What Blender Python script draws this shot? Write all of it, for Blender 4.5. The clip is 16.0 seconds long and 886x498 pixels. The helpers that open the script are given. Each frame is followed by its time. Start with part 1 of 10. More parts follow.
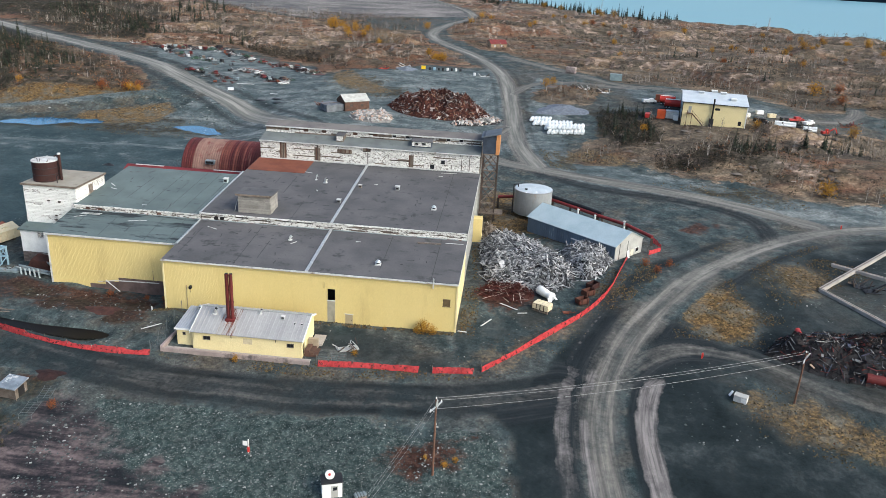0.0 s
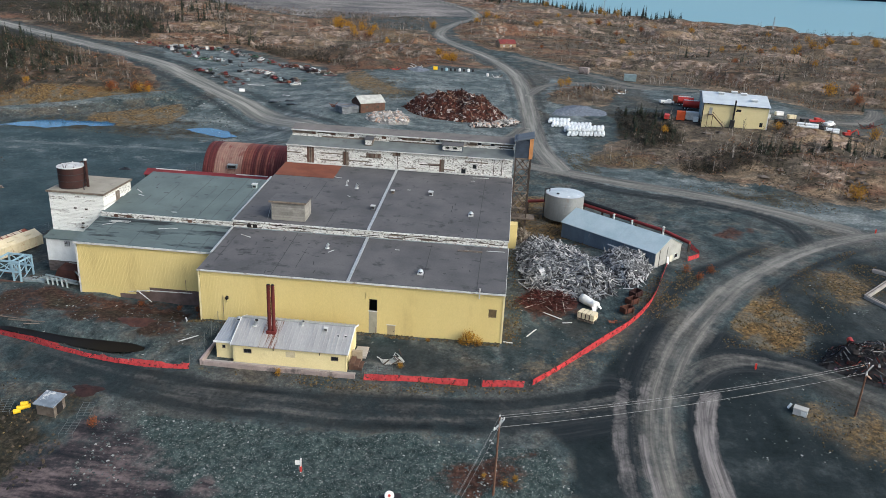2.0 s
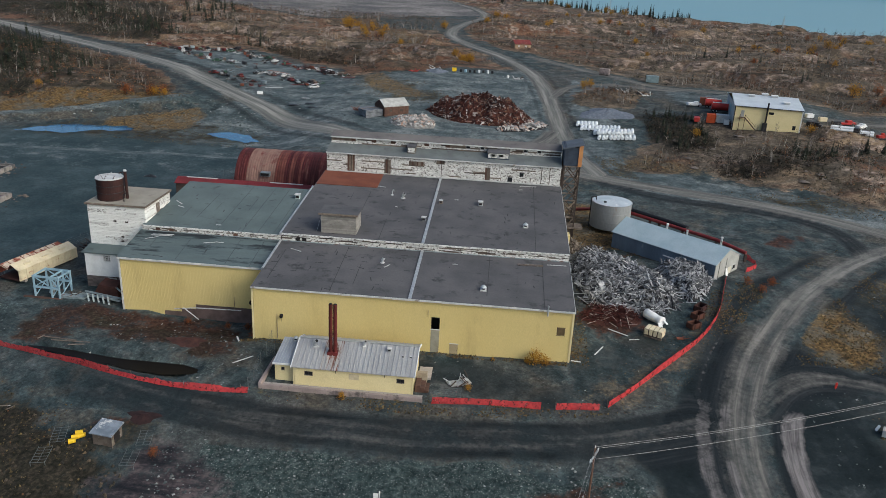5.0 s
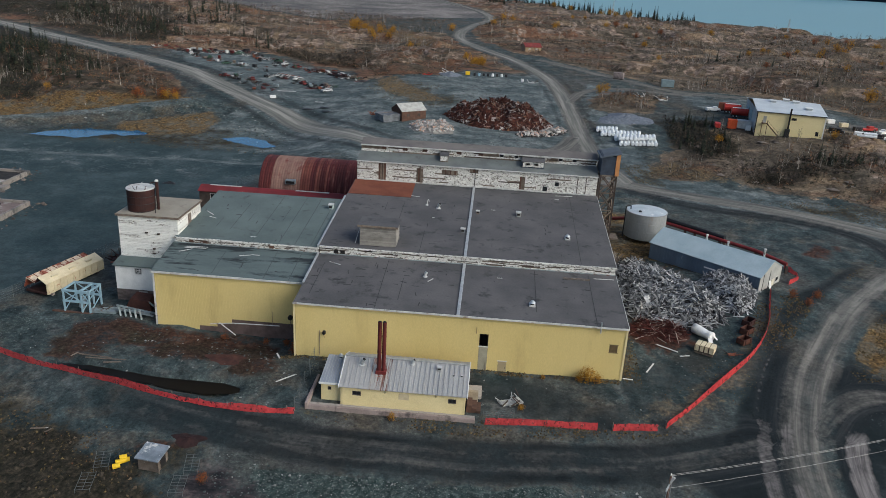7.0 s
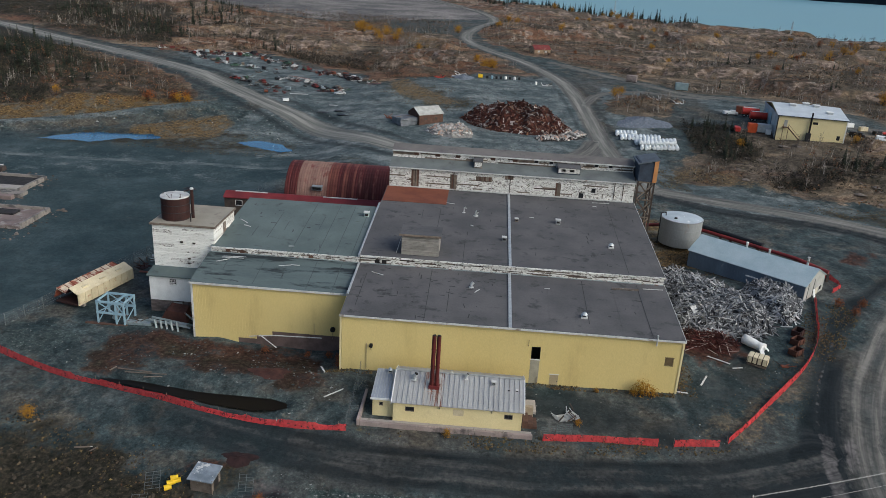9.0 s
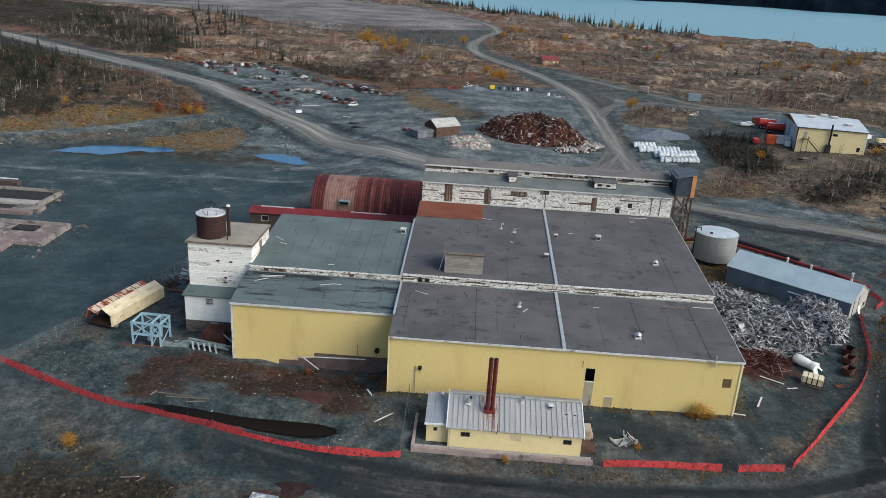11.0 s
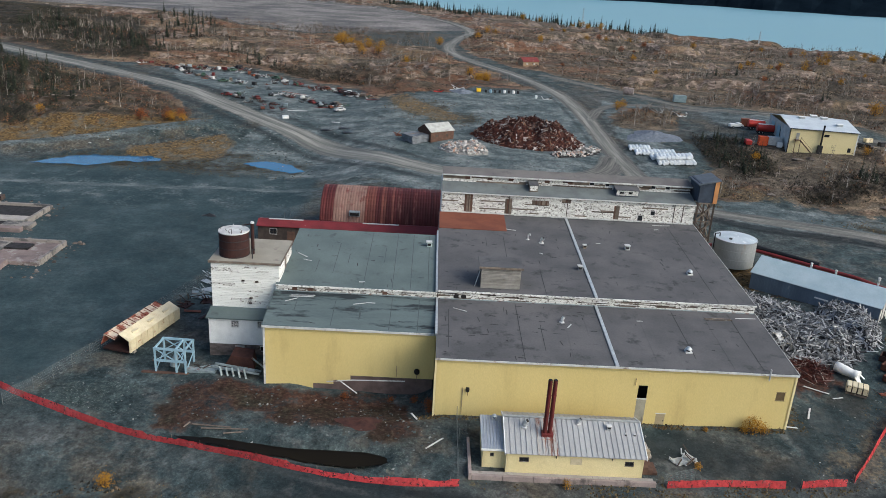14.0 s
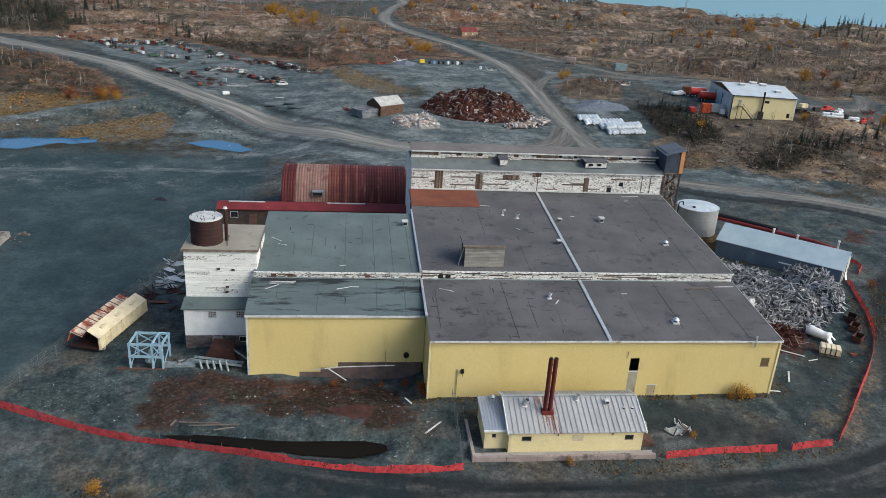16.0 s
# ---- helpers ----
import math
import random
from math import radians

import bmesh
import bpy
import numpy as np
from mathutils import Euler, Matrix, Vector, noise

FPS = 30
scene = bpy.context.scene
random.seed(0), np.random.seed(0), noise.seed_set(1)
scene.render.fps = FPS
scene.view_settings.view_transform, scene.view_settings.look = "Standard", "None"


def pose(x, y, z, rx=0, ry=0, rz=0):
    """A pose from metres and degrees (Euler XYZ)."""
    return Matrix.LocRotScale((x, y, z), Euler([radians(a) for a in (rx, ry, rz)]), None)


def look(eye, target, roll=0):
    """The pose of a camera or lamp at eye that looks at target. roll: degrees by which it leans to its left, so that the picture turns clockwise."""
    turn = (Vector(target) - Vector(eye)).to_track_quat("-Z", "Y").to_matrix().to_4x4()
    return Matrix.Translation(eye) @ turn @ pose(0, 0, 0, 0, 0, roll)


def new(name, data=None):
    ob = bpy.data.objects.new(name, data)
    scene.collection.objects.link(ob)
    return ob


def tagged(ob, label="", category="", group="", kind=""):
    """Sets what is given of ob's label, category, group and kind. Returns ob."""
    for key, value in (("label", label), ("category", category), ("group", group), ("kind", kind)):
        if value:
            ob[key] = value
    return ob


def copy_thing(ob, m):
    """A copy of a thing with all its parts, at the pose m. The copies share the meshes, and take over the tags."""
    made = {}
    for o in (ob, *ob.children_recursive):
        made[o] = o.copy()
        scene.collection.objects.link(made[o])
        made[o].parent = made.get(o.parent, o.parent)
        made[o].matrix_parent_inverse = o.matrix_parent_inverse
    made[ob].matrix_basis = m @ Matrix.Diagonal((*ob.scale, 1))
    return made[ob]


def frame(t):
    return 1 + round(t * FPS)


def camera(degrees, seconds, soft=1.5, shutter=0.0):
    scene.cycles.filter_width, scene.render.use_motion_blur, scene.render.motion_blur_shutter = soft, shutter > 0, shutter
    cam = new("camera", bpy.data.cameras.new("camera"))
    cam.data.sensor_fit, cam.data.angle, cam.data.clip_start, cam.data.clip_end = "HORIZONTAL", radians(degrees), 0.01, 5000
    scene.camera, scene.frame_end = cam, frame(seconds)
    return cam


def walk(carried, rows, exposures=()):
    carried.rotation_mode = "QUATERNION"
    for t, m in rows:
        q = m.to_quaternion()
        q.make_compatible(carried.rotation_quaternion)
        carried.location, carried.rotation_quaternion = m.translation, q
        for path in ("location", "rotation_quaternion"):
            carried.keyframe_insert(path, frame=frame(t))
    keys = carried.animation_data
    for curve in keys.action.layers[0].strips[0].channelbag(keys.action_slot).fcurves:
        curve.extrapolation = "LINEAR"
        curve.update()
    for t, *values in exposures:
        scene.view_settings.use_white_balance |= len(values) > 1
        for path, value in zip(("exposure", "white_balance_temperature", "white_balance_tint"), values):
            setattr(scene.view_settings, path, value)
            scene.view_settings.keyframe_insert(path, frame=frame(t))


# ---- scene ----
cam = camera(60.0, 16.0, 0.7)
METRES, EYE, TILT, LEAN, TURN = 75.0, 60.0, -20.6, -2.75, 6.2
ROWS = [
    (0.0, 0.0, 0.0, 0.0, 0.0, 0.0, -0.0),
    (0.5, -0.0283, 0.0126, 0.0053, -0.18, -0.02, 0.03),
    (1.0, -0.0584, 0.025, 0.0109, -0.34, -0.04, 0.08),
    (1.5, -0.0885, 0.0369, 0.0168, -0.46, -0.06, 0.14),
    (2.0, -0.1173, 0.0486, 0.0228, -0.56, -0.1, 0.19),
    (2.5, -0.1452, 0.0603, 0.0288, -0.66, -0.14, 0.27),
    (3.0, -0.1717, 0.0722, 0.0342, -0.76, -0.18, 0.32),
    (3.5, -0.1977, 0.0843, 0.0406, -0.83, -0.21, 0.38),
    (4.0, -0.2216, 0.0966, 0.0465, -0.92, -0.24, 0.42),
    (6.5, -0.3569, 0.1627, 0.085, -1.52, -0.25, 0.4),
    (7.0, -0.3874, 0.1745, 0.0916, -1.69, -0.24, 0.4),
    (7.5, -0.4167, 0.1859, 0.0966, -1.86, -0.22, 0.39),
    (8.0, -0.4471, 0.1976, 0.1011, -2.05, -0.19, 0.41),
    (8.5, -0.4775, 0.2093, 0.1065, -2.21, -0.18, 0.44),
    (9.0, -0.5074, 0.2205, 0.1124, -2.37, -0.19, 0.47),
    (11.5, -0.6518, 0.2782, 0.1402, -3.24, 0.53, 0.69),
    (12.0, -0.6776, 0.2893, 0.146, -3.39, 0.53, 0.72),
    (12.5, -0.7053, 0.3016, 0.1529, -3.53, 0.52, 0.78),
    (13.0, -0.732, 0.3136, 0.1605, -3.95, 0.51, 0.93),
    (13.5, -0.7603, 0.3261, 0.1674, -4.95, 0.47, 1.3),
    (14.0, -0.7885, 0.3388, 0.173, -6.18, 0.32, 1.77),
    (14.5, -0.8157, 0.3513, 0.1781, -7.64, -0.16, 2.3),
    (15.0, -0.843, 0.3636, 0.1842, -9.2, -0.84, 2.86),
    (15.5, -0.8712, 0.376, 0.1904, -10.62, -1.49, 3.35),
    (16.0, -0.899, 0.3888, 0.1966, -11.61, -2.11, 3.71),
]
walk(cam, [(t, pose(0, 0, EYE, TILT, LEAN, TURN) @ pose(METRES * x, METRES * y, METRES * z, 90 + pitch, roll, yaw)) for t, x, y, z, yaw, pitch, roll in ROWS],
     [(t, e, 6130, 6) for t, e in ((0.0, 0.72), (3.5, 0.19), (8.0, -0.06), (9.2, -0.06), (11.5, 0.32), (16.0, 0.34))])

# ---- world, sun ----
SUN_AZ, SUN_EL = 118.0, 34.0      # degrees clockwise from +y, and above the horizon
world = bpy.data.worlds.new("world")
scene.world = world
world.use_nodes = True
_wn = world.node_tree.nodes
_sky = _wn.new("ShaderNodeTexSky")
_sky.sky_type, _sky.sun_disc = "NISHITA", False
_sky.sun_elevation, _sky.sun_rotation = radians(SUN_EL), radians(SUN_AZ)
_sky.air_density, _sky.dust_density, _sky.ozone_density = 1.0, 4.0, 1.5
world.node_tree.links.new(_sky.outputs[0], _wn["Background"].inputs[0])
_wn["Background"].inputs[1].default_value = 0.15
sun = new("sun", bpy.data.lights.new("sun", "SUN"))
sun.data.energy, sun.data.angle, sun.data.color = 1.9, radians(48), (1.0, 0.965, 0.91)
_d = Vector((math.sin(radians(SUN_AZ)) * math.cos(radians(SUN_EL)), math.cos(radians(SUN_AZ)) * math.cos(radians(SUN_EL)), math.sin(radians(SUN_EL))))
sun.matrix_world = look(_d * 300, (0, 0, 0))

# ---- materials ----
def nodes_of(name):
    m = bpy.data.materials.new(name)
    m.use_nodes = True
    nt = m.node_tree
    return m, nt, nt.nodes["Principled BSDF"]


def nnode(nt, kind, **values):
    n = nt.nodes.new("ShaderNode" + kind)
    for k, v in values.items():
        n.inputs[k].default_value = v
    return n


def ramp(nt, fac, stops, mode="LINEAR"):
    n = nt.nodes.new("ShaderNodeValToRGB")
    n.color_ramp.interpolation = mode
    e = n.color_ramp.elements
    while len(e) < len(stops):
        e.new(0.5)
    for el, (p, c) in zip(e, stops):
        el.position, el.color = p, (*c, 1) if len(c) == 3 else c
    nt.links.new(fac, n.inputs[0])
    return n.outputs[0]


def mixc(nt, fac, a, b, blend="MIX"):
    n = nt.nodes.new("ShaderNodeMix")
    n.data_type, n.blend_type = "RGBA", blend
    for sock, v in ((n.inputs[0], fac), (n.inputs[6], a), (n.inputs[7], b)):
        if isinstance(v, (int, float)):
            sock.default_value = v
        elif isinstance(v, tuple):
            sock.default_value = (*v, 1)
        else:
            nt.links.new(v, sock)
    return n.outputs[2]


def maths(nt, op, a, b=0.0, clamp=False):
    n = nt.nodes.new("ShaderNodeMath")
    n.operation, n.use_clamp = op, clamp
    for sock, v in zip(n.inputs, (a, b)):
        if isinstance(v, (int, float)):
            sock.default_value = v
        else:
            nt.links.new(v, sock)
    return n.outputs[0]


def noise_at(nt, vec, scale, detail=5.0, rough=0.55):
    n = nnode(nt, "TexNoise", Scale=scale, Detail=detail, Roughness=rough)
    nt.links.new(vec, n.inputs["Vector"])
    return n.outputs["Fac"]


def place_of(nt, stretch=(1, 1, 1)):
    g = nt.nodes.new("ShaderNodeNewGeometry")
    v = nt.nodes.new("ShaderNodeVectorMath")
    v.operation = "MULTIPLY"
    nt.links.new(g.outputs["Position"], v.inputs[0])
    v.inputs[1].default_value = stretch
    return v.outputs[0], g


def mat(name, base, other=None, scale=0.8, rough=0.85, metal=0.0, bump=0.2, grain=8.0, dirt=None, dirt_scale=0.25,
        dirt_from=0.5, dirt_to=0.65, stretch=(1, 1, 1), vary=0.0, by="object", spec=0.3):
    """A weathered surface: two tones in patches, a dirt or wear colour with its own shape, fine grain in the relief."""
    m, nt, p = nodes_of(name)
    vec, geo = place_of(nt, stretch)
    other = other or tuple(c * 0.78 for c in base)
    col = ramp(nt, noise_at(nt, vec, scale), [(0.36, other), (0.64, base)])
    if dirt:
        f = ramp(nt, noise_at(nt, vec, dirt_scale, 7.0, 0.65), [(dirt_from, (0, 0, 0)), (dirt_to, (1, 1, 1))])
        col = mixc(nt, f, col, dirt)
    fine = noise_at(nt, vec, grain, 4.0, 0.6)
    col = mixc(nt, 0.35, col, ramp(nt, fine, [(0.3, (0.55, 0.55, 0.55)), (0.7, (1, 1, 1))]), "MULTIPLY")
    if vary:
        if by == "object":
            r = nt.nodes.new("ShaderNodeObjectInfo").outputs["Random"]
        else:
            r = geo.outputs["Random Per Island"]
        v = ramp(nt, r, [(0.0, (1 - vary,) * 3), (1.0, (1 + vary * 0.4,) * 3)])
        col = mixc(nt, 1.0, col, v, "MULTIPLY")
    nt.links.new(col, p.inputs["Base Color"])
    b = nnode(nt, "Bump", Strength=bump, Distance=0.05)
    nt.links.new(fine, b.inputs["Height"])
    nt.links.new(b.outputs[0], p.inputs["Normal"])
    p.inputs["Roughness"].default_value, p.inputs["Metallic"].default_value = rough, metal
    p.inputs["Specular IOR Level"].default_value = spec
    return m


def tones(name, stops, rough=0.9, by="island", bump=0.0, metal=0.0):
    """One colour to each piece, out of a scale of colours, with a little grain."""
    m, nt, p = nodes_of(name)
    vec, geo = place_of(nt)
    r = geo.outputs["Random Per Island"] if by == "island" else nt.nodes.new("ShaderNodeObjectInfo").outputs["Random"]
    col = ramp(nt, r, stops, "LINEAR")
    col = mixc(nt, 0.6, col, ramp(nt, noise_at(nt, vec, 3.0), [(0.35, (0.5, 0.5, 0.5)), (0.65, (1, 1, 1))]), "MULTIPLY")
    nt.links.new(col, p.inputs["Base Color"])
    p.inputs["Roughness"].default_value, p.inputs["Metallic"].default_value = rough, metal
    p.inputs["Specular IOR Level"].default_value = 0.2
    return m


YELLOW = mat("yellow_cladding", (0.70, 0.565, 0.245), (0.65, 0.52, 0.215), 0.12, 0.6, 0, 0.02, 14, dirt=(0.50, 0.38, 0.16), dirt_scale=0.35, dirt_from=0.55, dirt_to=0.85, stretch=(1, 1, 0.25))
CREAM = mat("cream_cladding", (0.78, 0.67, 0.38), (0.72, 0.61, 0.33), 0.2, 0.6, 0, 0.05, 6, dirt=(0.55, 0.45, 0.26), dirt_scale=0.5, dirt_from=0.6, dirt_to=0.9)
TAR = mat("tar_roofing", (0.114, 0.110, 0.112), (0.078, 0.077, 0.080), 0.16, 0.9, 0, 0.25, 4, dirt=(0.044, 0.044, 0.047), dirt_scale=0.45, dirt_from=0.56, dirt_to=0.70, stretch=(0.8, 0.9, 1))
GREEN_TAR = mat("green_grey_roofing", (0.128, 0.160, 0.156), (0.094, 0.122, 0.120), 0.14, 0.9, 0, 0.25, 4, dirt=(0.066, 0.080, 0.076), dirt_scale=0.5, dirt_from=0.58, dirt_to=0.70)
DAMP_TAR = mat("damp_green_roofing", (0.118, 0.150, 0.150), (0.084, 0.110, 0.110), 0.14, 0.8, 0, 0.25, 4, dirt=(0.020, 0.026, 0.029), dirt_scale=0.16, dirt_from=0.53, dirt_to=0.60, stretch=(0.5, 2.2, 1))
BLACK_TAR = mat("fresh_black_tar", (0.036, 0.036, 0.040), (0.024, 0.024, 0.027), 0.8, 0.7, 0, 0.2, 5)
RUST_SHEET = mat("rusted_sheet", (0.20, 0.068, 0.038), (0.15, 0.048, 0.029), 0.3, 0.85, 0.1, 0.15, 5)
PEEL = mat("peeling_white_paint", (0.80, 0.79, 0.75), (0.68, 0.67, 0.63), 0.5, 0.8, 0, 0.3, 9, dirt=(0.16, 0.14, 0.125), dirt_scale=3.2, dirt_from=0.52, dirt_to=0.60, stretch=(0.8, 1, 1.3), vary=0.16)
WHITE_WALL = mat("white_painted_boards", (0.86, 0.86, 0.82), (0.78, 0.78, 0.74), 0.5, 0.8, 0, 0.2, 9, dirt=(0.22, 0.19, 0.16), dirt_scale=1.0, dirt_from=0.60, dirt_to=0.67, stretch=(0.6, 0.6, 3.2), vary=0.10)
OLD_WOOD = mat("weathered_wood", (0.22, 0.18, 0.145), (0.13, 0.10, 0.08), 1.2, 0.9, 0, 0.3, 12, dirt=(0.45, 0.43, 0.40), dirt_scale=1.0, dirt_from=0.62, dirt_to=0.7, vary=0.35)
DARK_WOOD = mat("dark_timber", (0.10, 0.075, 0.06), (0.06, 0.045, 0.04), 1.0, 0.9, 0, 0.3, 10, vary=0.4)
BROWN_WOOD = mat("brown_timber", (0.13, 0.072, 0.05), (0.085, 0.048, 0.036), 1.0, 0.9, 0, 0.3, 10, vary=0.3)
TRIM = mat("faded_white_trim", (0.62, 0.62, 0.60), (0.45, 0.45, 0.44), 0.8, 0.75, 0, 0.2, 8, dirt=(0.24, 0.19, 0.15), dirt_scale=0.9, dirt_from=0.58, dirt_to=0.68)
STEEL_ROOF = mat("pale_steel_roofing", (0.47, 0.465, 0.45), (0.39, 0.385, 0.375), 0.25, 0.5, 0.25, 0.08, 5, dirt=(0.36, 0.27, 0.22), dirt_scale=0.4, dirt_from=0.66, dirt_to=0.85, stretch=(1, 0.35, 1), vary=0.06)
STREAKED_ROOF = mat("rust_streaked_roofing", (0.45, 0.44, 0.42), (0.38, 0.36, 0.33), 0.25, 0.55, 0.2, 0.08, 5, dirt=(0.17, 0.065, 0.04), dirt_scale=1.0, dirt_from=0.47, dirt_to=0.56, stretch=(2.6, 0.16, 0.16))
BLUE_ROOF = mat("pale_blue_sheet_roof", (0.44, 0.53, 0.56), (0.36, 0.455, 0.49), 0.3, 0.5, 0.2, 0.06, 5)
BLUE_WALL = mat("slate_blue_sheet_wall", (0.13, 0.175, 0.23), (0.10, 0.135, 0.18), 0.4, 0.7, 0.1, 0.1, 6, dirt=(0.30, 0.31, 0.32), dirt_scale=0.6, dirt_from=0.64, dirt_to=0.72, stretch=(1, 1, 0.4))
GREY_WALL = mat("grey_white_sheet_wall", (0.40, 0.40, 0.37), (0.31, 0.31, 0.29), 0.5, 0.7, 0, 0.1, 6)
CONCRETE = mat("weathered_concrete", (0.40, 0.37, 0.335), (0.30, 0.275, 0.25), 0.5, 0.9, 0, 0.3, 6, dirt=(0.18, 0.155, 0.135), dirt_scale=0.5, dirt_from=0.56, dirt_to=0.7)
PINK_CONC = mat("reddish_concrete", (0.36, 0.29, 0.265), (0.26, 0.21, 0.195), 0.4, 0.9, 0, 0.3, 6, dirt=(0.10, 0.085, 0.082), dirt_scale=0.3, dirt_from=0.5, dirt_to=0.62)
STONE = mat("dark_stone", (0.165, 0.135, 0.125), (0.10, 0.085, 0.08), 0.9, 0.9, 0, 0.4, 6, vary=0.3)
RED_STEEL = mat("oxide_red_steel", (0.155, 0.026, 0.024), (0.10, 0.019, 0.018), 0.5, 0.65, 0.15, 0.1, 6, vary=0.2)
QUONSET = mat("red_corrugated_iron", (0.125, 0.024, 0.022), (0.072, 0.017, 0.016), 0.3, 0.7, 0.15, 0.15, 6, dirt=(0.24, 0.10, 0.075), dirt_scale=0.6, dirt_from=0.58, dirt_to=0.70, stretch=(1.0, 0.2, 0.2), vary=0.3)
FADED_IRON = mat("faded_corrugated_iron", (0.32, 0.205, 0.16), (0.235, 0.125, 0.095), 0.5, 0.75, 0.1, 0.15, 6, dirt=(0.17, 0.045, 0.035), dirt_scale=0.5, dirt_from=0.52, dirt_to=0.64, stretch=(0.6, 0.5, 0.5), vary=0.2)
BROWN_IRON = mat("browned_corrugated_iron", (0.20, 0.065, 0.045), (0.14, 0.04, 0.03), 0.4, 0.7, 0.1, 0.15, 6, vary=0.25)
DARK_RUST = mat("dark_rust", (0.048, 0.019, 0.016), (0.028, 0.013, 0.012), 0.6, 0.8, 0.1, 0.2, 6)
BRIGHT_RED = mat("red_paint", (0.55, 0.045, 0.03), (0.42, 0.035, 0.03), 0.6, 0.5, 0, 0.08, 6, vary=0.2)
TANK = mat("galvanised_tank", (0.35, 0.365, 0.365), (0.27, 0.285, 0.29), 0.35, 0.55, 0.35, 0.08, 5, dirt=(0.30, 0.25, 0.215), dirt_scale=0.5, dirt_from=0.6, dirt_to=0.75, stretch=(1, 1, 0.35))
PALE_STEEL = mat("pale_galvanised", (0.55, 0.57, 0.57), (0.42, 0.44, 0.45), 1.5, 0.5, 0.5, 0.08, 8)
# black for sooty parts, and for openings whose inner shade is painted on
BLACK = mat("black_soot_and_shade", (0.015, 0.014, 0.014), None, 1.0, 0.8, 0, 0.1, 6)
BLACK_PAINT = mat("black_sheet", (0.025, 0.025, 0.028), None, 1.0, 0.6, 0.1, 0.1, 6)
GLASS = mat("dark_window_glass", (0.02, 0.022, 0.026), None, 1.0, 0.15, 0, 0.0, 4, spec=0.5)


def net_material():
    """Plastic mesh: patchy, partly see-through."""
    m = mat("orange_net", (0.70, 0.075, 0.080), (0.56, 0.055, 0.060), 1.2, 0.75, 0, 0.2, 9)
    nt = m.node_tree
    vec, _ = place_of(nt)
    a = ramp(nt, noise_at(nt, vec, 1.6, 5, 0.7), [(0.36, (0.5, 0.5, 0.5)), (0.6, (0.86, 0.86, 0.86))])
    nt.links.new(a, nt.nodes["Principled BSDF"].inputs["Alpha"])
    return m


ORANGE_NET = net_material()
ORANGE_PLY = mat("orange_plywood", (0.56, 0.27, 0.10), (0.46, 0.21, 0.08), 0.6, 0.8, 0, 0.1, 8)
DARK_BLUE = mat("dark_blue_boards", (0.045, 0.06, 0.085), (0.03, 0.04, 0.058), 0.8, 0.8, 0, 0.2, 8)
WHITE = mat("white_paint", (0.80, 0.80, 0.78), (0.70, 0.70, 0.68), 0.8, 0.6, 0, 0.05, 6)
CREAM_STEEL = mat("cream_enamel_steel", (0.72, 0.63, 0.43), (0.60, 0.51, 0.34), 0.6, 0.6, 0.05, 0.1, 6, dirt=(0.34, 0.10, 0.06), dirt_scale=0.55, dirt_from=0.62, dirt_to=0.70)
RUSTY_CREAM = mat("rusted_cream_enamel", (0.66, 0.56, 0.42), (0.5, 0.40, 0.30), 0.8, 0.7, 0.05, 0.2, 6, dirt=(0.27, 0.075, 0.045), dirt_scale=0.5, dirt_from=0.47, dirt_to=0.55)
PALE_BLUE = mat("pale_blue_paint", (0.33, 0.48, 0.56), (0.26, 0.40, 0.48), 0.9, 0.6, 0.1, 0.1, 8, dirt=(0.20, 0.13, 0.10), dirt_scale=0.9, dirt_from=0.62, dirt_to=0.7)
AGED_BLUE = mat("grey_blue_steel", (0.30, 0.36, 0.37), (0.2, 0.24, 0.25), 0.9, 0.7, 0.2, 0.2, 8, dirt=(0.16, 0.09, 0.07), dirt_scale=0.8, dirt_from=0.55, dirt_to=0.66)
YELLOW_PAINT = mat("bright_yellow_paint", (0.80, 0.55, 0.02), (0.7, 0.45, 0.02), 1.5, 0.6, 0, 0.1, 8)
BARK = mat("bark", (0.075, 0.06, 0.05), (0.05, 0.04, 0.035), 3.0, 0.95, 0, 0.3, 14)
BIRCH_BARK = tones("birch_bark", [(0, (0.085, 0.07, 0.058)), (0.6, (0.17, 0.145, 0.125)), (1, (0.42, 0.385, 0.345))])
NEEDLES = tones("spruce_needles", [(0, (0.012, 0.018, 0.013)), (0.7, (0.030, 0.038, 0.024)), (1, (0.062, 0.062, 0.036))])
GOLD_LEAVES = tones("golden_leaves", [(0, (0.22, 0.105, 0.015)), (0.5, (0.38, 0.19, 0.02)), (1, (0.50, 0.27, 0.03))])
RUSSET_LEAVES = tones("russet_leaves", [(0, (0.16, 0.05, 0.02)), (1, (0.30, 0.10, 0.03))])
POLE_WOOD = mat("creosoted_pole", (0.16, 0.085, 0.055), (0.11, 0.06, 0.04), 1.5, 0.9, 0, 0.3, 12)
WIRE = mat("aluminium_wire", (0.30, 0.30, 0.30), None, 1.0, 0.5, 0.3, 0.0, 8)
RUBBER = mat("black_rubber", (0.022, 0.022, 0.022), None, 2.0, 0.9, 0, 0.1, 8)
PLASTIC_WHITE = mat("white_plastic_wrap", (0.82, 0.84, 0.84), (0.70, 0.73, 0.74), 1.0, 0.4, 0, 0.1, 5, vary=0.08)
FENCE_STEEL = mat("dull_fence_steel", (0.16, 0.18, 0.18), (0.12, 0.13, 0.13), 1.5, 0.6, 0.4, 0.05, 8)

# ---- building helpers ----
def link_mesh(name, bm, material, parent=None):
    me = bpy.data.meshes.new(name)
    bm.to_mesh(me)
    bm.free()
    if material:
        me.materials.append(material)
    ob = new(name, me)
    ob.parent = parent
    return ob


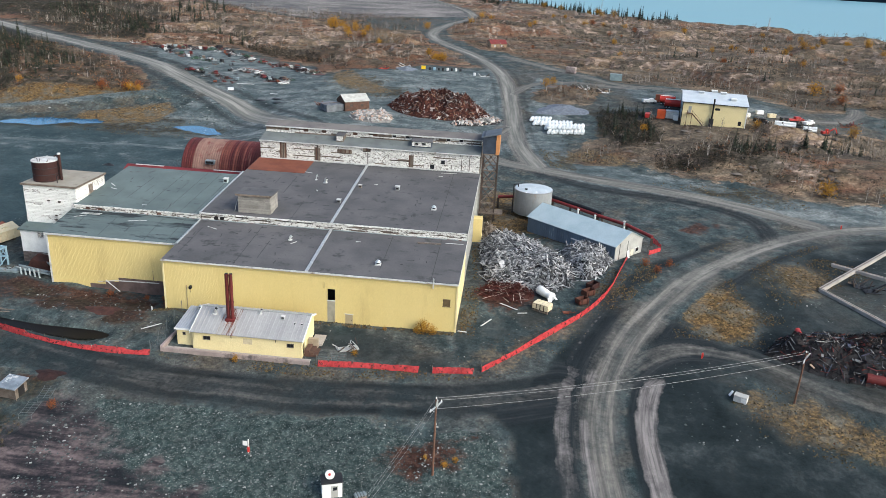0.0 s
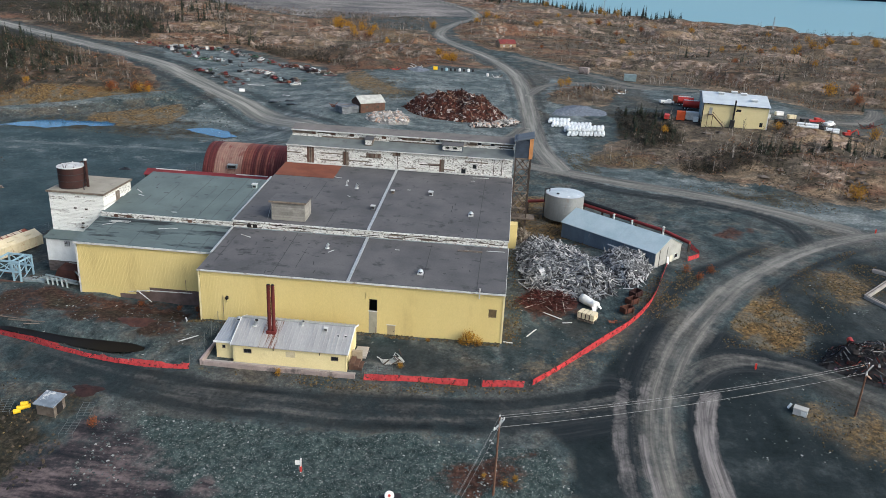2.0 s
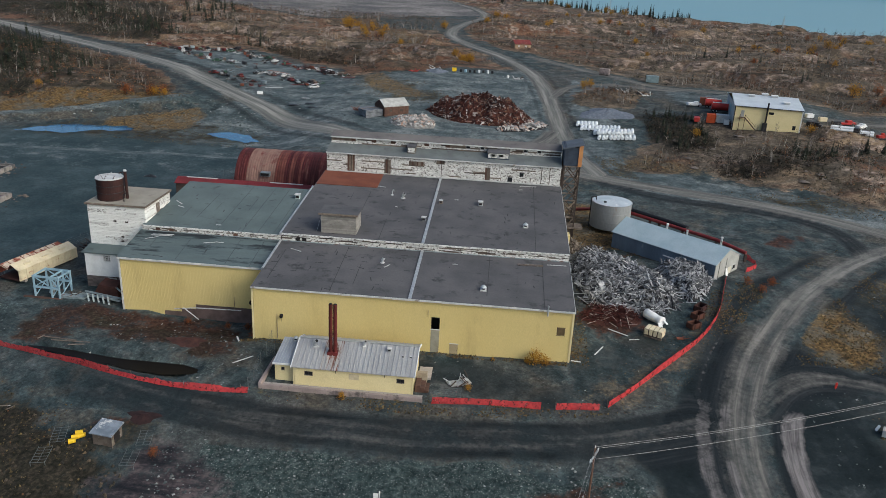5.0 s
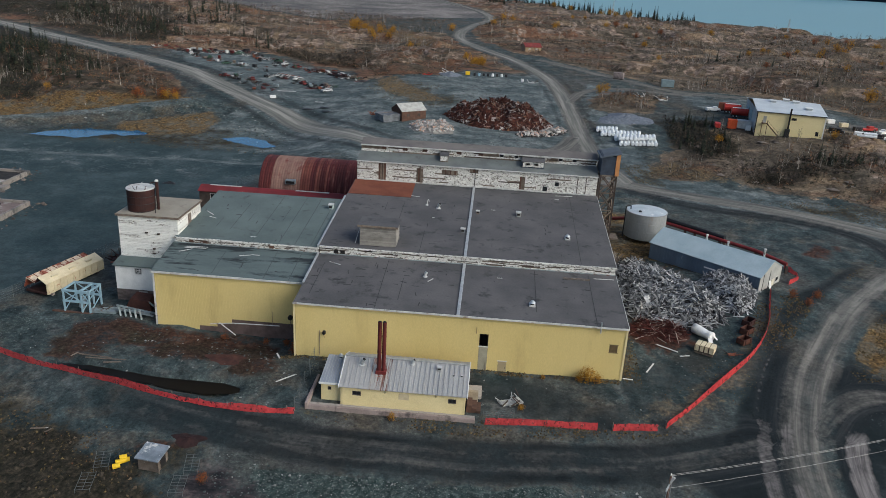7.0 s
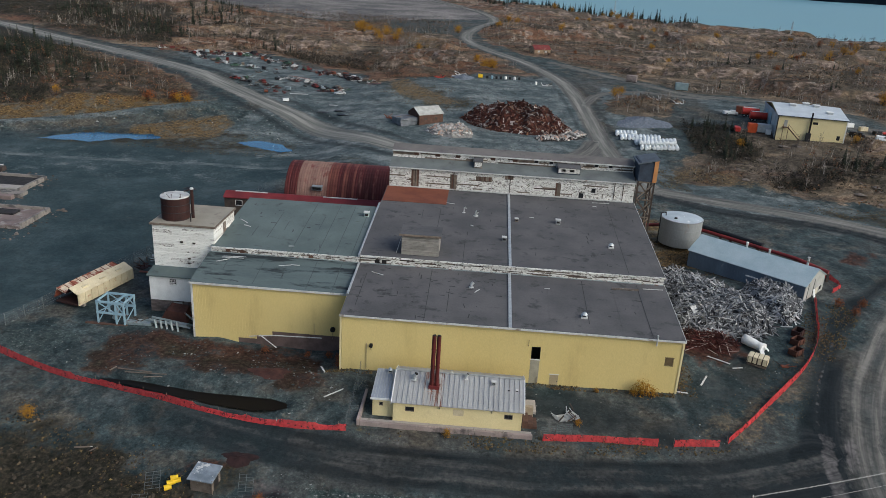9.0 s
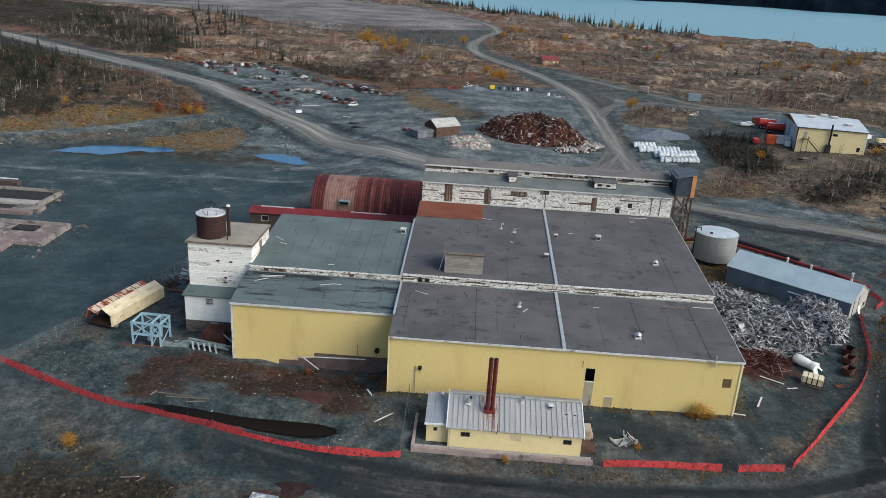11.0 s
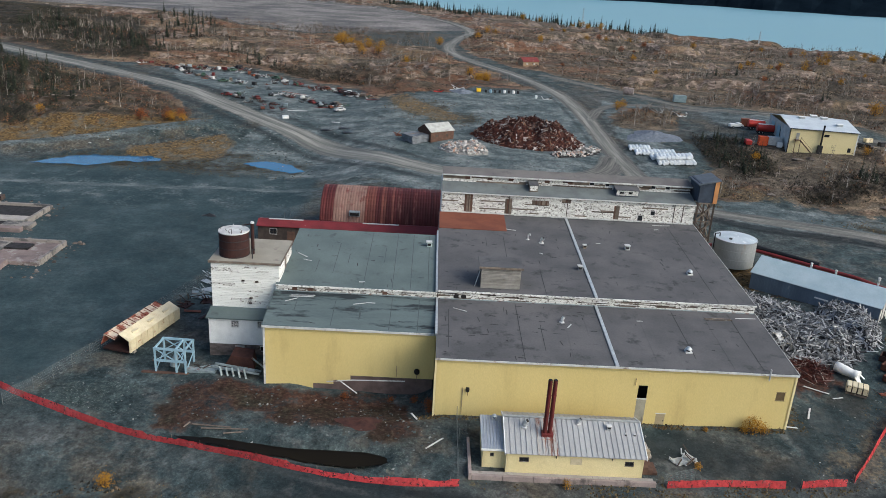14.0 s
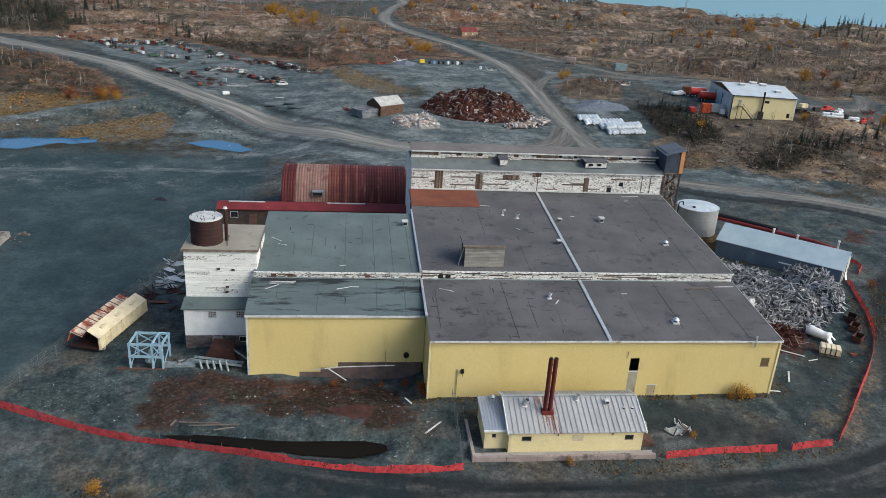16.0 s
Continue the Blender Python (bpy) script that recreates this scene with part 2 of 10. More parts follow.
def part(name, bm, material, parent, label=""):
    return tagged(link_mesh(name, bm, material, parent), label)


def raw(name, verts, faces, material, parent=None):
    me = bpy.data.meshes.new(name)
    me.from_pydata([tuple(v) for v in verts], [], [tuple(f) for f in faces])
    me.update()
    if material:
        me.materials.append(material)
    ob = new(name, me)
    ob.parent = parent
    return ob


def share(name, me, m, parent=None):
    ob = new(name, me)
    ob.parent = parent
    ob.matrix_basis = m
    return ob


def thing(name, loc, label, category, rz=0.0, group="", kind=""):
    ob = new(name)
    ob.matrix_basis = pose(*loc, 0, 0, rz)
    ob.empty_display_size = 0.5
    return tagged(ob, label, category, group, kind)


def box(bm, x0, y0, z0, x1, y1, z1, m=None, bevel=0.0):
    r = bmesh.ops.create_cube(bm, size=1.0, matrix=Matrix.Translation(((x0 + x1) / 2, (y0 + y1) / 2, (z0 + z1) / 2)) @ Matrix.Diagonal((x1 - x0, y1 - y0, z1 - z0, 1)))
    vs = r["verts"]
    if m is not None:
        bmesh.ops.transform(bm, matrix=m, verts=vs)
    if bevel:
        es = list({e for v in vs for e in v.link_edges})
        bmesh.ops.bevel(bm, geom=es, offset=bevel, segments=1, affect="EDGES")
    return vs


def beam(bm, a, b, w, h=None, up=(0, 0, 1)):
    """A straight bar of w by h from a to b."""
    a, b = Vector(a), Vector(b)
    d = b - a
    h = h or w
    z = d.normalized()
    x = z.cross(Vector(up))
    if x.length < 1e-3:
        x = z.cross(Vector((0, 1, 0)))
    x.normalize()
    y = z.cross(x)
    vs = [bm.verts.new(p + x * (sx * w / 2) + y * (sy * h / 2)) for p in (a, b) for sx, sy in ((-1, -1), (1, -1), (1, 1), (-1, 1))]
    for f in ((3, 2, 1, 0), (4, 5, 6, 7), (0, 1, 5, 4), (1, 2, 6, 5), (2, 3, 7, 6), (3, 0, 4, 7)):
        bm.faces.new([vs[i] for i in f])
    return vs


def tube(bm, a, b, r, r2=None, seg=12, caps=True):
    a, b = Vector(a), Vector(b)
    d = b - a
    m = Matrix.Translation((a + b) / 2) @ d.to_track_quat("Z", "Y").to_matrix().to_4x4()
    return bmesh.ops.create_cone(bm, cap_ends=caps, segments=seg, radius1=r, radius2=r if r2 is None else r2, depth=d.length, matrix=m)["verts"]


def solid(bm, outline, a, b):
    """A prism: the outline (2 numbers a point) carried by the functions a and b to its two ends."""
    lo = [bm.verts.new(a(*p)) for p in outline]
    hi = [bm.verts.new(b(*p)) for p in outline]
    n = len(outline)
    fs = [bm.faces.new(lo[::-1]), bm.faces.new(hi)]
    fs += [bm.faces.new((lo[i], lo[(i + 1) % n], hi[(i + 1) % n], hi[i])) for i in range(n)]
    bmesh.ops.recalc_face_normals(bm, faces=fs)
    return lo + hi


def one(fn, *args, **kw):
    bm = bmesh.new()
    fn(bm, *args, **kw)
    return bm


# ---- the lie of the land ----
MID = ([-400, 40, 60, 80, 88, 98, 106, 118, 130, 145, 190, 235, 255, 276, 310, 340, 420, 470, 510, 600, 760, 6000],
       [-12, -9.5, -8, -6, -4.6, -2.8, -1.6, -0.1, 1.0, 2.4, 3.0, 5.5, 6.6, 8.2, 12.5, 15, 18.5, 20, 22, 23, 22, 20])
LEFT = ([-400, 40, 80, 95, 106, 118, 127, 180, 235, 255, 268, 280, 330, 356, 420, 510, 600, 760, 6000],
        [-12, -9.5, -7.2, -5.4, -2.4, -1.0, -0.7, 0.3, 1.1, 1.5, 2.6, 6.0, 11.5, 12.5, 16, 21, 23, 22, 20])
LAKE_Z = 9.0


def step(a, b, v):
    u = np.clip((v - a) / (b - a), 0, 1)
    return u * u * (3 - 2 * u)


def vnoise(x, y, seed=0):
    xi, yi = np.floor(x), np.floor(y)
    fx, fy = x - xi, y - yi
    fx, fy = fx * fx * (3 - 2 * fx), fy * fy * (3 - 2 * fy)

    def h(i, j):
        s = np.sin(i * 127.1 + j * 311.7 + seed * 74.7) * 43758.5453
        return s - np.floor(s)
    a, b, c, d = h(xi, yi), h(xi + 1, yi), h(xi, yi + 1), h(xi + 1, yi + 1)
    return (a * (1 - fx) + b * fx) * (1 - fy) + (c * (1 - fx) + d * fx) * fy


def fbm(x, y, seed=0, octaves=4):
    s, a, t = 0.0, 0.5, 0.0
    for i in range(octaves):
        s = s + a * vnoise(x, y, seed + i)
        t += a
        x, y, a = x * 2.03, y * 2.03, a * 0.5
    return s / t


def inside(x, y, poly):
    """Metres inside (+) or outside (-) of a closed outline."""
    x, y = np.asarray(x, float), np.asarray(y, float)
    d2, odd = np.full(x.shape, 1e12), np.zeros(x.shape, bool)
    for (ax, ay), (bx, by) in zip(poly, poly[1:] + poly[:1]):
        ex, ey = bx - ax, by - ay
        u = np.clip(((x - ax) * ex + (y - ay) * ey) / (ex * ex + ey * ey), 0, 1)
        d2 = np.minimum(d2, (x - ax - u * ex) ** 2 + (y - ay - u * ey) ** 2)
        if ay != by:
            odd ^= ((ay > y) != (by > y)) & (x < ex * (y - ay) / ey + ax)
    return np.where(odd, 1, -1) * np.sqrt(d2)


def off_line(x, y, line):
    """Metres from a polyline."""
    x, y = np.asarray(x, float), np.asarray(y, float)
    d2 = np.full(x.shape, 1e12)
    for (ax, ay), (bx, by) in zip(line, line[1:]):
        ex, ey = bx - ax, by - ay
        u = np.clip(((x - ax) * ex + (y - ay) * ey) / (ex * ex + ey * ey), 0, 1)
        d2 = np.minimum(d2, (x - ax - u * ex) ** 2 + (y - ay - u * ey) ** 2)
    return np.sqrt(d2)


def lane_of(x, y, line):
    """Metres from a polyline, the same with a sign for its side, and metres along it."""
    d2, side, along, run = np.full(x.shape, 1e12), np.zeros(x.shape), np.zeros(x.shape), 0.0
    for (ax, ay), (bx, by) in zip(line, line[1:]):
        ex, ey = bx - ax, by - ay
        l = math.hypot(ex, ey)
        u = np.clip(((x - ax) * ex + (y - ay) * ey) / (l * l), 0, 1)
        q = (x - ax - u * ex) ** 2 + (y - ay - u * ey) ** 2
        near = q < d2
        d2 = np.where(near, q, d2)
        side = np.where(near, np.sign(ex * (y - ay) - ey * (x - ax)), side)
        along = np.where(near, run + u * l, along)
        run += l
    d = np.sqrt(d2)
    return d, d * side, along


def smooth(line, n=3):
    """A polyline with its corners rounded off."""
    for _ in range(n):
        out = [line[0]]
        for (ax, ay), (bx, by) in zip(line, line[1:]):
            out += [(ax * 0.75 + bx * 0.25, ay * 0.75 + by * 0.25), (ax * 0.25 + bx * 0.75, ay * 0.25 + by * 0.75)]
        line = out + [line[-1]]
    return line


# heath and scrub
HEATH = [
    [(-420, 262), (-190, 268), (-155, 280), (-144, 289), (-150, 303), (-174, 330), (-222, 364), (-290, 400), (-420, 440)],
    [(-420, 480), (-290, 425), (-230, 386), (-182, 372), (-150, 384), (-118, 364), (-95, 346), (-83, 326), (-60, 334), (-42, 352), (-20, 352), (-31, 385), (-50, 425), (-62, 465), (-66, 472), (-95, 477), (-112, 524), (-140, 505), (-192, 542), (-264, 606), (-420, 640)],
    [(14, 228), (27, 252), (32, 270), (44, 278), (60, 281), (112, 277), (170, 280), (420, 260), (420, 180), (99, 208), (74, 207), (62, 216), (46, 219), (37, 230), (25, 224)],
    [(23, 360), (43, 336), (62, 335), (92, 325), (104, 303), (140, 305), (160, 288), (420, 280), (900, 500), (900, 1400), (-400, 1400), (-420, 900), (-120, 880), (-60, 700), (-38, 600), (-44, 549), (-49, 500), (-46, 467), (-34, 427), (-6, 394)],
    [(2, 300), (7, 316), (18, 326), (36, 320), (30, 302), (26, 296), (10, 297)],
]
# grass and moss on thin soil
MOSS = [
    [(28, 128), (33, 142), (46, 149), (52, 138), (46, 124), (34, 122)],
    [(36, 104), (46, 111), (58, 107), (74, 102), (70, 90), (48, 98)],
    [(-7, 164), (-6, 180), (2, 180), (14, 163), (6, 160)],
    [(-7.5, 118), (-7.5, 160), (-5, 160), (-4.5, 118)],
    [(-54, 102.5), (-54, 106), (-31, 106), (-24, 104.5), (-2, 105.5), (-2, 107), (-28, 107), (-28, 102.5)],
    [(-120, 96), (-92, 103), (-80, 97), (-72, 90), (-80, 78), (-120, 80)],
    [(-172, 238), (-146, 243), (-128, 240), (-100, 240), (-98, 252), (-124, 268), (-150, 262), (-178, 258)],
    [(-82, 316), (-72, 298), (-52, 288), (-44, 298), (-58, 322)],
    [(-8, 117.5), (-62, 117.5), (-62, 119), (-8, 119)],
    [(18, 217), (16, 236), (10, 240), (7, 222)],
    [(30, 206), (60, 199), (78, 203), (70, 212), (44, 214)],
    [(16, 130), (22, 142), (26, 150), (30, 148), (24, 134)],
    [(30, 132), (36, 150), (52, 158), (60, 150), (52, 138), (42, 128)],
    [(56, 148), (64, 160), (74, 166), (76, 160), (66, 150)],
    [(44, 160), (58, 176), (70, 176), (60, 164), (50, 156)],
    [(-190, 262), (-150, 272), (-138, 283), (-144, 289), (-160, 284), (-190, 270)],
]
# reddish-brown soil and rust-stained ground
RUSTY = [
    [(-99, 114), (-98, 124), (-88, 127), (-74, 127), (-62, 123), (-61, 114), (-70, 113), (-82, 115)],
    [(8, 156), (12, 163), (18, 165), (26, 160), (22, 153)],
    [(6, 157), (8, 166), (18, 163), (14, 156)],
    [(2, 127), (-5, 132), (-2, 138), (8, 134)],
    [(42, 178), (48, 184), (52, 181), (46, 174)],
    [(-78, 94), (-72, 98), (-68, 98), (-70, 93)],
    [(-11, 84), (-10, 90), (-4, 91), (-3, 85), (-7, 82)],
]
# centre lines and half widths of the roads
ROADS = [
    (smooth([(-160, 126), (-130, 118), (-104, 111), (-82, 105), (-67.5, 101.2), (-53.3, 99), (-39.3, 98.3), (-27, 98.7), (-15, 99.7), (-4, 101), (10, 106)]), 3.6, 0.66),
    (smooth([(17, 60), (17, 80), (15.5, 93), (15.5, 100), (17, 108.5), (22, 122), (31, 137.5), (45, 156), (59, 172), (75, 184), (94, 192), (130, 200), (200, 210)]), 3.9, 0.36),
    (smooth([(75, 188), (58, 199.6), (41.7, 207), (22, 213), (6.4, 219), (-4, 223), (-12, 232)]), 3.2, 0.0),
    (smooth([(60, 173), (61.5, 186), (56, 195), (43.6, 200.7), (21.7, 204.7), (8, 214)]), 2.4, 0.7),
    (smooth([(6, 221), (0.5, 241), (-2, 268), (-3.4, 296), (-8.6, 343), (-23, 386), (-41, 416), (-54.5, 450), (-55, 480), (-50, 505), (-37, 562), (-43, 620), (-58, 690), (-90, 780), (-130, 880)]), 3.6, 0.0),
    (smooth([(-3, 262), (-7, 250), (-15, 242), (-35, 235), (-55, 238), (-76, 250), (-103, 277), (-135, 306), (-167, 337), (-219, 371), (-258, 394), (-304, 425), (-400, 470)]), 4.6, 0.0),
    (smooth([(-10, 390), (21, 353), (41, 330), (60, 329), (80, 322)]), 3.0, 0.2),
    (smooth([(-3.8, 306), (3.8, 325), (18, 333), (32, 330), (46, 326)]), 2.2, 0.2),
    (smooth([(20, 110), (26, 118), (34, 120.5), (43.6, 118), (51, 112.5), (59.5, 108), (90, 98)]), 2.4, 0.55),
    (smooth([(80, 288), (110, 288), (125, 300), (132, 320)]), 3.0, 0.3),
]
BANK = [(-260, 222), (-202, 250.5), (-181, 262), (-157, 274), (-138.5, 283.3)]
# ochre grass, dark woodland floor, and the pale plain before the lake; each with its strength
OCHRE = [
    ([(-230, 258), (-200.5, 282.8), (-163.3, 290.5), (-142.9, 291.1), (-139, 285), (-158.6, 278.3), (-182.5, 266.2), (-230, 240)], 0.9),
    ([(-161, 264.5), (-146.6, 271.8), (-131.2, 278.4), (-125.9, 269.7), (-126.8, 256.6), (-143, 251), (-157.3, 255.4)], 0.78),
    ([(-77, 307), (-81, 325), (-72, 330), (-56, 308), (-49.7, 298.4), (-61.9, 294.4), (-70, 301)], 0.72),
    ([(31.2, 134), (38, 143), (43.2, 142), (45.9, 135.2), (45, 127.4), (44, 123.7), (39.9, 122.4), (34.7, 125.2), (31.5, 129.2)], 0.95),
    ([(36.4, 109.9), (40.3, 111.9), (43.4, 107), (49.5, 110.7), (51.7, 106.9), (58, 104), (72, 100), (68, 92), (55.3, 97), (49.3, 99.3), (43, 99.5), (39.3, 103.9), (36.3, 105.8)], 0.65),
    ([(54, 145), (55, 158), (62, 160), (66, 154), (63, 146), (58, 142)], 0.7),
    ([(-7, 158), (-7, 198), (4, 198), (12, 178), (8, 163), (2, 161)], 0.8),
    ([(-102, 104), (-62, 99.5), (-60, 102), (-66, 107), (-98, 113)], 0.42),
    ([(-8, 104), (4, 108), (14, 122), (22, 140), (18, 140), (8, 124), (-6, 112)], 0.48),
    ([(16, 236), (24, 244), (32, 238), (44, 226), (30, 226), (20, 230)], 0.6),
    ([(-118, 470), (-92, 452), (-76, 409), (-60, 420), (-70, 455), (-100, 480)], 0.6),
]
WOODED = [
    ([(-420, 480), (-303, 424), (-254, 385), (-225, 364), (-217, 347), (-221, 332), (-202, 292), (-200, 278), (-211, 264), (-330, 240), (-420, 240)], 0.9),
    ([(-225, 366), (-178, 330), (-150, 305), (-143, 290), (-200, 280), (-224, 332)], 0.62),
    ([(-420, 500), (-300, 440), (-245, 398), (-205, 384), (-190, 400), (-215, 450), (-260, 560), (-420, 620)], 0.8),
    ([(-130, 92), (-104, 104), (-84, 99), (-73, 92), (-66, 86), (-74, 60), (-130, 60)], 0.9),
    ([(-102, 112), (-100, 124), (-84, 126), (-62, 124), (-60, 113), (-66, 111), (-84, 114)], 0.52),
    ([(60, 70), (52, 96), (62, 108), (90, 104), (110, 70)], 0.6),
    ([(26, 262), (29, 290), (43, 287), (47, 274), (48, 253), (33, 246)], 0.9),
    ([(42, 224), (42, 237), (56, 238), (64, 250), (80, 252), (76, 233), (56, 224)], 0.6),
    ([(50, 250), (110, 262), (170, 270), (300, 250), (300, 222), (110, 236), (84, 232), (60, 238)], 0.5),
    ([(-40, 396), (-150, 384), (-118, 366), (-95, 348), (-80, 332), (-60, 336), (-42, 354), (-30, 360)], 0.45),
    ([(60, 340), (130, 310), (300, 300), (300, 420), (120, 440)], 0.42),
]
PLAIN = [(-700, 700), (-382, 632), (-264, 611), (-192, 547), (-140, 510), (-112, 534), (-41, 576), (-53, 685), (-86, 809), (-145, 889), (-213, 940), (-700, 1100)]


# compacted pale gravel behind the factory and about the junctions
PACKED = [
    [(-140, 250), (-100, 236), (-60, 222), (-8, 214), (0, 236), (-6, 300), (-12, 350), (-44, 348), (-60, 330), (-84, 322), (-120, 360), (-160, 380), (-186, 372), (-150, 330), (-118, 292)],
    [(4, 212), (40, 202), (76, 184), (100, 190), (200, 205), (200, 216), (100, 206), (70, 208), (40, 220), (20, 236), (14, 290), (24, 300), (20, 330), (6, 340), (2, 300)],
    [(40, 328), (80, 318), (100, 300), (90, 284), (60, 284), (48, 300)],
]
# where the land falls away to the lake
SHORE_X = [-400, -150, -92, -50, 38, 84, 121, 165, 203, 249, 294, 420, 900]
SHORE_Y = [1400, 1120, 985, 905, 800, 700, 638, 628, 606, 546, 552, 575, 620]


def ledges(x, y):
    """Where the bedrock stands out in low steps, drawn out from west to east."""
    return fbm(x / 34 + 0.3 * y / 34, y / 17, 15, 4)


def heath_at(x, y):
    d = np.full(np.shape(x), -1e6)
    for p in HEATH:
        d = np.maximum(d, inside(x, y, p))
    return d


def ground_z(x, y):
    x, y = np.asarray(x, float), np.asarray(y, float)
    w = step(-72, -104, x)

    def prof(t):
        return (np.interp(y - 4, *t) + np.interp(y, *t) + np.interp(y + 4, *t)) / 3
    z = prof(MID) * (1 - w) + prof(LEFT) * w
    z = z + 1.6 * np.exp(-((x - 18) ** 2 + (y - 152) ** 2) / 900) + 4.6 * np.exp(-((x - 75) ** 2 + (y - 275) ** 2) / 1570)
    z = z + 2.0 * np.exp(-(off_line(x, y, BANK) / 4.2) ** 4)
    hd = heath_at(x, y)
    ledge = ledges(x, y)
    z = z + step(-2, 14, hd) * ((fbm(x / 26, y / 26, 3) - 0.5) * 3.4 + (fbm(x / 5, y / 5, 9, 2) - 0.5) * 0.9)
    z = z + step(4, 18, hd) * (2.0 * step(0.50, 0.545, ledge) + 1.7 * step(0.60, 0.64, ledge) - 1.3)
    near = step(104, 96, y) * step(6, -2, x)
    z = z + near * ((fbm(x / 6, y / 6, 5) - 0.5) * 1.1 + (fbm(x / 1.6, y / 1.6, 6, 2) - 0.5) * 0.25)
    z = z - 0.55 * np.exp(-((x + 66) / 7) ** 2) * step(116, 121, y) * step(134, 129, y)
    z = z - 0.9 * step(-92, -85, x) * step(-58, -63, x) * step(114, 123, y) * step(136, 130, y)
    z = z - 0.85 * step(-82, -77, x) * step(-58, -62, x) * step(117, 124, y) * step(136, 130, y)
    z = z + (fbm(x / 3.5, y / 3.5, 12, 2) - 0.5) * 0.16
    shore = np.interp(x, SHORE_X, SHORE_Y)
    z = z - step(shore - 12, shore + 75, y) * 28
    for outline, level in PUDDLES:
        w = step(-3.5, 0.5, inside(x, y, outline))
        z = z * (1 - w) + (level - 0.12) * w
    pond = np.maximum(inside(x, y, FRONT_POND), -9)
    z = z - step(-1.2, 1.0, pond) * 1.1
    return z


FRONT_POND = [(-95.7, 113.2), (-87, 112.4), (-79.4, 111.4), (-68.2, 111.3), (-65.6, 110.1), (-65.3, 108.9), (-68.3, 107.3), (-74.8, 107.8), (-84.3, 109.9), (-91.7, 111.5)]


PUDDLES = [
    ([(-180, 242), (-174, 248.3), (-173.4, 252.7), (-168.8, 254.6), (-162.8, 255.4), (-155.2, 255.5), (-150.8, 257.4), (-146.5, 255.5), (-143.3, 252.8), (-149.1, 248.2), (-153.4, 249.2), (-156.8, 247.6), (-158.9, 244.3), (-163.8, 241.6), (-169.3, 242.4)], 1.32),
    ([(-118.4, 253.5), (-116.1, 257.4), (-112.4, 258.3), (-107.7, 256.1), (-104, 253.3), (-98.7, 247.2), (-102, 245), (-108.4, 247.4), (-114.3, 249.9)], 1.38),
]
LAND = {}


def gz(x, y):
    """Height of the ground sheet at one place."""
    xs, ys, Z = LAND["x"], LAND["y"], LAND["z"]
    i, j = min(max(int(np.searchsorted(xs, x)) - 1, 0), len(xs) - 2), min(max(int(np.searchsorted(ys, y)) - 1, 0), len(ys) - 2)
    u, v = (x - xs[i]) / (xs[i + 1] - xs[i]), (y - ys[j]) / (ys[j + 1] - ys[j])
    return float((Z[j, i] * (1 - u) + Z[j, i + 1] * u) * (1 - v) + (Z[j + 1, i] * (1 - u) + Z[j + 1, i + 1] * u) * v)


def stretch_axis(*spans):
    out = []
    for a, b, d in spans:
        out += list(np.arange(a, b - 1e-6, d))
    return np.array(out + [spans[-1][1]])


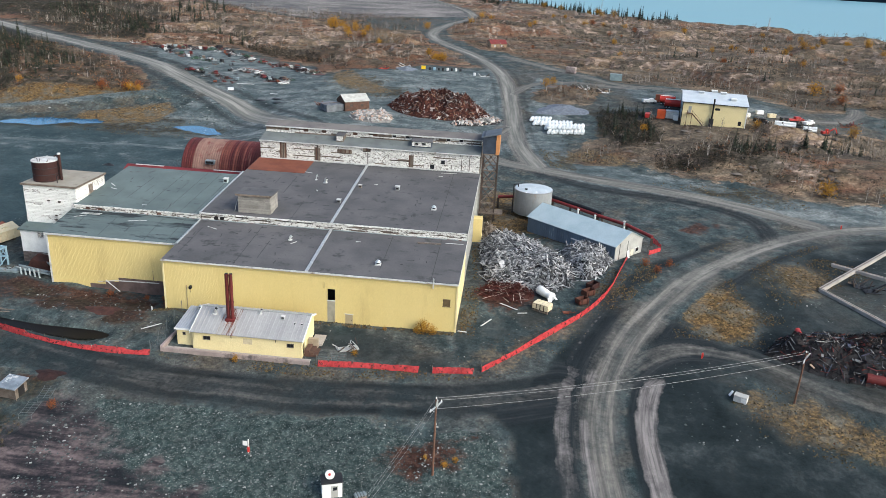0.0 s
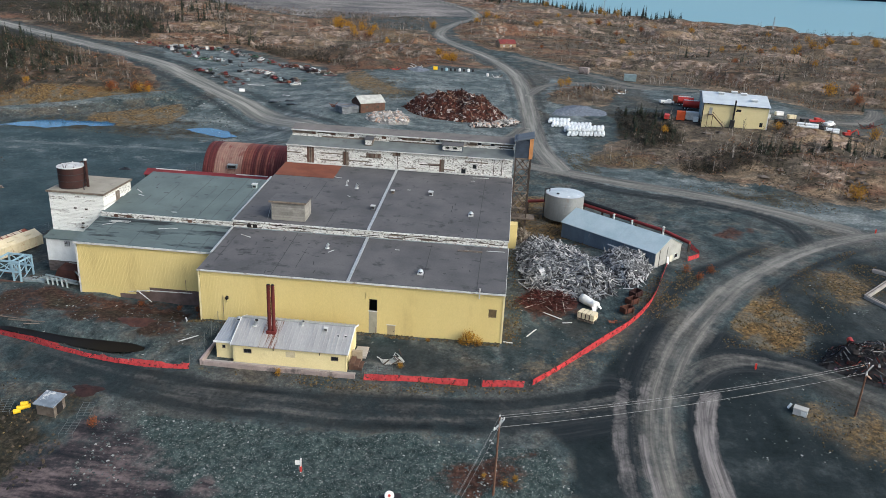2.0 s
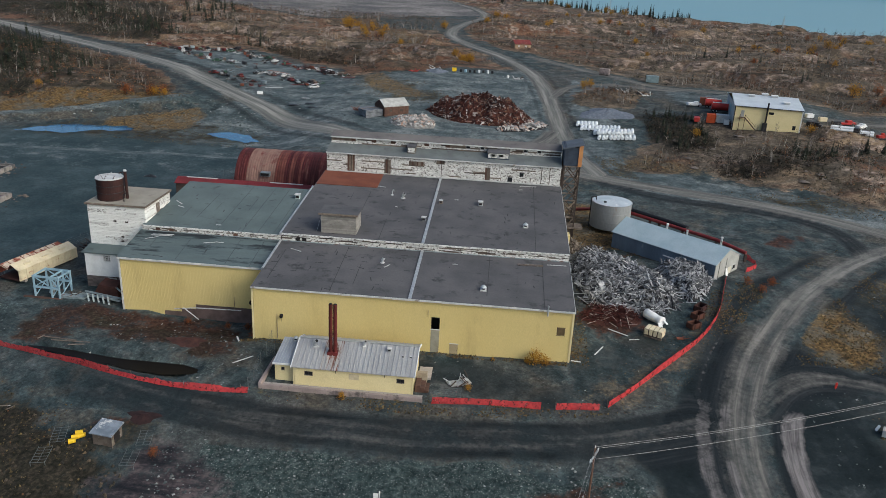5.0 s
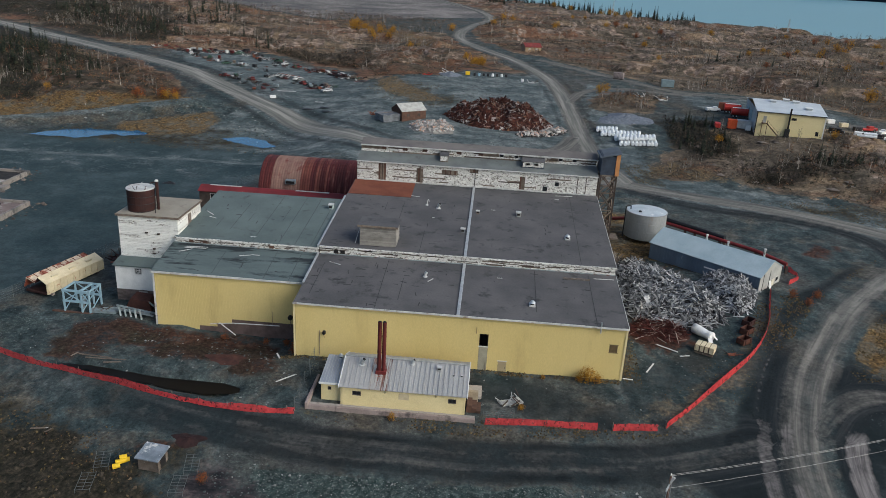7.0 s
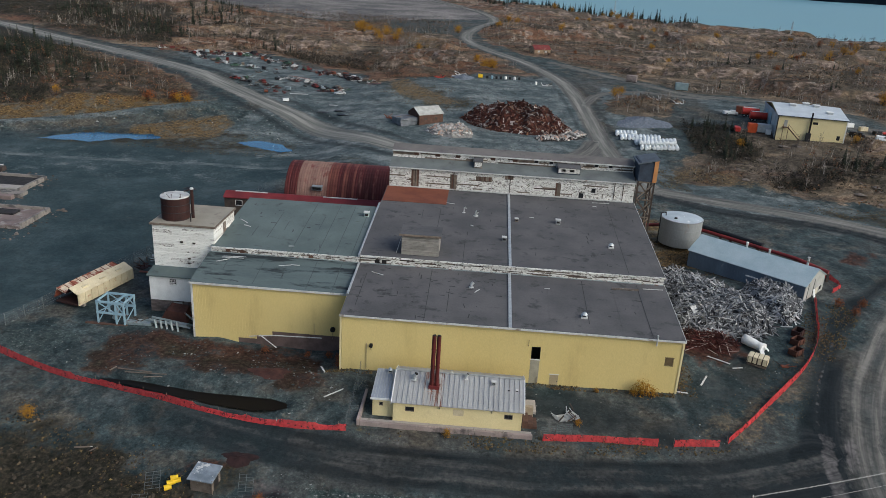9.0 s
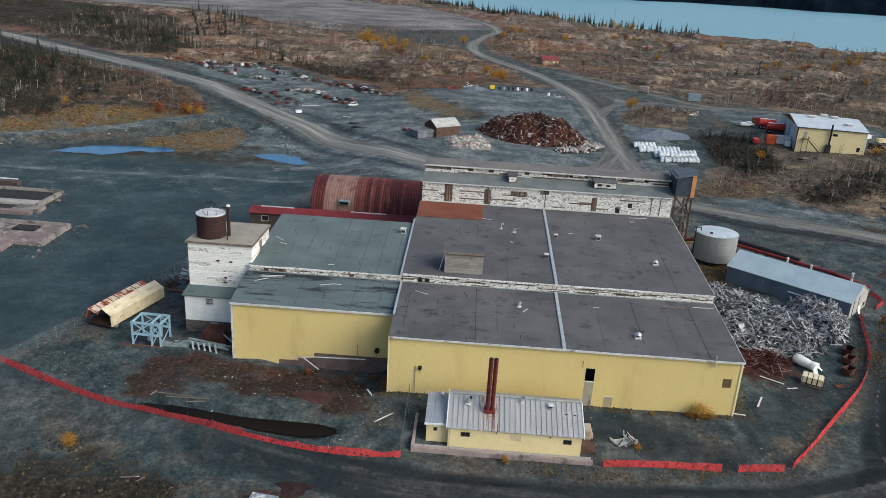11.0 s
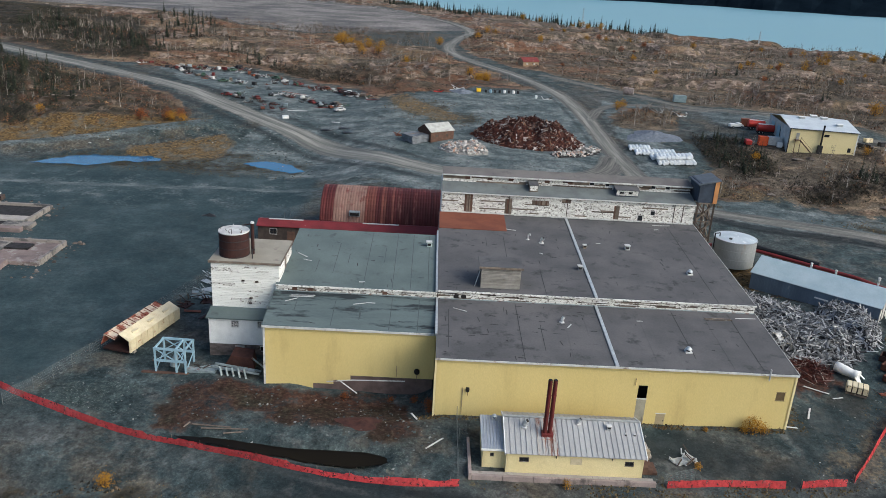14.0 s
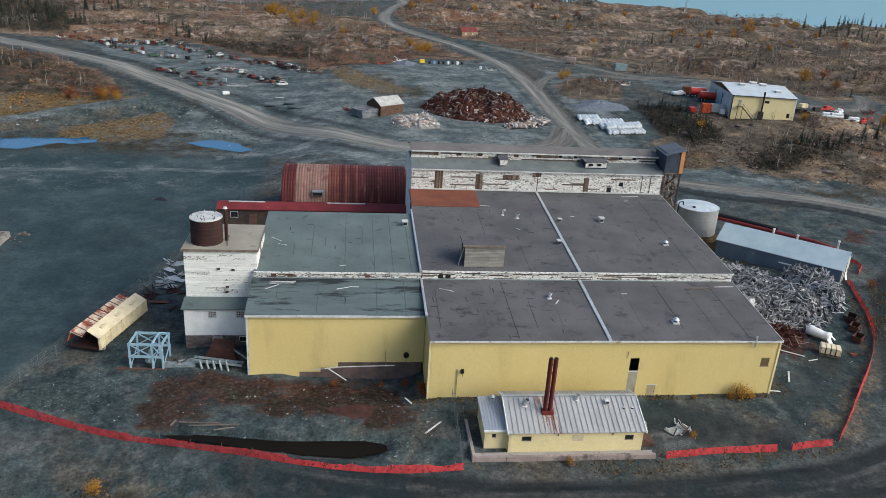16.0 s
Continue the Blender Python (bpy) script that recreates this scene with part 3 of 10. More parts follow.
def ground_material():
    m, nt, p = nodes_of("ground_cover")
    vec, geo = place_of(nt)

    def mask(name):
        a = nt.nodes.new("ShaderNodeAttribute")
        a.attribute_name = name
        return a.outputs["Fac"]
    big, mid, fine, grit = noise_at(nt, vec, 0.035, 6), noise_at(nt, vec, 0.22, 7, 0.6), noise_at(nt, vec, 1.4, 6, 0.65), noise_at(nt, vec, 5.0, 4, 0.7)

    def ragged(name, lo=0.42, hi=0.58, weight=0.55):
        f = maths(nt, "ADD", mask(name), maths(nt, "MULTIPLY", maths(nt, "SUBTRACT", mid, 0.5), weight * 2))
        f = maths(nt, "ADD", f, maths(nt, "MULTIPLY", maths(nt, "SUBTRACT", fine, 0.5), weight))
        return ramp(nt, f, [(lo, (0, 0, 0)), (hi, (1, 1, 1))])
    lane = nt.nodes.new("ShaderNodeCombineXYZ")
    nt.links.new(mask("across"), lane.inputs[0])
    nt.links.new(maths(nt, "MULTIPLY", mask("along"), 0.045), lane.inputs[1])
    streak, hair = noise_at(nt, lane.outputs[0], 0.55, 5, 0.6), noise_at(nt, lane.outputs[0], 1.9, 4, 0.6)
    spots = noise_at(nt, vec, 4.2, 4, 0.75)
    gravel = ramp(nt, mid, [(0.34, (0.023, 0.036, 0.039)), (0.5, (0.050, 0.068, 0.071)), (0.66, (0.098, 0.118, 0.118))])
    gravel = mixc(nt, ramp(nt, big, [(0.48, (0, 0, 0)), (0.62, (0.6, 0.6, 0.6))]), gravel, (0.088, 0.082, 0.074))
    gravel = mixc(nt, 0.85, gravel, ramp(nt, fine, [(0.34, (0.6, 0.6, 0.6)), (0.66, (1.3, 1.3, 1.28))]), "MULTIPLY")
    gravel = mixc(nt, 0.85, gravel, ramp(nt, grit, [(0.34, (0.72, 0.72, 0.72)), (0.56, (0.95, 0.95, 0.95)), (0.74, (1.9, 1.9, 1.85))]), "MULTIPLY")
    soil = ramp(nt, fine, [(0.32, (0.030, 0.024, 0.017)), (0.5, (0.078, 0.062, 0.044)), (0.68, (0.135, 0.112, 0.084))])
    gravel = mixc(nt, ramp(nt, noise_at(nt, vec, 0.11, 7, 0.68), [(0.50, (0, 0, 0)), (0.60, (0.6, 0.6, 0.6))]), gravel, soil)
    gravel = mixc(nt, ramp(nt, noise_at(nt, vec, 0.16, 7, 0.7), [(0.57, (0, 0, 0)), (0.70, (0.55, 0.55, 0.55))]), gravel, (0.17, 0.165, 0.155))
    smooth_yard = ramp(nt, noise_at(nt, vec, 0.07, 8, 0.68), [(0.36, (0.021, 0.038, 0.044)), (0.52, (0.034, 0.056, 0.062)), (0.64, (0.060, 0.084, 0.090))])
    smooth_yard = mixc(nt, 0.5, smooth_yard, ramp(nt, fine, [(0.34, (0.7, 0.7, 0.7)), (0.66, (1.25, 1.25, 1.25))]), "MULTIPLY")
    col = mixc(nt, mask("yard"), gravel, smooth_yard)
    packed = ramp(nt, noise_at(nt, place_of(nt, (0.09, 0.16, 0.1))[0], 1.0, 8, 0.66), [(0.36, (0.050, 0.067, 0.070)), (0.5, (0.092, 0.112, 0.115)), (0.62, (0.165, 0.180, 0.178))])
    packed = mixc(nt, 0.6, packed, ramp(nt, fine, [(0.34, (0.75, 0.75, 0.75)), (0.66, (1.25, 1.25, 1.25))]), "MULTIPLY")
    col = mixc(nt, ragged("packed", 0.36, 0.68, 0.6), col, packed)
    rub = ramp(nt, fine, [(0.32, (0.013, 0.024, 0.024)), (0.52, (0.036, 0.052, 0.050)), (0.64, (0.075, 0.092, 0.087))])
    rub = mixc(nt, ramp(nt, spots, [(0.585, (0, 0, 0)), (0.66, (1, 1, 1))]), rub, (0.25, 0.265, 0.255))
    col = mixc(nt, ragged("rubble", weight=0.35), col, rub)
    moss = ramp(nt, fine, [(0.34, (0.010, 0.010, 0.007)), (0.52, (0.028, 0.024, 0.015)), (0.70, (0.085, 0.064, 0.030))])
    col = mixc(nt, ragged("moss", 0.40, 0.85, 0.8), col, moss)
    rust = ramp(nt, fine, [(0.32, (0.018, 0.009, 0.007)), (0.5, (0.045, 0.022, 0.016)), (0.68, (0.092, 0.050, 0.036))])
    col = mixc(nt, ragged("rust", 0.42, 0.82, 1.0), col, rust)
    strata = noise_at(nt, place_of(nt, (0.040, 0.085, 0.05))[0], 1.0, 8, 0.62)
    drift = noise_at(nt, place_of(nt, (0.020, 0.045, 0.03))[0], 1.0, 6, 0.6)
    tuft = maths(nt, "ADD", maths(nt, "MULTIPLY", fine, 0.55), maths(nt, "MULTIPLY", mid, 0.45))
    russet = ramp(nt, tuft, [(0.36, (0.058, 0.030, 0.019)), (0.5, (0.140, 0.072, 0.044)), (0.64, (0.235, 0.138, 0.086))])
    brush = ramp(nt, tuft, [(0.36, (0.034, 0.028, 0.021)), (0.5, (0.088, 0.071, 0.053)), (0.64, (0.170, 0.140, 0.106))])
    straw = ramp(nt, tuft, [(0.36, (0.100, 0.066, 0.040)), (0.5, (0.205, 0.145, 0.092)), (0.64, (0.34, 0.26, 0.18))])
    heath = mixc(nt, ramp(nt, maths(nt, "ADD", drift, maths(nt, "MULTIPLY", mask("sere"), 0.09)), [(0.44, (0, 0, 0)), (0.54, (1, 1, 1))]), russet, brush)
    heath = mixc(nt, ramp(nt, strata, [(0.50, (0, 0, 0)), (0.60, (0.85, 0.85, 0.85))]), heath, straw)
    heath = mixc(nt, ramp(nt, noise_at(nt, place_of(nt, (0.05, 0.10, 0.05))[0], 1.3, 7, 0.65), [(0.54, (0, 0, 0)), (0.61, (0.9, 0.9, 0.9))]), heath, ramp(nt, tuft, [(0.36, (0.017, 0.015, 0.011)), (0.64, (0.075, 0.062, 0.043))]))
    bedrock = ramp(nt, noise_at(nt, place_of(nt, (0.25, 0.25, 1.2))[0], 1.0, 7, 0.65), [(0.36, (0.075, 0.054, 0.042)), (0.5, (0.185, 0.138, 0.108)), (0.64, (0.31, 0.245, 0.20))])
    heath = mixc(nt, ragged("rock", 0.45, 0.7, 0.45), heath, bedrock)
    col = mixc(nt, ragged("heath"), col, heath)
    wooded = ramp(nt, fine, [(0.32, (0.008, 0.009, 0.006)), (0.5, (0.026, 0.023, 0.016)), (0.66, (0.060, 0.048, 0.033)), (0.78, (0.12, 0.098, 0.072))])
    col = mixc(nt, ragged("wooded", 0.36, 0.72, 0.7), col, wooded)
    ochre = ramp(nt, fine, [(0.32, (0.030, 0.020, 0.010)), (0.5, (0.115, 0.070, 0.027)), (0.64, (0.215, 0.140, 0.055)), (0.76, (0.30, 0.23, 0.12))])
    ochre = mixc(nt, ramp(nt, mid, [(0.48, (0, 0, 0)), (0.62, (0.8, 0.8, 0.8))]), ochre, ramp(nt, grit, [(0.3, (0.05, 0.055, 0.05)), (0.7, (0.15, 0.145, 0.12))]))
    col = mixc(nt, ragged("ochre", 0.38, 0.78, 0.75), col, ochre)
    plain = ramp(nt, noise_at(nt, vec, 0.03, 7, 0.65), [(0.36, (0.085, 0.083, 0.085)), (0.5, (0.15, 0.138, 0.13)), (0.62, (0.235, 0.215, 0.20))])
    plain = mixc(nt, 0.7, plain, ramp(nt, fine, [(0.3, (0.75, 0.75, 0.75)), (0.7, (1.2, 1.2, 1.2))]), "MULTIPLY")
    col = mixc(nt, ragged("plain", 0.38, 0.62, 0.5), col, plain)
    blot, clod = noise_at(nt, vec, 0.45, 8, 0.72), noise_at(nt, vec, 2.2, 5, 0.7)
    rough_part = maths(nt, "SUBTRACT", 1.0, maths(nt, "MULTIPLY", mask("yard"), 0.9))
    col = mixc(nt, rough_part, col, ramp(nt, blot, [(0.36, (0.62, 0.62, 0.62)), (0.5, (0.97, 0.97, 0.97)), (0.66, (1.34, 1.34, 1.32))]), "MULTIPLY")
    col = mixc(nt, rough_part, col, ramp(nt, clod, [(0.36, (0.76, 0.76, 0.76)), (0.5, (0.98, 0.98, 0.98)), (0.66, (1.24, 1.24, 1.22))]), "MULTIPLY")
    # dark gravel; some lens vignetting at the lower corners is put into these tones
    dark = ramp(nt, streak, [(0.34, (0.007, 0.010, 0.012)), (0.52, (0.0145, 0.0185, 0.021)), (0.68, (0.038, 0.041, 0.042))])
    loose = ramp(nt, noise_at(nt, vec, 0.13, 8, 0.7), [(0.36, (0.007, 0.0115, 0.013)), (0.52, (0.015, 0.021, 0.023)), (0.62, (0.032, 0.040, 0.042)), (0.72, (0.078, 0.082, 0.082))])
    dark = mixc(nt, mask("lane"), loose, dark)
    dark = mixc(nt, 0.7, dark, ramp(nt, fine, [(0.3, (0.75, 0.75, 0.75)), (0.7, (1.2, 1.2, 1.2))]), "MULTIPLY")
    col = mixc(nt, ragged("dark", 0.30, 0.75, 0.3), col, dark)
    track = ramp(nt, maths(nt, "ADD", maths(nt, "MULTIPLY", streak, 0.6), maths(nt, "MULTIPLY", hair, 0.4)), [(0.36, (0.060, 0.062, 0.060)), (0.48, (0.112, 0.108, 0.098)), (0.62, (0.205, 0.192, 0.170))])
    track = mixc(nt, 0.7, track, ramp(nt, fine, [(0.3, (0.8, 0.8, 0.8)), (0.7, (1.15, 1.15, 1.15))]), "MULTIPLY")
    col = mixc(nt, ragged("track", 0.28, 0.62, 0.25), col, track)
    swept = noise_at(nt, place_of(nt, (0.10, 0.42, 0.4))[0], 1.0, 8, 0.66)
    pink = ramp(nt, maths(nt, "ADD", maths(nt, "MULTIPLY", swept, 0.75), maths(nt, "MULTIPLY", fine, 0.25)), [(0.40, (0.012, 0.013, 0.016)), (0.48, (0.035, 0.030, 0.033)), (0.54, (0.085, 0.067, 0.067)), (0.64, (0.155, 0.122, 0.120))])
    col = mixc(nt, ragged("pink", 0.38, 0.72), col, pink)
    dust = ramp(nt, streak, [(0.36, (0.105, 0.108, 0.100)), (0.5, (0.175, 0.172, 0.155)), (0.64, (0.27, 0.262, 0.235))])
    col = mixc(nt, ragged("dust", 0.3, 0.7, 0.25), col, dust)
    pale = ramp(nt, hair, [(0.36, (0.085, 0.079, 0.077)), (0.6, (0.215, 0.197, 0.19))])
    col = mixc(nt, ragged("pale", 0.3, 0.7, 0.35), col, pale)
    nt.links.new(col, p.inputs["Base Color"])
    p.inputs["Roughness"].default_value, p.inputs["Specular IOR Level"].default_value = 0.95, 0.15
    b = nnode(nt, "Bump", Strength=0.5, Distance=0.25)
    nt.links.new(maths(nt, "ADD", maths(nt, "MULTIPLY", fine, 0.8), maths(nt, "MULTIPLY", grit, 0.4)), b.inputs["Height"])
    nt.links.new(b.outputs[0], p.inputs["Normal"])
    return m


def build_ground():
    xs = stretch_axis((-3000, -1000, 200), (-1000, -420, 29), (-420, -180, 3.0), (-180, -120, 1.5), (-120, 75, 0.75), (75, 130, 1.5), (130, 420, 4), (420, 1000, 29), (1000, 3400, 200))
    ys = stretch_axis((-600, 40, 40), (40, 76, 2), (76, 135, 0.7), (135, 300, 1.3), (300, 420, 2.2), (420, 660, 4), (660, 1400, 15), (1400, 4400, 250))
    X, Y = np.meshgrid(xs, ys)
    Z = ground_z(X, Y)
    LAND.update(x=xs, y=ys, z=Z)
    nx, ny = len(xs), len(ys)
    co = np.stack([X, Y, Z], -1).reshape(-1, 3).astype(np.float32)
    idx = np.arange(nx * ny).reshape(ny, nx)
    quads = np.stack([idx[:-1, :-1], idx[:-1, 1:], idx[1:, 1:], idx[1:, :-1]], -1).reshape(-1, 4)
    me = bpy.data.meshes.new("ground")
    me.vertices.add(len(co))
    me.vertices.foreach_set("co", co.ravel())
    me.loops.add(quads.size)
    me.loops.foreach_set("vertex_index", quads.ravel().astype(np.int32))
    me.polygons.add(len(quads))
    me.polygons.foreach_set("loop_start", np.arange(0, quads.size, 4, dtype=np.int32))
    me.polygons.foreach_set("loop_total", np.full(len(quads), 4, dtype=np.int32))
    me.update(calc_edges=True)
    me.polygons.foreach_set("use_smooth", np.ones(len(quads), bool))

    def soft(d, w):
        return step(-w, w, d)
    masks = {k: np.zeros(X.shape) for k in ("heath", "moss", "rust", "dark", "track", "pale", "pink", "rubble", "yard", "ochre", "wooded", "plain", "lane", "rock", "packed", "dust", "sere")}
    ox, oy = fbm(X / 11, Y / 11, 51) - 0.5, fbm(X / 11, Y / 11, 57) - 0.5
    XW, YW_ = X + 13 * ox + 3 * (fbm(X / 2.5, Y / 2.5, 61, 2) - 0.5), Y + 11 * oy + 3 * (fbm(X / 2.5, Y / 2.5, 67, 2) - 0.5)
    masks["heath"] = soft(heath_at(XW, YW_), 6)
    for p in MOSS:
        masks["moss"] = np.maximum(masks["moss"], 0.66 * soft(inside(XW, YW_, p), 4.0))
    for p in ([(-130, 90), (-104, 104), (-84, 99), (-74, 92), (-76, 74), (-130, 74)], [(-74, 92), (-70, 97), (-66, 95), (-69, 91)]):
        masks["moss"] = np.maximum(masks["moss"], 0.95 * soft(inside(XW, YW_, p), 4.0))
    for p, q in OCHRE:
        masks["ochre"] = np.maximum(masks["ochre"], q * soft(inside(X + 5 * ox, Y + 5 * oy, p), 2.5))
    for p, q in WOODED:
        masks["wooded"] = np.maximum(masks["wooded"], q * soft(inside(XW, YW_, p), 6))
    masks["plain"] = soft(inside(XW, YW_, PLAIN), 8)
    masks["sere"] = step(-20, 50, X)
    ledge = ledges(X, Y)
    masks["rock"] = np.maximum(np.exp(-((ledge - 0.525) / 0.030) ** 2), np.exp(-((ledge - 0.62) / 0.028) ** 2)) * step(4, 18, heath_at(X, Y))
    for p in PACKED:
        masks["packed"] = np.maximum(masks["packed"], 0.8 * soft(inside(XW, YW_, p), 4))
    masks["heath"] *= 1 - masks["plain"]
    for p in RUSTY:
        masks["rust"] = np.maximum(masks["rust"], 0.88 * soft(inside(XW, YW_, p), 2.5))
    road, best, across, along_ = np.zeros(X.shape), np.full(X.shape, 1e9), np.zeros(X.shape), np.zeros(X.shape)
    for line, half, deep in ROADS:
        d, sd, al = lane_of(X, Y, line)
        nearer = d / half < best
        best = np.where(nearer, d / half, best)
        across, along_ = np.where(nearer, sd, across), np.where(nearer, al + half * 40, along_)
        on = step(half + 1.6, half - 0.6, d)
        road = np.maximum(road, on)
        masks["dark"] = np.maximum(masks["dark"], on * deep)
        wob = (fbm(X / 9, Y / 9, 31, 2) - 0.5) * 1.6
        ruts = np.exp(-((np.abs(d + wob) - half * 0.36) / 0.55) ** 2) * 0.6 + np.exp(-((d + wob) / (half * 0.8)) ** 2) * 0.5
        masks["track"] = np.maximum(masks["track"], on * np.clip(0.45 + ruts * 0.6, 0, 1) * (1 - deep))
    d0, _, _ = lane_of(X, Y, ROADS[0][0])
    west = step(-72, -92, X) * step(5.4, 3.4, d0)
    masks["dark"] = masks["dark"] * (1 - 0.45 * west)
    masks["track"] = masks["track"] * (1 - 0.8 * west)
    masks["packed"] = np.maximum(masks["packed"], 0.34 * west)
    # the dark haul surface where the roads meet, and beside the curve, deepened for lens vignetting
    for p in ([(4, 78), (2, 92), (-2, 100), (6, 108), (12, 112), (16, 124), (22, 130), (19, 112), (14, 98), (14, 78)],
              [(26, 70), (25, 96), (26, 110), (30, 116), (40, 112), (48, 102), (60, 92), (80, 84), (80, 70)],
              [(22, 112), (27, 117), (30, 122), (28, 130), (24, 124)],
              [(60, 176), (66, 172), (90, 184), (130, 190), (130, 184), (90, 176)]):
        masks["dark"] = np.maximum(masks["dark"], 0.8 * soft(inside(X + 5 * ox, Y + 5 * oy, p), 3.0))
    # dark fine gravel before the hall, its strength raised partly for the vignetting
    masks["dark"] = np.maximum(masks["dark"], 0.6 * soft(inside(XW, YW_, [(-30, 107), (-4, 108), (12, 123), (22, 138), (22, 148), (12, 132), (2, 126), (-5, 127), (-7, 115.5), (-30, 115.5)]), 2.5) * (0.55 + 0.8 * fbm(X / 6, Y / 4, 46)))
    curve, nr, _ = ROADS[1]
    along = off_line(X, Y, [(q[0] + 0, q[1]) for q in curve])
    left_of = inside(X, Y, [(17, 60), (15.5, 93), (15.5, 100), (17, 108.5), (22, 122), (31, 137.5), (45, 156), (59, 172), (75, 184), (94, 192), (94, 300), (-60, 300), (-60, 60)])
    side = np.where(left_of > 0, along, -along)
    streak = fbm(X / 7, Y / 16, 41, 3)
    masks["dark"] = np.maximum(masks["dark"], np.exp(-((side - 7.4 - 2.5 * (streak - 0.5)) / 2.0) ** 2) * step(172, 150, Y) * step(74, 84, Y) * 0.95)
    masks["dark"] = np.maximum(masks["dark"], np.exp(-((side + 6.4) / 2.2) ** 2) * step(190, 165, Y) * 0.8)
    masks["dark"] = np.maximum(masks["dark"], np.exp(-((side - 6.6) / 2.0) ** 2) * step(185, 165, Y) * 0.7)
    masks["dark"] = np.maximum(masks["dark"], 0.66 * (1 - masks["ochre"]) * soft(inside(XW, YW_, [(24, 50), (25, 112), (32, 134), (50, 154), (66, 170), (96, 186), (150, 186), (150, 50)]), 5.0) * (0.5 + fbm(X / 14, Y / 14, 44)))
    masks["dark"] = np.maximum(masks["dark"], 0.8 * np.where(side > 0, step(11, 8.5, side), step(16, 13, -side)) * step(2.9, 4.4, np.abs(side)) * step(140, 125, Y))
    masks["dark"] = masks["dark"] * (1 - 0.85 * masks["ochre"] * (1 - road))
    masks["lane"] = step(2.2, 1.5, best)
    wav = 1.2 * (fbm(X / 9, Y / 9, 45, 2) - 0.5)
    masks["pale"] = 0.68 * step(1.9, 1.2, np.abs(side + 6.7 + wav)) * step(113, 109, Y) * step(0.22, 0.4, streak)
    masks["pale"] = np.maximum(masks["pale"], 0.66 * step(1.1, 0.6, np.abs(side - 2.2 + wav)) * step(114, 110, Y) * step(0.3, 0.5, streak))
    masks["pale"] = np.maximum(masks["pale"], 0.42 * step(1.5, 0.8, np.abs(side - 5.2 + wav)) * step(120, 108, Y))
    masks["pale"] = np.maximum(masks["pale"], 0.5 * np.exp(-((side - 6.8 - wav) / 0.3) ** 2) * step(160, 130, Y))
    for p in ([(-72, 84), (-64, 88), (-56, 88), (-46, 83), (-37, 78), (-31, 70), (-31, 60), (-72, 60)], [(-66, 90), (-60, 92), (-54, 88), (-52, 86), (-66, 86)], [(28, 84), (46, 86), (44, 82), (28, 80)]):
        masks["pink"] = np.maximum(masks["pink"], 0.8 * soft(inside(XW, YW_, p), 3.0))
    masks["rubble"] = soft(inside(XW, YW_, [(-60, 94), (-30, 95), (-10, 94.5), (0, 92), (3, 80), (-10, 72), (-60, 72), (-56, 84)]), 2.5) * 0.8
    for p in ([(-100, 106), (-70, 101), (-62, 108), (-60, 116), (-66, 112), (-96, 113), (-104, 122)], [(-122, 116), (-104, 112), (-100, 124), (-116, 128)]):
        masks["rubble"] = np.maximum(masks["rubble"], 0.5 * soft(inside(X, Y, p), 1.5))
    fence_x = np.interp(Y, [110, 121, 147, 168, 190, 205], [-121, -118.5, -110.5, -104, -98.5, -92])
    masks["yard"] = step(0.0, -4.0, X - fence_x) * step(112, 122, Y) * step(250, 236, Y) * 0.9
    masks["packed"] = np.maximum(masks["packed"], 0.34 * soft(inside(XW, YW_, [(-240, 206), (-150, 205), (-95, 208), (-62, 204), (-60, 224), (-95, 240), (-240, 236)]), 8))
    masks["packed"] = np.maximum(masks["packed"], 0.95 * np.exp(-((Y - 226 - 0.04 * (X + 120) + 4 * (fbm(X / 30, Y / 9, 71, 2) - 0.5)) / 1.6) ** 2) * step(-60, -84, X))
    bank = np.exp(-(off_line(X, Y, BANK) / 3.6) ** 2)
    masks["packed"] = np.maximum(masks["packed"], 0.62 * np.exp(-(off_line(X, Y, BANK) / 3.4) ** 4))
    r4, r4d = ROADS[5][0], ROADS[5][1]
    d4, s4, _ = lane_of(X, Y, r4)
    masks["dark"] = np.maximum(masks["dark"], 0.62 * np.exp(-((np.abs(d4) - r4d - 3.6) / 2.6) ** 2) * step(-40, -70, X))
    masks["dust"] = 0.72 * step(r4d + 0.4, r4d - 1.6, d4) * step(0, -30, X)
    dv, _, _ = lane_of(X, Y, ROADS[4][0])
    masks["dust"] = np.maximum(masks["dust"], 0.62 * step(3.4, 1.4, dv))
    masks["dark"] = np.maximum(masks["dark"], 0.5 * np.exp(-((dv - 5.6) / 1.5) ** 2) * step(420, 380, Y))
    dw, _, _ = lane_of(X, Y, ROADS[2][0])
    masks["dust"] = np.maximum(masks["dust"], 0.5 * step(2.8, 1.0, dw))
    dc, _, _ = lane_of(X, Y, ROADS[1][0])
    masks["dust"] = np.maximum(masks["dust"], 0.42 * step(3.4, 1.2, dc) * step(120, 150, Y))
    for k in ("moss", "heath", "ochre", "wooded"):
        masks[k] = masks[k] * (1 - np.clip(bank * 1.2, 0, 1))
    for k in ("moss", "rust", "pink", "rubble", "heath", "ochre", "wooded", "plain"):
        masks[k] = masks[k] * (1 - road * (0.97 if k != "pink" else 0.0))
    for k, v in (("across", across), ("along", along_)):
        me.attributes.new(k, "FLOAT", "POINT").data.foreach_set("value", v.ravel().astype(np.float32))
    for k, v in masks.items():
        me.attributes.new(k, "FLOAT", "POINT").data.foreach_set("value", np.clip(v, 0, 1).ravel().astype(np.float32))
    me.materials.append(ground_material())
    return tagged(new("ground", me), "grey gravel yards and dirt roads among brown heath", "ground", kind="structure")


build_ground()


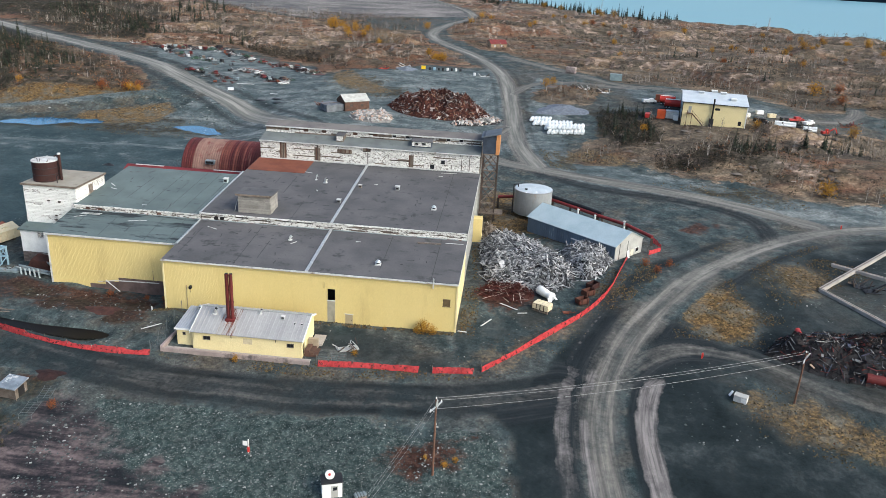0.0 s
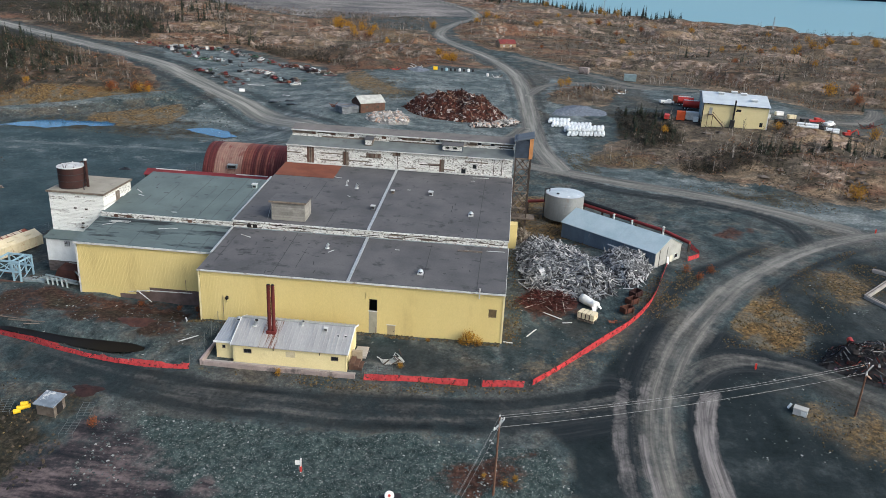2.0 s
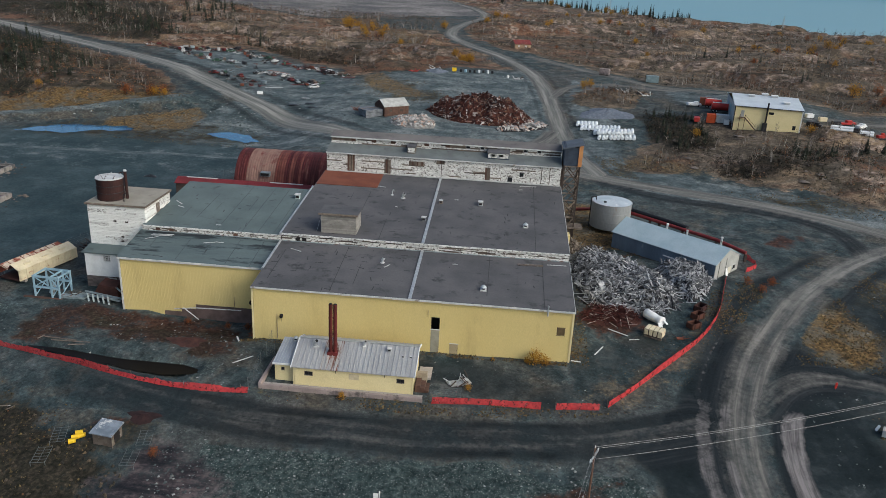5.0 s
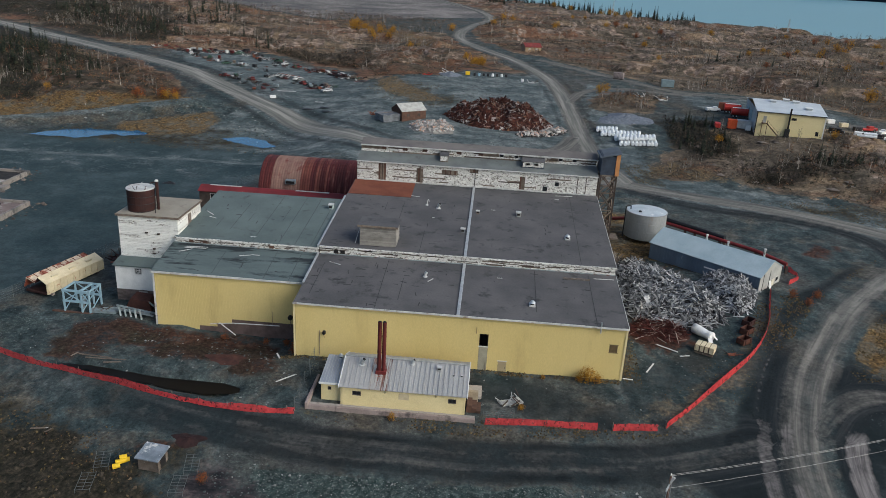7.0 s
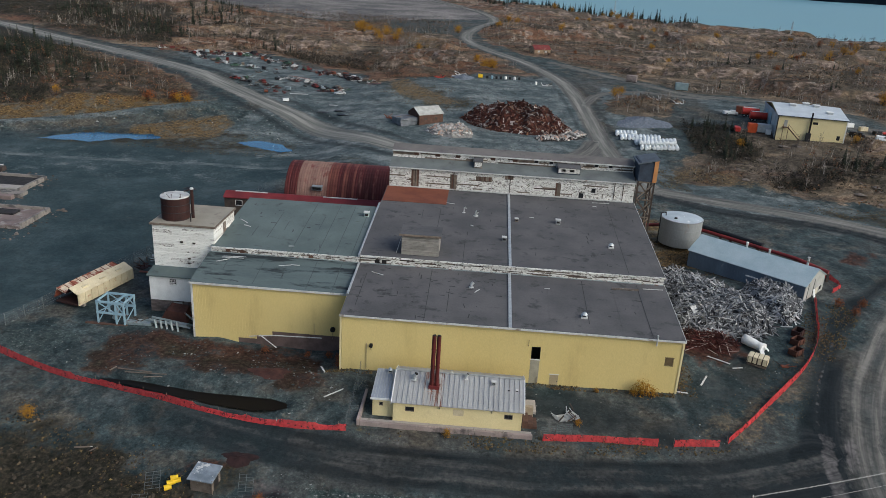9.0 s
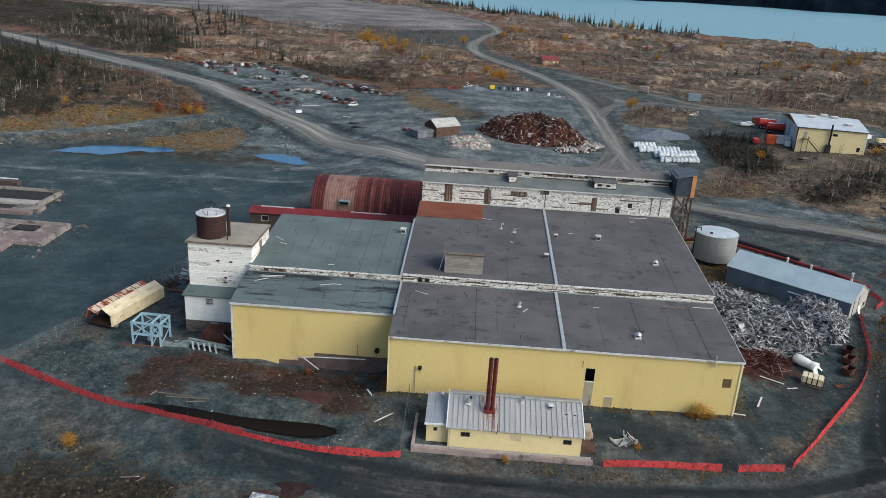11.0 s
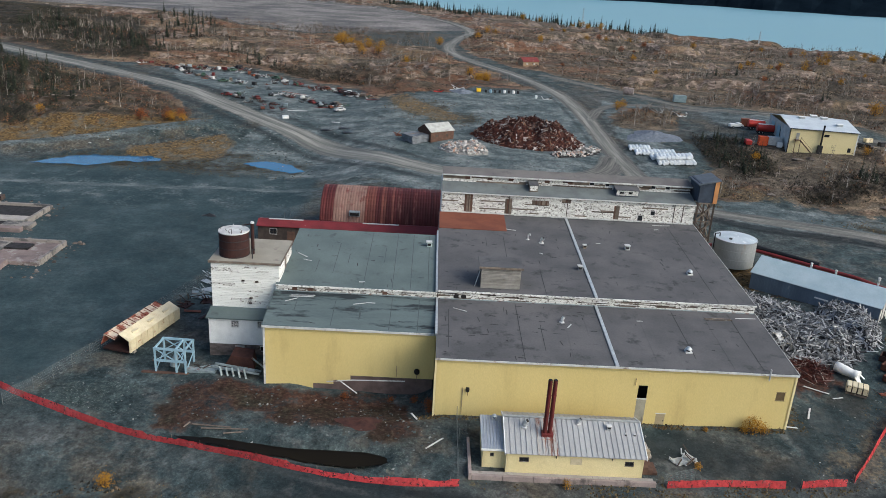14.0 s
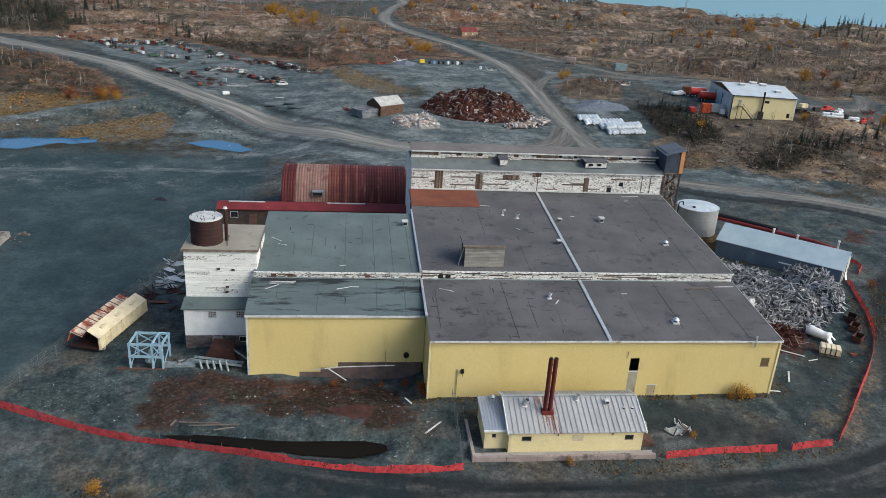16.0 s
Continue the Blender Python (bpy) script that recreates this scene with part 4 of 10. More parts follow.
def water_material(name, deep, rough, bump_scale, strength):
    m, nt, p = nodes_of(name)
    vec, _ = place_of(nt)
    p.inputs["Base Color"].default_value = (*deep, 1)
    p.inputs["Roughness"].default_value = rough
    p.inputs["Specular IOR Level"].default_value = {"dark_pond_water": 0.12, "puddle_water": 0.22}.get(name, 0.5)
    b = nnode(nt, "Bump", Strength=strength, Distance=0.3)
    nt.links.new(noise_at(nt, vec, bump_scale, 6, 0.6), b.inputs["Height"])
    nt.links.new(b.outputs[0], p.inputs["Normal"])
    return m


LAKE = water_material("lake_water", (0.15, 0.31, 0.36), 0.3, 0.05, 0.35)
PUDDLE = water_material("puddle_water", (0.02, 0.095, 0.19), 0.08, 0.3, 0.02)
POND = water_material("dark_pond_water", (0.007, 0.005, 0.003), 0.45, 0.4, 0.03)


def sheet(name, outline, z, material, label, ragged=0.0):
    bm = bmesh.new()
    if ragged:
        line, outline = smooth(outline + outline[:1], 1), []
        for (ax, ay), (bx, by) in zip(line, line[1:]):
            n = max(1, int(math.hypot(bx - ax, by - ay) / 0.5))
            for i in range(n):
                x, y = ax + (bx - ax) * i / n, ay + (by - ay) * i / n
                u, v = np.array([x]), np.array([y])
                outline.append((x + ragged * float(fbm(u / 2.2, v / 2.2, 81)[0] - 0.5) * 4, y + ragged * float(fbm(u / 2.2, v / 2.2, 87)[0] - 0.5) * 4))
    bm.faces.new([bm.verts.new((x, y, z)) for x, y in outline])
    bmesh.ops.triangulate(bm, faces=bm.faces[:])
    return tagged(link_mesh(name, bm, material), label, "water", kind="structure")


sheet("water", [(-4000, 500), (5000, 500), (5000, 4300), (-4000, 4300)], LAKE_Z, LAKE, "broad pale blue lake behind the heath")

# ---- the factory ----
def wpart(name, bm, material, parent, label=""):
    """A part built in world places."""
    ob = part(name, bm, material, parent, label)
    if parent.type == "EMPTY":
        ob.matrix_parent_inverse = parent.matrix_basis.inverted()
    return ob


def wshare(name, me, m, parent, label=""):
    ob = share(name, me, m, parent)
    if parent.type == "EMPTY":
        ob.matrix_parent_inverse = parent.matrix_basis.inverted()
    return tagged(ob, label)


def unit_mesh(name, material, bevel=0.0):
    bm = bmesh.new()
    box(bm, -0.5, -0.5, -0.5, 0.5, 0.5, 0.5)
    me = bpy.data.meshes.new(name)
    bm.to_mesh(me)
    bm.free()
    me.materials.append(material)
    return me


def span(x0, y0, z0, x1, y1, z1):
    return Matrix.Translation(((x0 + x1) / 2, (y0 + y1) / 2, (z0 + z1) / 2)) @ Matrix.Diagonal((x1 - x0, y1 - y0, z1 - z0, 1))


def ribbed(bm, a, b, bottom, top, holes=(), pitch=0.26, depth=0.014):
    """A ribbed sheet wall from a to b (x, y), outside on its right; bottom and top are functions of the metres along; holes are (s0, s1, z0, z1)."""
    a, b = Vector((*a, 0)), Vector((*b, 0))
    length = (b - a).length
    u = (b - a) / length
    n = Vector((u.y, -u.x, 0))
    cuts = {0.0, length}
    for s0, s1, _, _ in holes:
        cuts |= {s0, s1}
    k = int(length / pitch * 2)
    cuts |= {i * length / k for i in range(k)}
    cuts = sorted(cuts)

    def out(s):
        f = (s / pitch) % 1.0
        return depth * (1.0 if f < 0.5 else 0.0)
    for s0, s1 in zip(cuts, cuts[1:]):
        if s1 - s0 < 0.004:
            continue
        mid = (s0 + s1) / 2
        spans = [(None, None)]
        for h0, h1, z0, z1 in holes:
            if h0 - 0.001 <= mid <= h1 + 0.001:
                new_spans = []
                for lo, hi in spans:
                    new_spans += [(lo, z0), (z1, hi)]
                spans = new_spans
        for lo, hi in spans:
            p = [a + u * s0 + n * out(mid), a + u * s1 + n * out(mid), a + u * s1 - n * 0.2, a + u * s0 - n * 0.2]
            b0, t0 = bottom(mid) if lo is None else lo, None
            vs = [bm.verts.new((q.x, q.y, b0)) for q in p]
            for q, s in zip(p, (s0, s1, s1, s0)):
                vs.append(bm.verts.new((q.x, q.y, top(s) if hi is None else hi)))
            for f in ((3, 2, 1, 0), (4, 5, 6, 7), (0, 1, 5, 4), (1, 2, 6, 5), (2, 3, 7, 6), (3, 0, 4, 7)):
                bm.faces.new([vs[i] for i in f])
    bmesh.ops.remove_doubles(bm, verts=bm.verts[:], dist=0.002)


def slab(bm, x0, x1, y0, z0, y1, z1, thick=0.25):
    """A roof slab that rises from (y0, z0) to (y1, z1)."""
    return solid(bm, [(y0, z0), (y1, z1), (y1, z1 - thick), (y0, z0 - thick)], lambda y, z: (x0, y, z), lambda y, z: (x1, y, z))


def clad(parent, x0, x1, y, z0, z1, row, lo, hi, me, alt, seed, gaps=0.03, holes=(), worn=0.1, axis="x"):
    """Weatherboards, each an object of its own, in rows, with some of them bare or gone."""
    rnd = random.Random(seed)
    n = max(1, round((z1 - z0) / row))
    h = (z1 - z0) / n
    for i in range(n):
        s = x0
        while s < x1 - 0.05:
            e = min(x1, s + rnd.uniform(lo, hi))
            if x1 - e < lo * 0.4:
                e = x1
            za = z0 + i * h
            pieces = [(s, e)]
            for h0, h1, k0, k1 in holes:
                if za + h > k0 + 0.05 and za < k1 - 0.05:
                    cut = []
                    for p, q in pieces:
                        if h1 <= p or h0 >= q:
                            cut.append((p, q))
                        else:
                            cut += [(p, h0)] * (h0 - p > 0.1) + [(h1, q)] * (q - h1 > 0.1)
                    pieces = cut
            for p, q in pieces:
                if rnd.random() > gaps:
                    m = span(p + 0.012, y - 0.05 - rnd.uniform(0, 0.03), za, q - 0.012, y + 0.01, za + h * 0.87) if axis == "x" else span(y - 0.01, p + 0.012, za, y + 0.05 + rnd.uniform(0, 0.03), q - 0.012, za + h * 0.87)
                    wshare("board", alt if rnd.random() < worn else me, m, parent)
            s = e


def window(name, parent, x0, x1, y, z0, z1, panes=(3, 3), frame_mat=None, deep=0.25):
    """A window in a wall that faces -y: a recessed frame, bars and dark panes."""
    fm = frame_mat or TRIM
    bm = bmesh.new()
    t = 0.07
    for q in ((x0, z0, x1, z0 + t), (x0, z1 - t, x1, z1), (x0, z0 + t, x0 + t, z1 - t), (x1 - t, z0 + t, x1, z1 - t)):
        box(bm, q[0], y - 0.06, q[1], q[2], y + 0.08, q[3])
    w = wpart(name, bm, fm, parent)
    nx, nz = panes
    for i in range(nx):
        for j in range(nz):
            a, b = x0 + t + (x1 - x0 - 2 * t) * i / nx, x0 + t + (x1 - x0 - 2 * t) * (i + 1) / nx
            c, d = z0 + t + (z1 - z0 - 2 * t) * j / nz, z0 + t + (z1 - z0 - 2 * t) * (j + 1) / nz
            g = 0.03 if nx * nz > 1 else 0.0
            wpart("pane", one(box, a + g, y + 0.02, c + g, b - g, y + 0.05, d - g), GLASS, w)
    return w


BOARD_PEEL, BOARD_BARE = unit_mesh("board_peeling", PEEL), unit_mesh("board_bare", OLD_WOOD)
BOARD_WHITE = unit_mesh("board_white", WHITE_WALL)
X0, XM, X1, XL = -59.6, -33.9, -7.9, -85.6     # left end, seam, right end, far left end
YF, YS, YW = 118.6, 135.8, 170.2               # front wall, step, back wall


SEAM_ME, PATCH_ME, GREEN_SEAM_ME = unit_mesh("felt_seam", TAR), unit_mesh("tar_patch", BLACK_TAR), unit_mesh("green_felt_seam", mat("seam_felt", (0.075, 0.092, 0.09), (0.055, 0.068, 0.068), 0.5))


def felt_laps(parent, x0, x1, y0, z0, y1, z1, me, seed, gap=2.4, patches=24):
    """The laps between the strips of roofing felt, and small patches of tar."""
    rnd = random.Random(seed)
    up = math.atan2(z1 - z0, y1 - y0)

    def lay(name, mesh, x, y, l, w, thick, turn):
        z = z0 + (z1 - z0) * (y - y0) / (y1 - y0)
        wshare(name, mesh, Matrix.Translation((x, y, z)) @ Matrix.Rotation(up, 4, "X") @ Matrix.Rotation(turn, 4, "Z") @ Matrix.Diagonal((l, w, thick, 1)), parent)
    x = x0 + gap * rnd.uniform(0.4, 1.0)
    while x < x1 - 0.6:
        a, b = (y0 + 0.3, y1 - 0.3) if rnd.random() < 0.5 else sorted((rnd.uniform(y0 + 0.3, y1 - 0.3), rnd.uniform(y0 + 0.3, y1 - 0.3)))
        if b - a > 1.5:
            lay("felt_seam", mesh_of(me, rnd), x, (a + b) / 2, 0.10, b - a, 0.03, rnd.gauss(0, 0.004))
        x += gap * rnd.uniform(0.7, 1.4)
    for i in range(patches):
        l = rnd.uniform(0.3, 1.5)
        lay("tar_patch", PATCH_ME, rnd.uniform(x0 + 1, x1 - 1), rnd.uniform(y0 + 0.8, y1 - 0.8), l, rnd.uniform(0.08, 0.22), 0.024, rnd.choice((0.0, 0.0, 1.57)) + rnd.gauss(0, 0.12))


def mesh_of(me, rnd):
    return PATCH_ME if me is SEAM_ME and rnd.random() < 0.5 else me


def front_hall():
    h = thing("factory_hall", (X0, YF, -0.3), "large flat-roofed factory hall with yellow ribbed metal front", "building")
    s = lambda x: x - X0
    holes = [(s(-30.35), s(-28.95), 0.0, 6.25), (s(-27.2), s(-25.85), -0.6, 1.75), (s(-10.3), s(-9.0), 4.85, 6.2), (s(-55.1), s(-54.6), 3.9, 4.6)]
    bm = bmesh.new()
    ribbed(bm, (X0, YF), (X1, YF), lambda q: -1.2, lambda q: 9.0, holes)
    wpart("wall", bm, YELLOW, h, "yellow ribbed sheet-metal front wall")
    bm = bmesh.new()
    ribbed(bm, (X0, YS), (X0, YF), lambda q: -1.2, lambda q: 10.6 - 1.6 * q / (YS - YF), [])
    wpart("wall", bm, YELLOW, h)
    bm = bmesh.new()
    ribbed(bm, (X1, YF), (X1, YS), lambda q: -1.2, lambda q: 9.0 + 1.6 * q / (YS - YF), [])
    wpart("wall", bm, CREAM, h, "pale yellow side wall")
    # the front corners and the foot
    for x in (X0, X1):
        wpart("corner_trim", one(box, x - 0.14, YF - 0.1, -1.1, x + 0.14, YF + 0.14, 9.0), CREAM, h)
    # added black sheet that stands for the unlit interior behind the openings
    wpart("interior_lining", one(box, X0 + 0.3, YF + 2.5, -1.0, X1 - 0.3, YF + 2.6, 8.7), BLACK_PAINT, h)
    # roof in two bays, with the raised seam between them
    bm = bmesh.new()
    slab(bm, X0 - 0.1, XM - 0.25, YF - 0.35, 9.25, YS, 10.85)
    wpart("roof", bm, TAR, h, "dark grey tar roofing with worn black patches")
    bm = bmesh.new()
    slab(bm, XM + 0.25, X1 + 0.15, YF - 0.35, 9.25, YS, 10.85)
    wpart("roof", bm, TAR, h)
    bm = bmesh.new()
    slab(bm, XM - 0.25, XM + 0.25, YF - 0.35, 9.42, YS - 0.1, 11.0, 0.4)
    wpart("roof_seam", bm, PALE_STEEL, h, "pale flashing over the roof joint")
    felt_laps(h, X0, XM - 0.3, YF - 0.3, 9.26, YS - 0.3, 10.83, SEAM_ME, 51, 3.2, 46)
    felt_laps(h, XM + 0.3, X1, YF - 0.3, 9.26, YS - 0.3, 10.83, SEAM_ME, 52, 6.0, 12)
    bm = bmesh.new()
    slab(bm, X0 - 0.25, X0 + 0.08, YF + 6, 10.0, YS - 0.1, 11.0, 0.5)
    wpart("flashing", bm, PALE_STEEL, h)
    rnd = random.Random(3)
    s0 = X0 - 0.15
    me = unit_mesh("fascia", TRIM)
    while s0 < X1 + 0.1:
        e = min(X1 + 0.18, s0 + rnd.uniform(3.5, 6.5))
        wshare("fascia", me, span(s0, YF - 0.42 - rnd.uniform(0, 0.04), 8.98, e - 0.02, YF - 0.352, 9.27 + rnd.uniform(-0.04, 0.03)), h)
        s0 = e
    bm = bmesh.new()
    slab(bm, X1 + 0.152, X1 + 0.22, YF - 0.35, 9.3, YS, 10.9, 0.35)
    wpart("fascia", bm, TRIM, h)
    # tall opening with the sheeted doorway under it, the small door, the window, the wall hole
    o = wpart("opening_frame", one(box, -30.42, YF - 0.08, 4.0, -28.9, YF + 0.05, 4.15), TRIM, h)
    wpart("panel", one(box, -30.33, YF - 0.02, -0.7, -28.97, YF + 0.1, 4.0), mat("grey_door_sheet", (0.36, 0.34, 0.26), (0.28, 0.26, 0.2), 0.7, 0.7), h, "grey sheet over a tall doorway")
    wpart("door", one(box, -27.18, YF + 0.0, -0.6, -25.87, YF + 0.1, 1.73), mat("dull_door", (0.40, 0.33, 0.20), (0.32, 0.26, 0.16), 0.7, 0.7), h, "shut grey-brown door")
    wpart("door_frame", one(box, -27.3, YF - 0.09, 1.75, -25.75, YF + 0.04, 1.86), TRIM, h)
    wpart("door_handle", one(box, -26.1, YF - 0.05, 0.55, -26.0, YF - 0.004, 0.68), BLACK_PAINT, h)
    wpart("window_board", one(box, -10.26, YF + 0.02, 4.89, -9.04, YF + 0.1, 6.16), mat("brown_window_board", (0.16, 0.11, 0.055), (0.10, 0.07, 0.035), 1.0, 0.7), h, "brown boarded window")
    for q in ((-10.36, 4.79, -8.94, 4.88), (-10.36, 6.17, -8.94, 6.26)):
        wpart("window_trim", one(box, q[0], YF - 0.07, q[1], q[2], YF + 0.03, q[3]), mat("brown_window_frame", (0.25, 0.19, 0.1), None, 1.0), h)
    bm = bmesh.new()
    tube(bm, (-54.85, YF - 0.35, 4.2), (-54.85, YF + 0.1, 4.3), 0.26, 0.3, 10)
    tube(bm, (-54.85, YF - 0.3, 4.2), (-54.8, YF - 0.28, 3.4), 0.05, 0.03, 6)
    wpart("vent_pipe", bm, BLACK, h, "sooty pipe stub in the wall")
    for x, z0, z1 in ((-55.6, 0.2, 4.6), (-30.9, 6.3, 7.4), (-29.2, -0.4, 1.2)):
        wpart("conduit", one(box, x, YF - 0.12, z0, x + 0.06, YF - 0.055, z1), OLD_WOOD, h)
    bm = bmesh.new()
    tube(bm, (-12.0, YF - 0.42, 8.2), (-12.0, YF - 0.42, 10.0), 0.12, None, 8)
    wpart("downpipe", bm, PALE_STEEL, h, "short pale pipe at the eaves")
    return h


def left_hall():
    h = thing("left_hall", (XL, 126.2, -0.9), "lower yellow ribbed factory wing with a green-grey roof", "building")
    base = lambda q: -1.7 if q < 7.4 else (-0.3 if q < 10.6 else (0.4 if q < 13.2 else 1.3))
    bm = bmesh.new()
    ribbed(bm, (XL, 126.2), (X0 - 0.1, 126.2), base, lambda q: 9.0, [])
    wpart("wall", bm, YELLOW, h, "yellow ribbed sheet-metal wall, stepped at its foot")
    bm = bmesh.new()
    ribbed(bm, (XL, YS), (XL, 126.2), lambda q: -1.0, lambda q: 10.7 - 1.6 * q / (YS - 126.2), [])
    wpart("wall", bm, YELLOW, h)
    wpart("corner_trim", one(box, XL - 0.12, 126.08, -1.7, XL + 0.16, 126.34, 9.0), TRIM, h)
    wpart("foundation", one(box, XL + 0.1, 126.28, -3.2, X0 - 0.3, 126.8, 1.6), mat("brown_foundation", (0.17, 0.12, 0.105), (0.10, 0.072, 0.065), 0.5, 0.9, 0, 0.3, 5), h, "dark brown concrete foundation")
    bm = bmesh.new()
    slab(bm, XL - 0.25, X0 - 0.28, 125.85, 9.25, YS, 10.9)
    wpart("roof", bm, DAMP_TAR, h, "green-grey tar roofing with dark damp patches")
    felt_laps(h, XL, X0 - 0.4, 125.9, 9.26, YS - 0.3, 10.85, GREEN_SEAM_ME, 53, 5.0, 5)
    me = unit_mesh("fascia", TRIM)
    rnd = random.Random(5)
    s0 = XL - 0.25
    while s0 < X0 - 0.6:
        e = min(X0 - 0.3, s0 + rnd.uniform(3.0, 7.0))
        wshare("fascia", me, span(s0, 125.76, 8.95, e - 0.02, 125.846, 9.28 + rnd.uniform(-0.04, 0.04)), h)
        s0 = e
    bm = bmesh.new()
    tube(bm, (-62.3, 125.8, 2.6), (-62.3, 126.2, 2.6), 0.42, None, 12)
    tube(bm, (-62.3, 125.75, 2.6), (-62.3, 125.8, 2.6), 0.32, None, 12)
    wpart("wall_fan", bm, BLACK, h, "round black fan on the yellow wall")
    wpart("pipe", one(beam, (-62.3, 126.05, 2.2), (-62.3, 126.05, 0.8), 0.07), OLD_WOOD, h)
    wpart("pipe", one(beam, (-65.4, 126.05, 3.4), (-65.4, 126.05, 0.8), 0.06), OLD_WOOD, h)
    bm = bmesh.new()
    for p, q in (((-76, 125.4, 0.5), (-72, 125.0, 1.2)), ((-72, 125.0, 1.2), (-64, 125.3, 1.25)), ((-74, 124.6, 1.3), (-71.2, 124.2, -0.6))):
        tube(bm, p, q, 0.09, None, 6)
    wpart("hose", bm, TRIM, h)
    return h


def rear_hall():
    h = thing("rear_hall", (X0, YS, 0), "wide flat-roofed rear factory hall with peeling white step", "building")
    # step between the roofs: backing and boards
    wpart("backing", one(box, XL + 0.1, YS + 0.02, 9.5, X1, YS + 0.3, 11.7), DARK_WOOD, h)
    clad(h, X0 + 0.1, X1, YS, 10.75, 12.0, 0.16, 0.8, 3.6, BOARD_PEEL, BOARD_BARE, 11, 0.10, worn=0.16)
    clad(h, XL + 0.2, X0 - 0.1, YS, 10.8, 11.55, 0.15, 0.5, 1.8, BOARD_PEEL, BOARD_BARE, 12, 0.16, worn=0.25)
    me = unit_mesh("fascia", PEEL)
    rnd = random.Random(8)
    for a, b, z in ((X0, X1 + 0.15, 12.0), (XL, X0 - 0.02, 11.6)):
        s0 = a
        while s0 < b - 0.3:
            e = min(b, s0 + rnd.uniform(4, 8))
            wshare("fascia", me, span(s0, YS - 0.26, z, e - 0.03, YS - 0.02, z + 0.24 + rnd.uniform(-0.03, 0.03)), h)
            s0 = e
    for a, b in ((X0 + 0.4, X1), (XL + 0.3, X0 - 0.4)):
        wpart("flashing", one(box, a, YS - 0.3, 10.84, b, YS - 0.03, 10.93), AGED_BLUE, h)
    for x in (-57.0, -55.8, -83.0, -80.5, -68.5):
        wpart("vent", one(box, x, YS - 0.14, 11.0, x + 0.8, YS - 0.01, 11.6), BLACK if x > -60 else BROWN_WOOD, h)
    for a, b, m_ in ((X0 - 0.05, XM - 0.25, TAR), (XM + 0.25, X1 + 0.15, TAR)):
        bm = bmesh.new()
        slab(bm, a, b, YS - 0.02, 12.2, YW + 0.1, 14.9)
        wpart("roof", bm, m_, h, "dark grey tar roofing with worn black patches")
    bm = bmesh.new()
    slab(bm, XL - 0.1, X0 - 0.35, YS - 0.02, 11.82, 158.6, 13.75)
    wpart("roof", bm, GREEN_TAR, h, "green-grey tar roofing")
    bm = bmesh.new()
    slab(bm, XM - 0.25, XM + 0.25, YS - 0.02, 12.36, YW, 15.05, 0.4)
    wpart("roof_seam", bm, PALE_STEEL, h, "pale flashing over the roof joint")
    bm = bmesh.new()
    slab(bm, X0 - 0.35, X0 - 0.05, YS - 0.02, 12.3, 160.0, 14.25, 0.6)
    wpart("roof_seam", bm, PALE_STEEL, h)
    bm = bmesh.new()
    slab(bm, X0 + 0.1, -46.5, 161.6, 14.32, YW - 0.05, 15.0, 0.07)
    wpart("roof_sheet", bm, RUST_SHEET, h, "rust-brown sheet on the roof")
    felt_laps(h, X0 + 0.2, XM - 0.3, YS + 0.1, 12.21, 161.4, 14.21, SEAM_ME, 54, 3.0, 44)
    felt_laps(h, XM + 0.3, X1, YS + 0.1, 12.21, YW - 0.4, 14.86, SEAM_ME, 55, 3.4, 40)
    felt_laps(h, XL, X0 - 0.5, YS + 0.1, 11.83, 158.4, 13.73, GREEN_SEAM_ME, 56, 2.5, 16)
    # side and back walls
    bm = bmesh.new()
    ribbed(bm, (X1, YS), (X1, YW + 13), lambda q: 0.5, lambda q: 12.0 + 2.7 * min(1, q / (YW - YS)), [])
    wpart("wall", bm, GREY_WALL, h, "grey boarded side wall")
    wpart("wall", one(box, XL + 0.1, 158.2, -0.5, X0, 158.5, 13.4), DARK_WOOD, h)
    wpart("wall", one(box, XL, YS, -1, XL + 0.25, 158.4, 11.6), WHITE_WALL, h)
    for y0, z in ((121.0, 9.6), (150.0, 13.3)):
        wpart("fascia", one(box, X1 + 0.16, YS, 11.8, X1 + 0.24, YS + 0.4, 12.2), TRIM, h)
    bm = bmesh.new()
    slab(bm, X1 + 0.152, X1 + 0.22, YS, 12.22, YW, 14.92, 0.3)
    wpart("fascia", bm, TRIM, h)
    # small yellow porch on the right side
    wpart("porch", one(box, X1 + 0.02, 156.2, 2, X1 + 1.9, 158.6, 8.6, None, 0.03), YELLOW, h, "small yellow side porch")
    return h


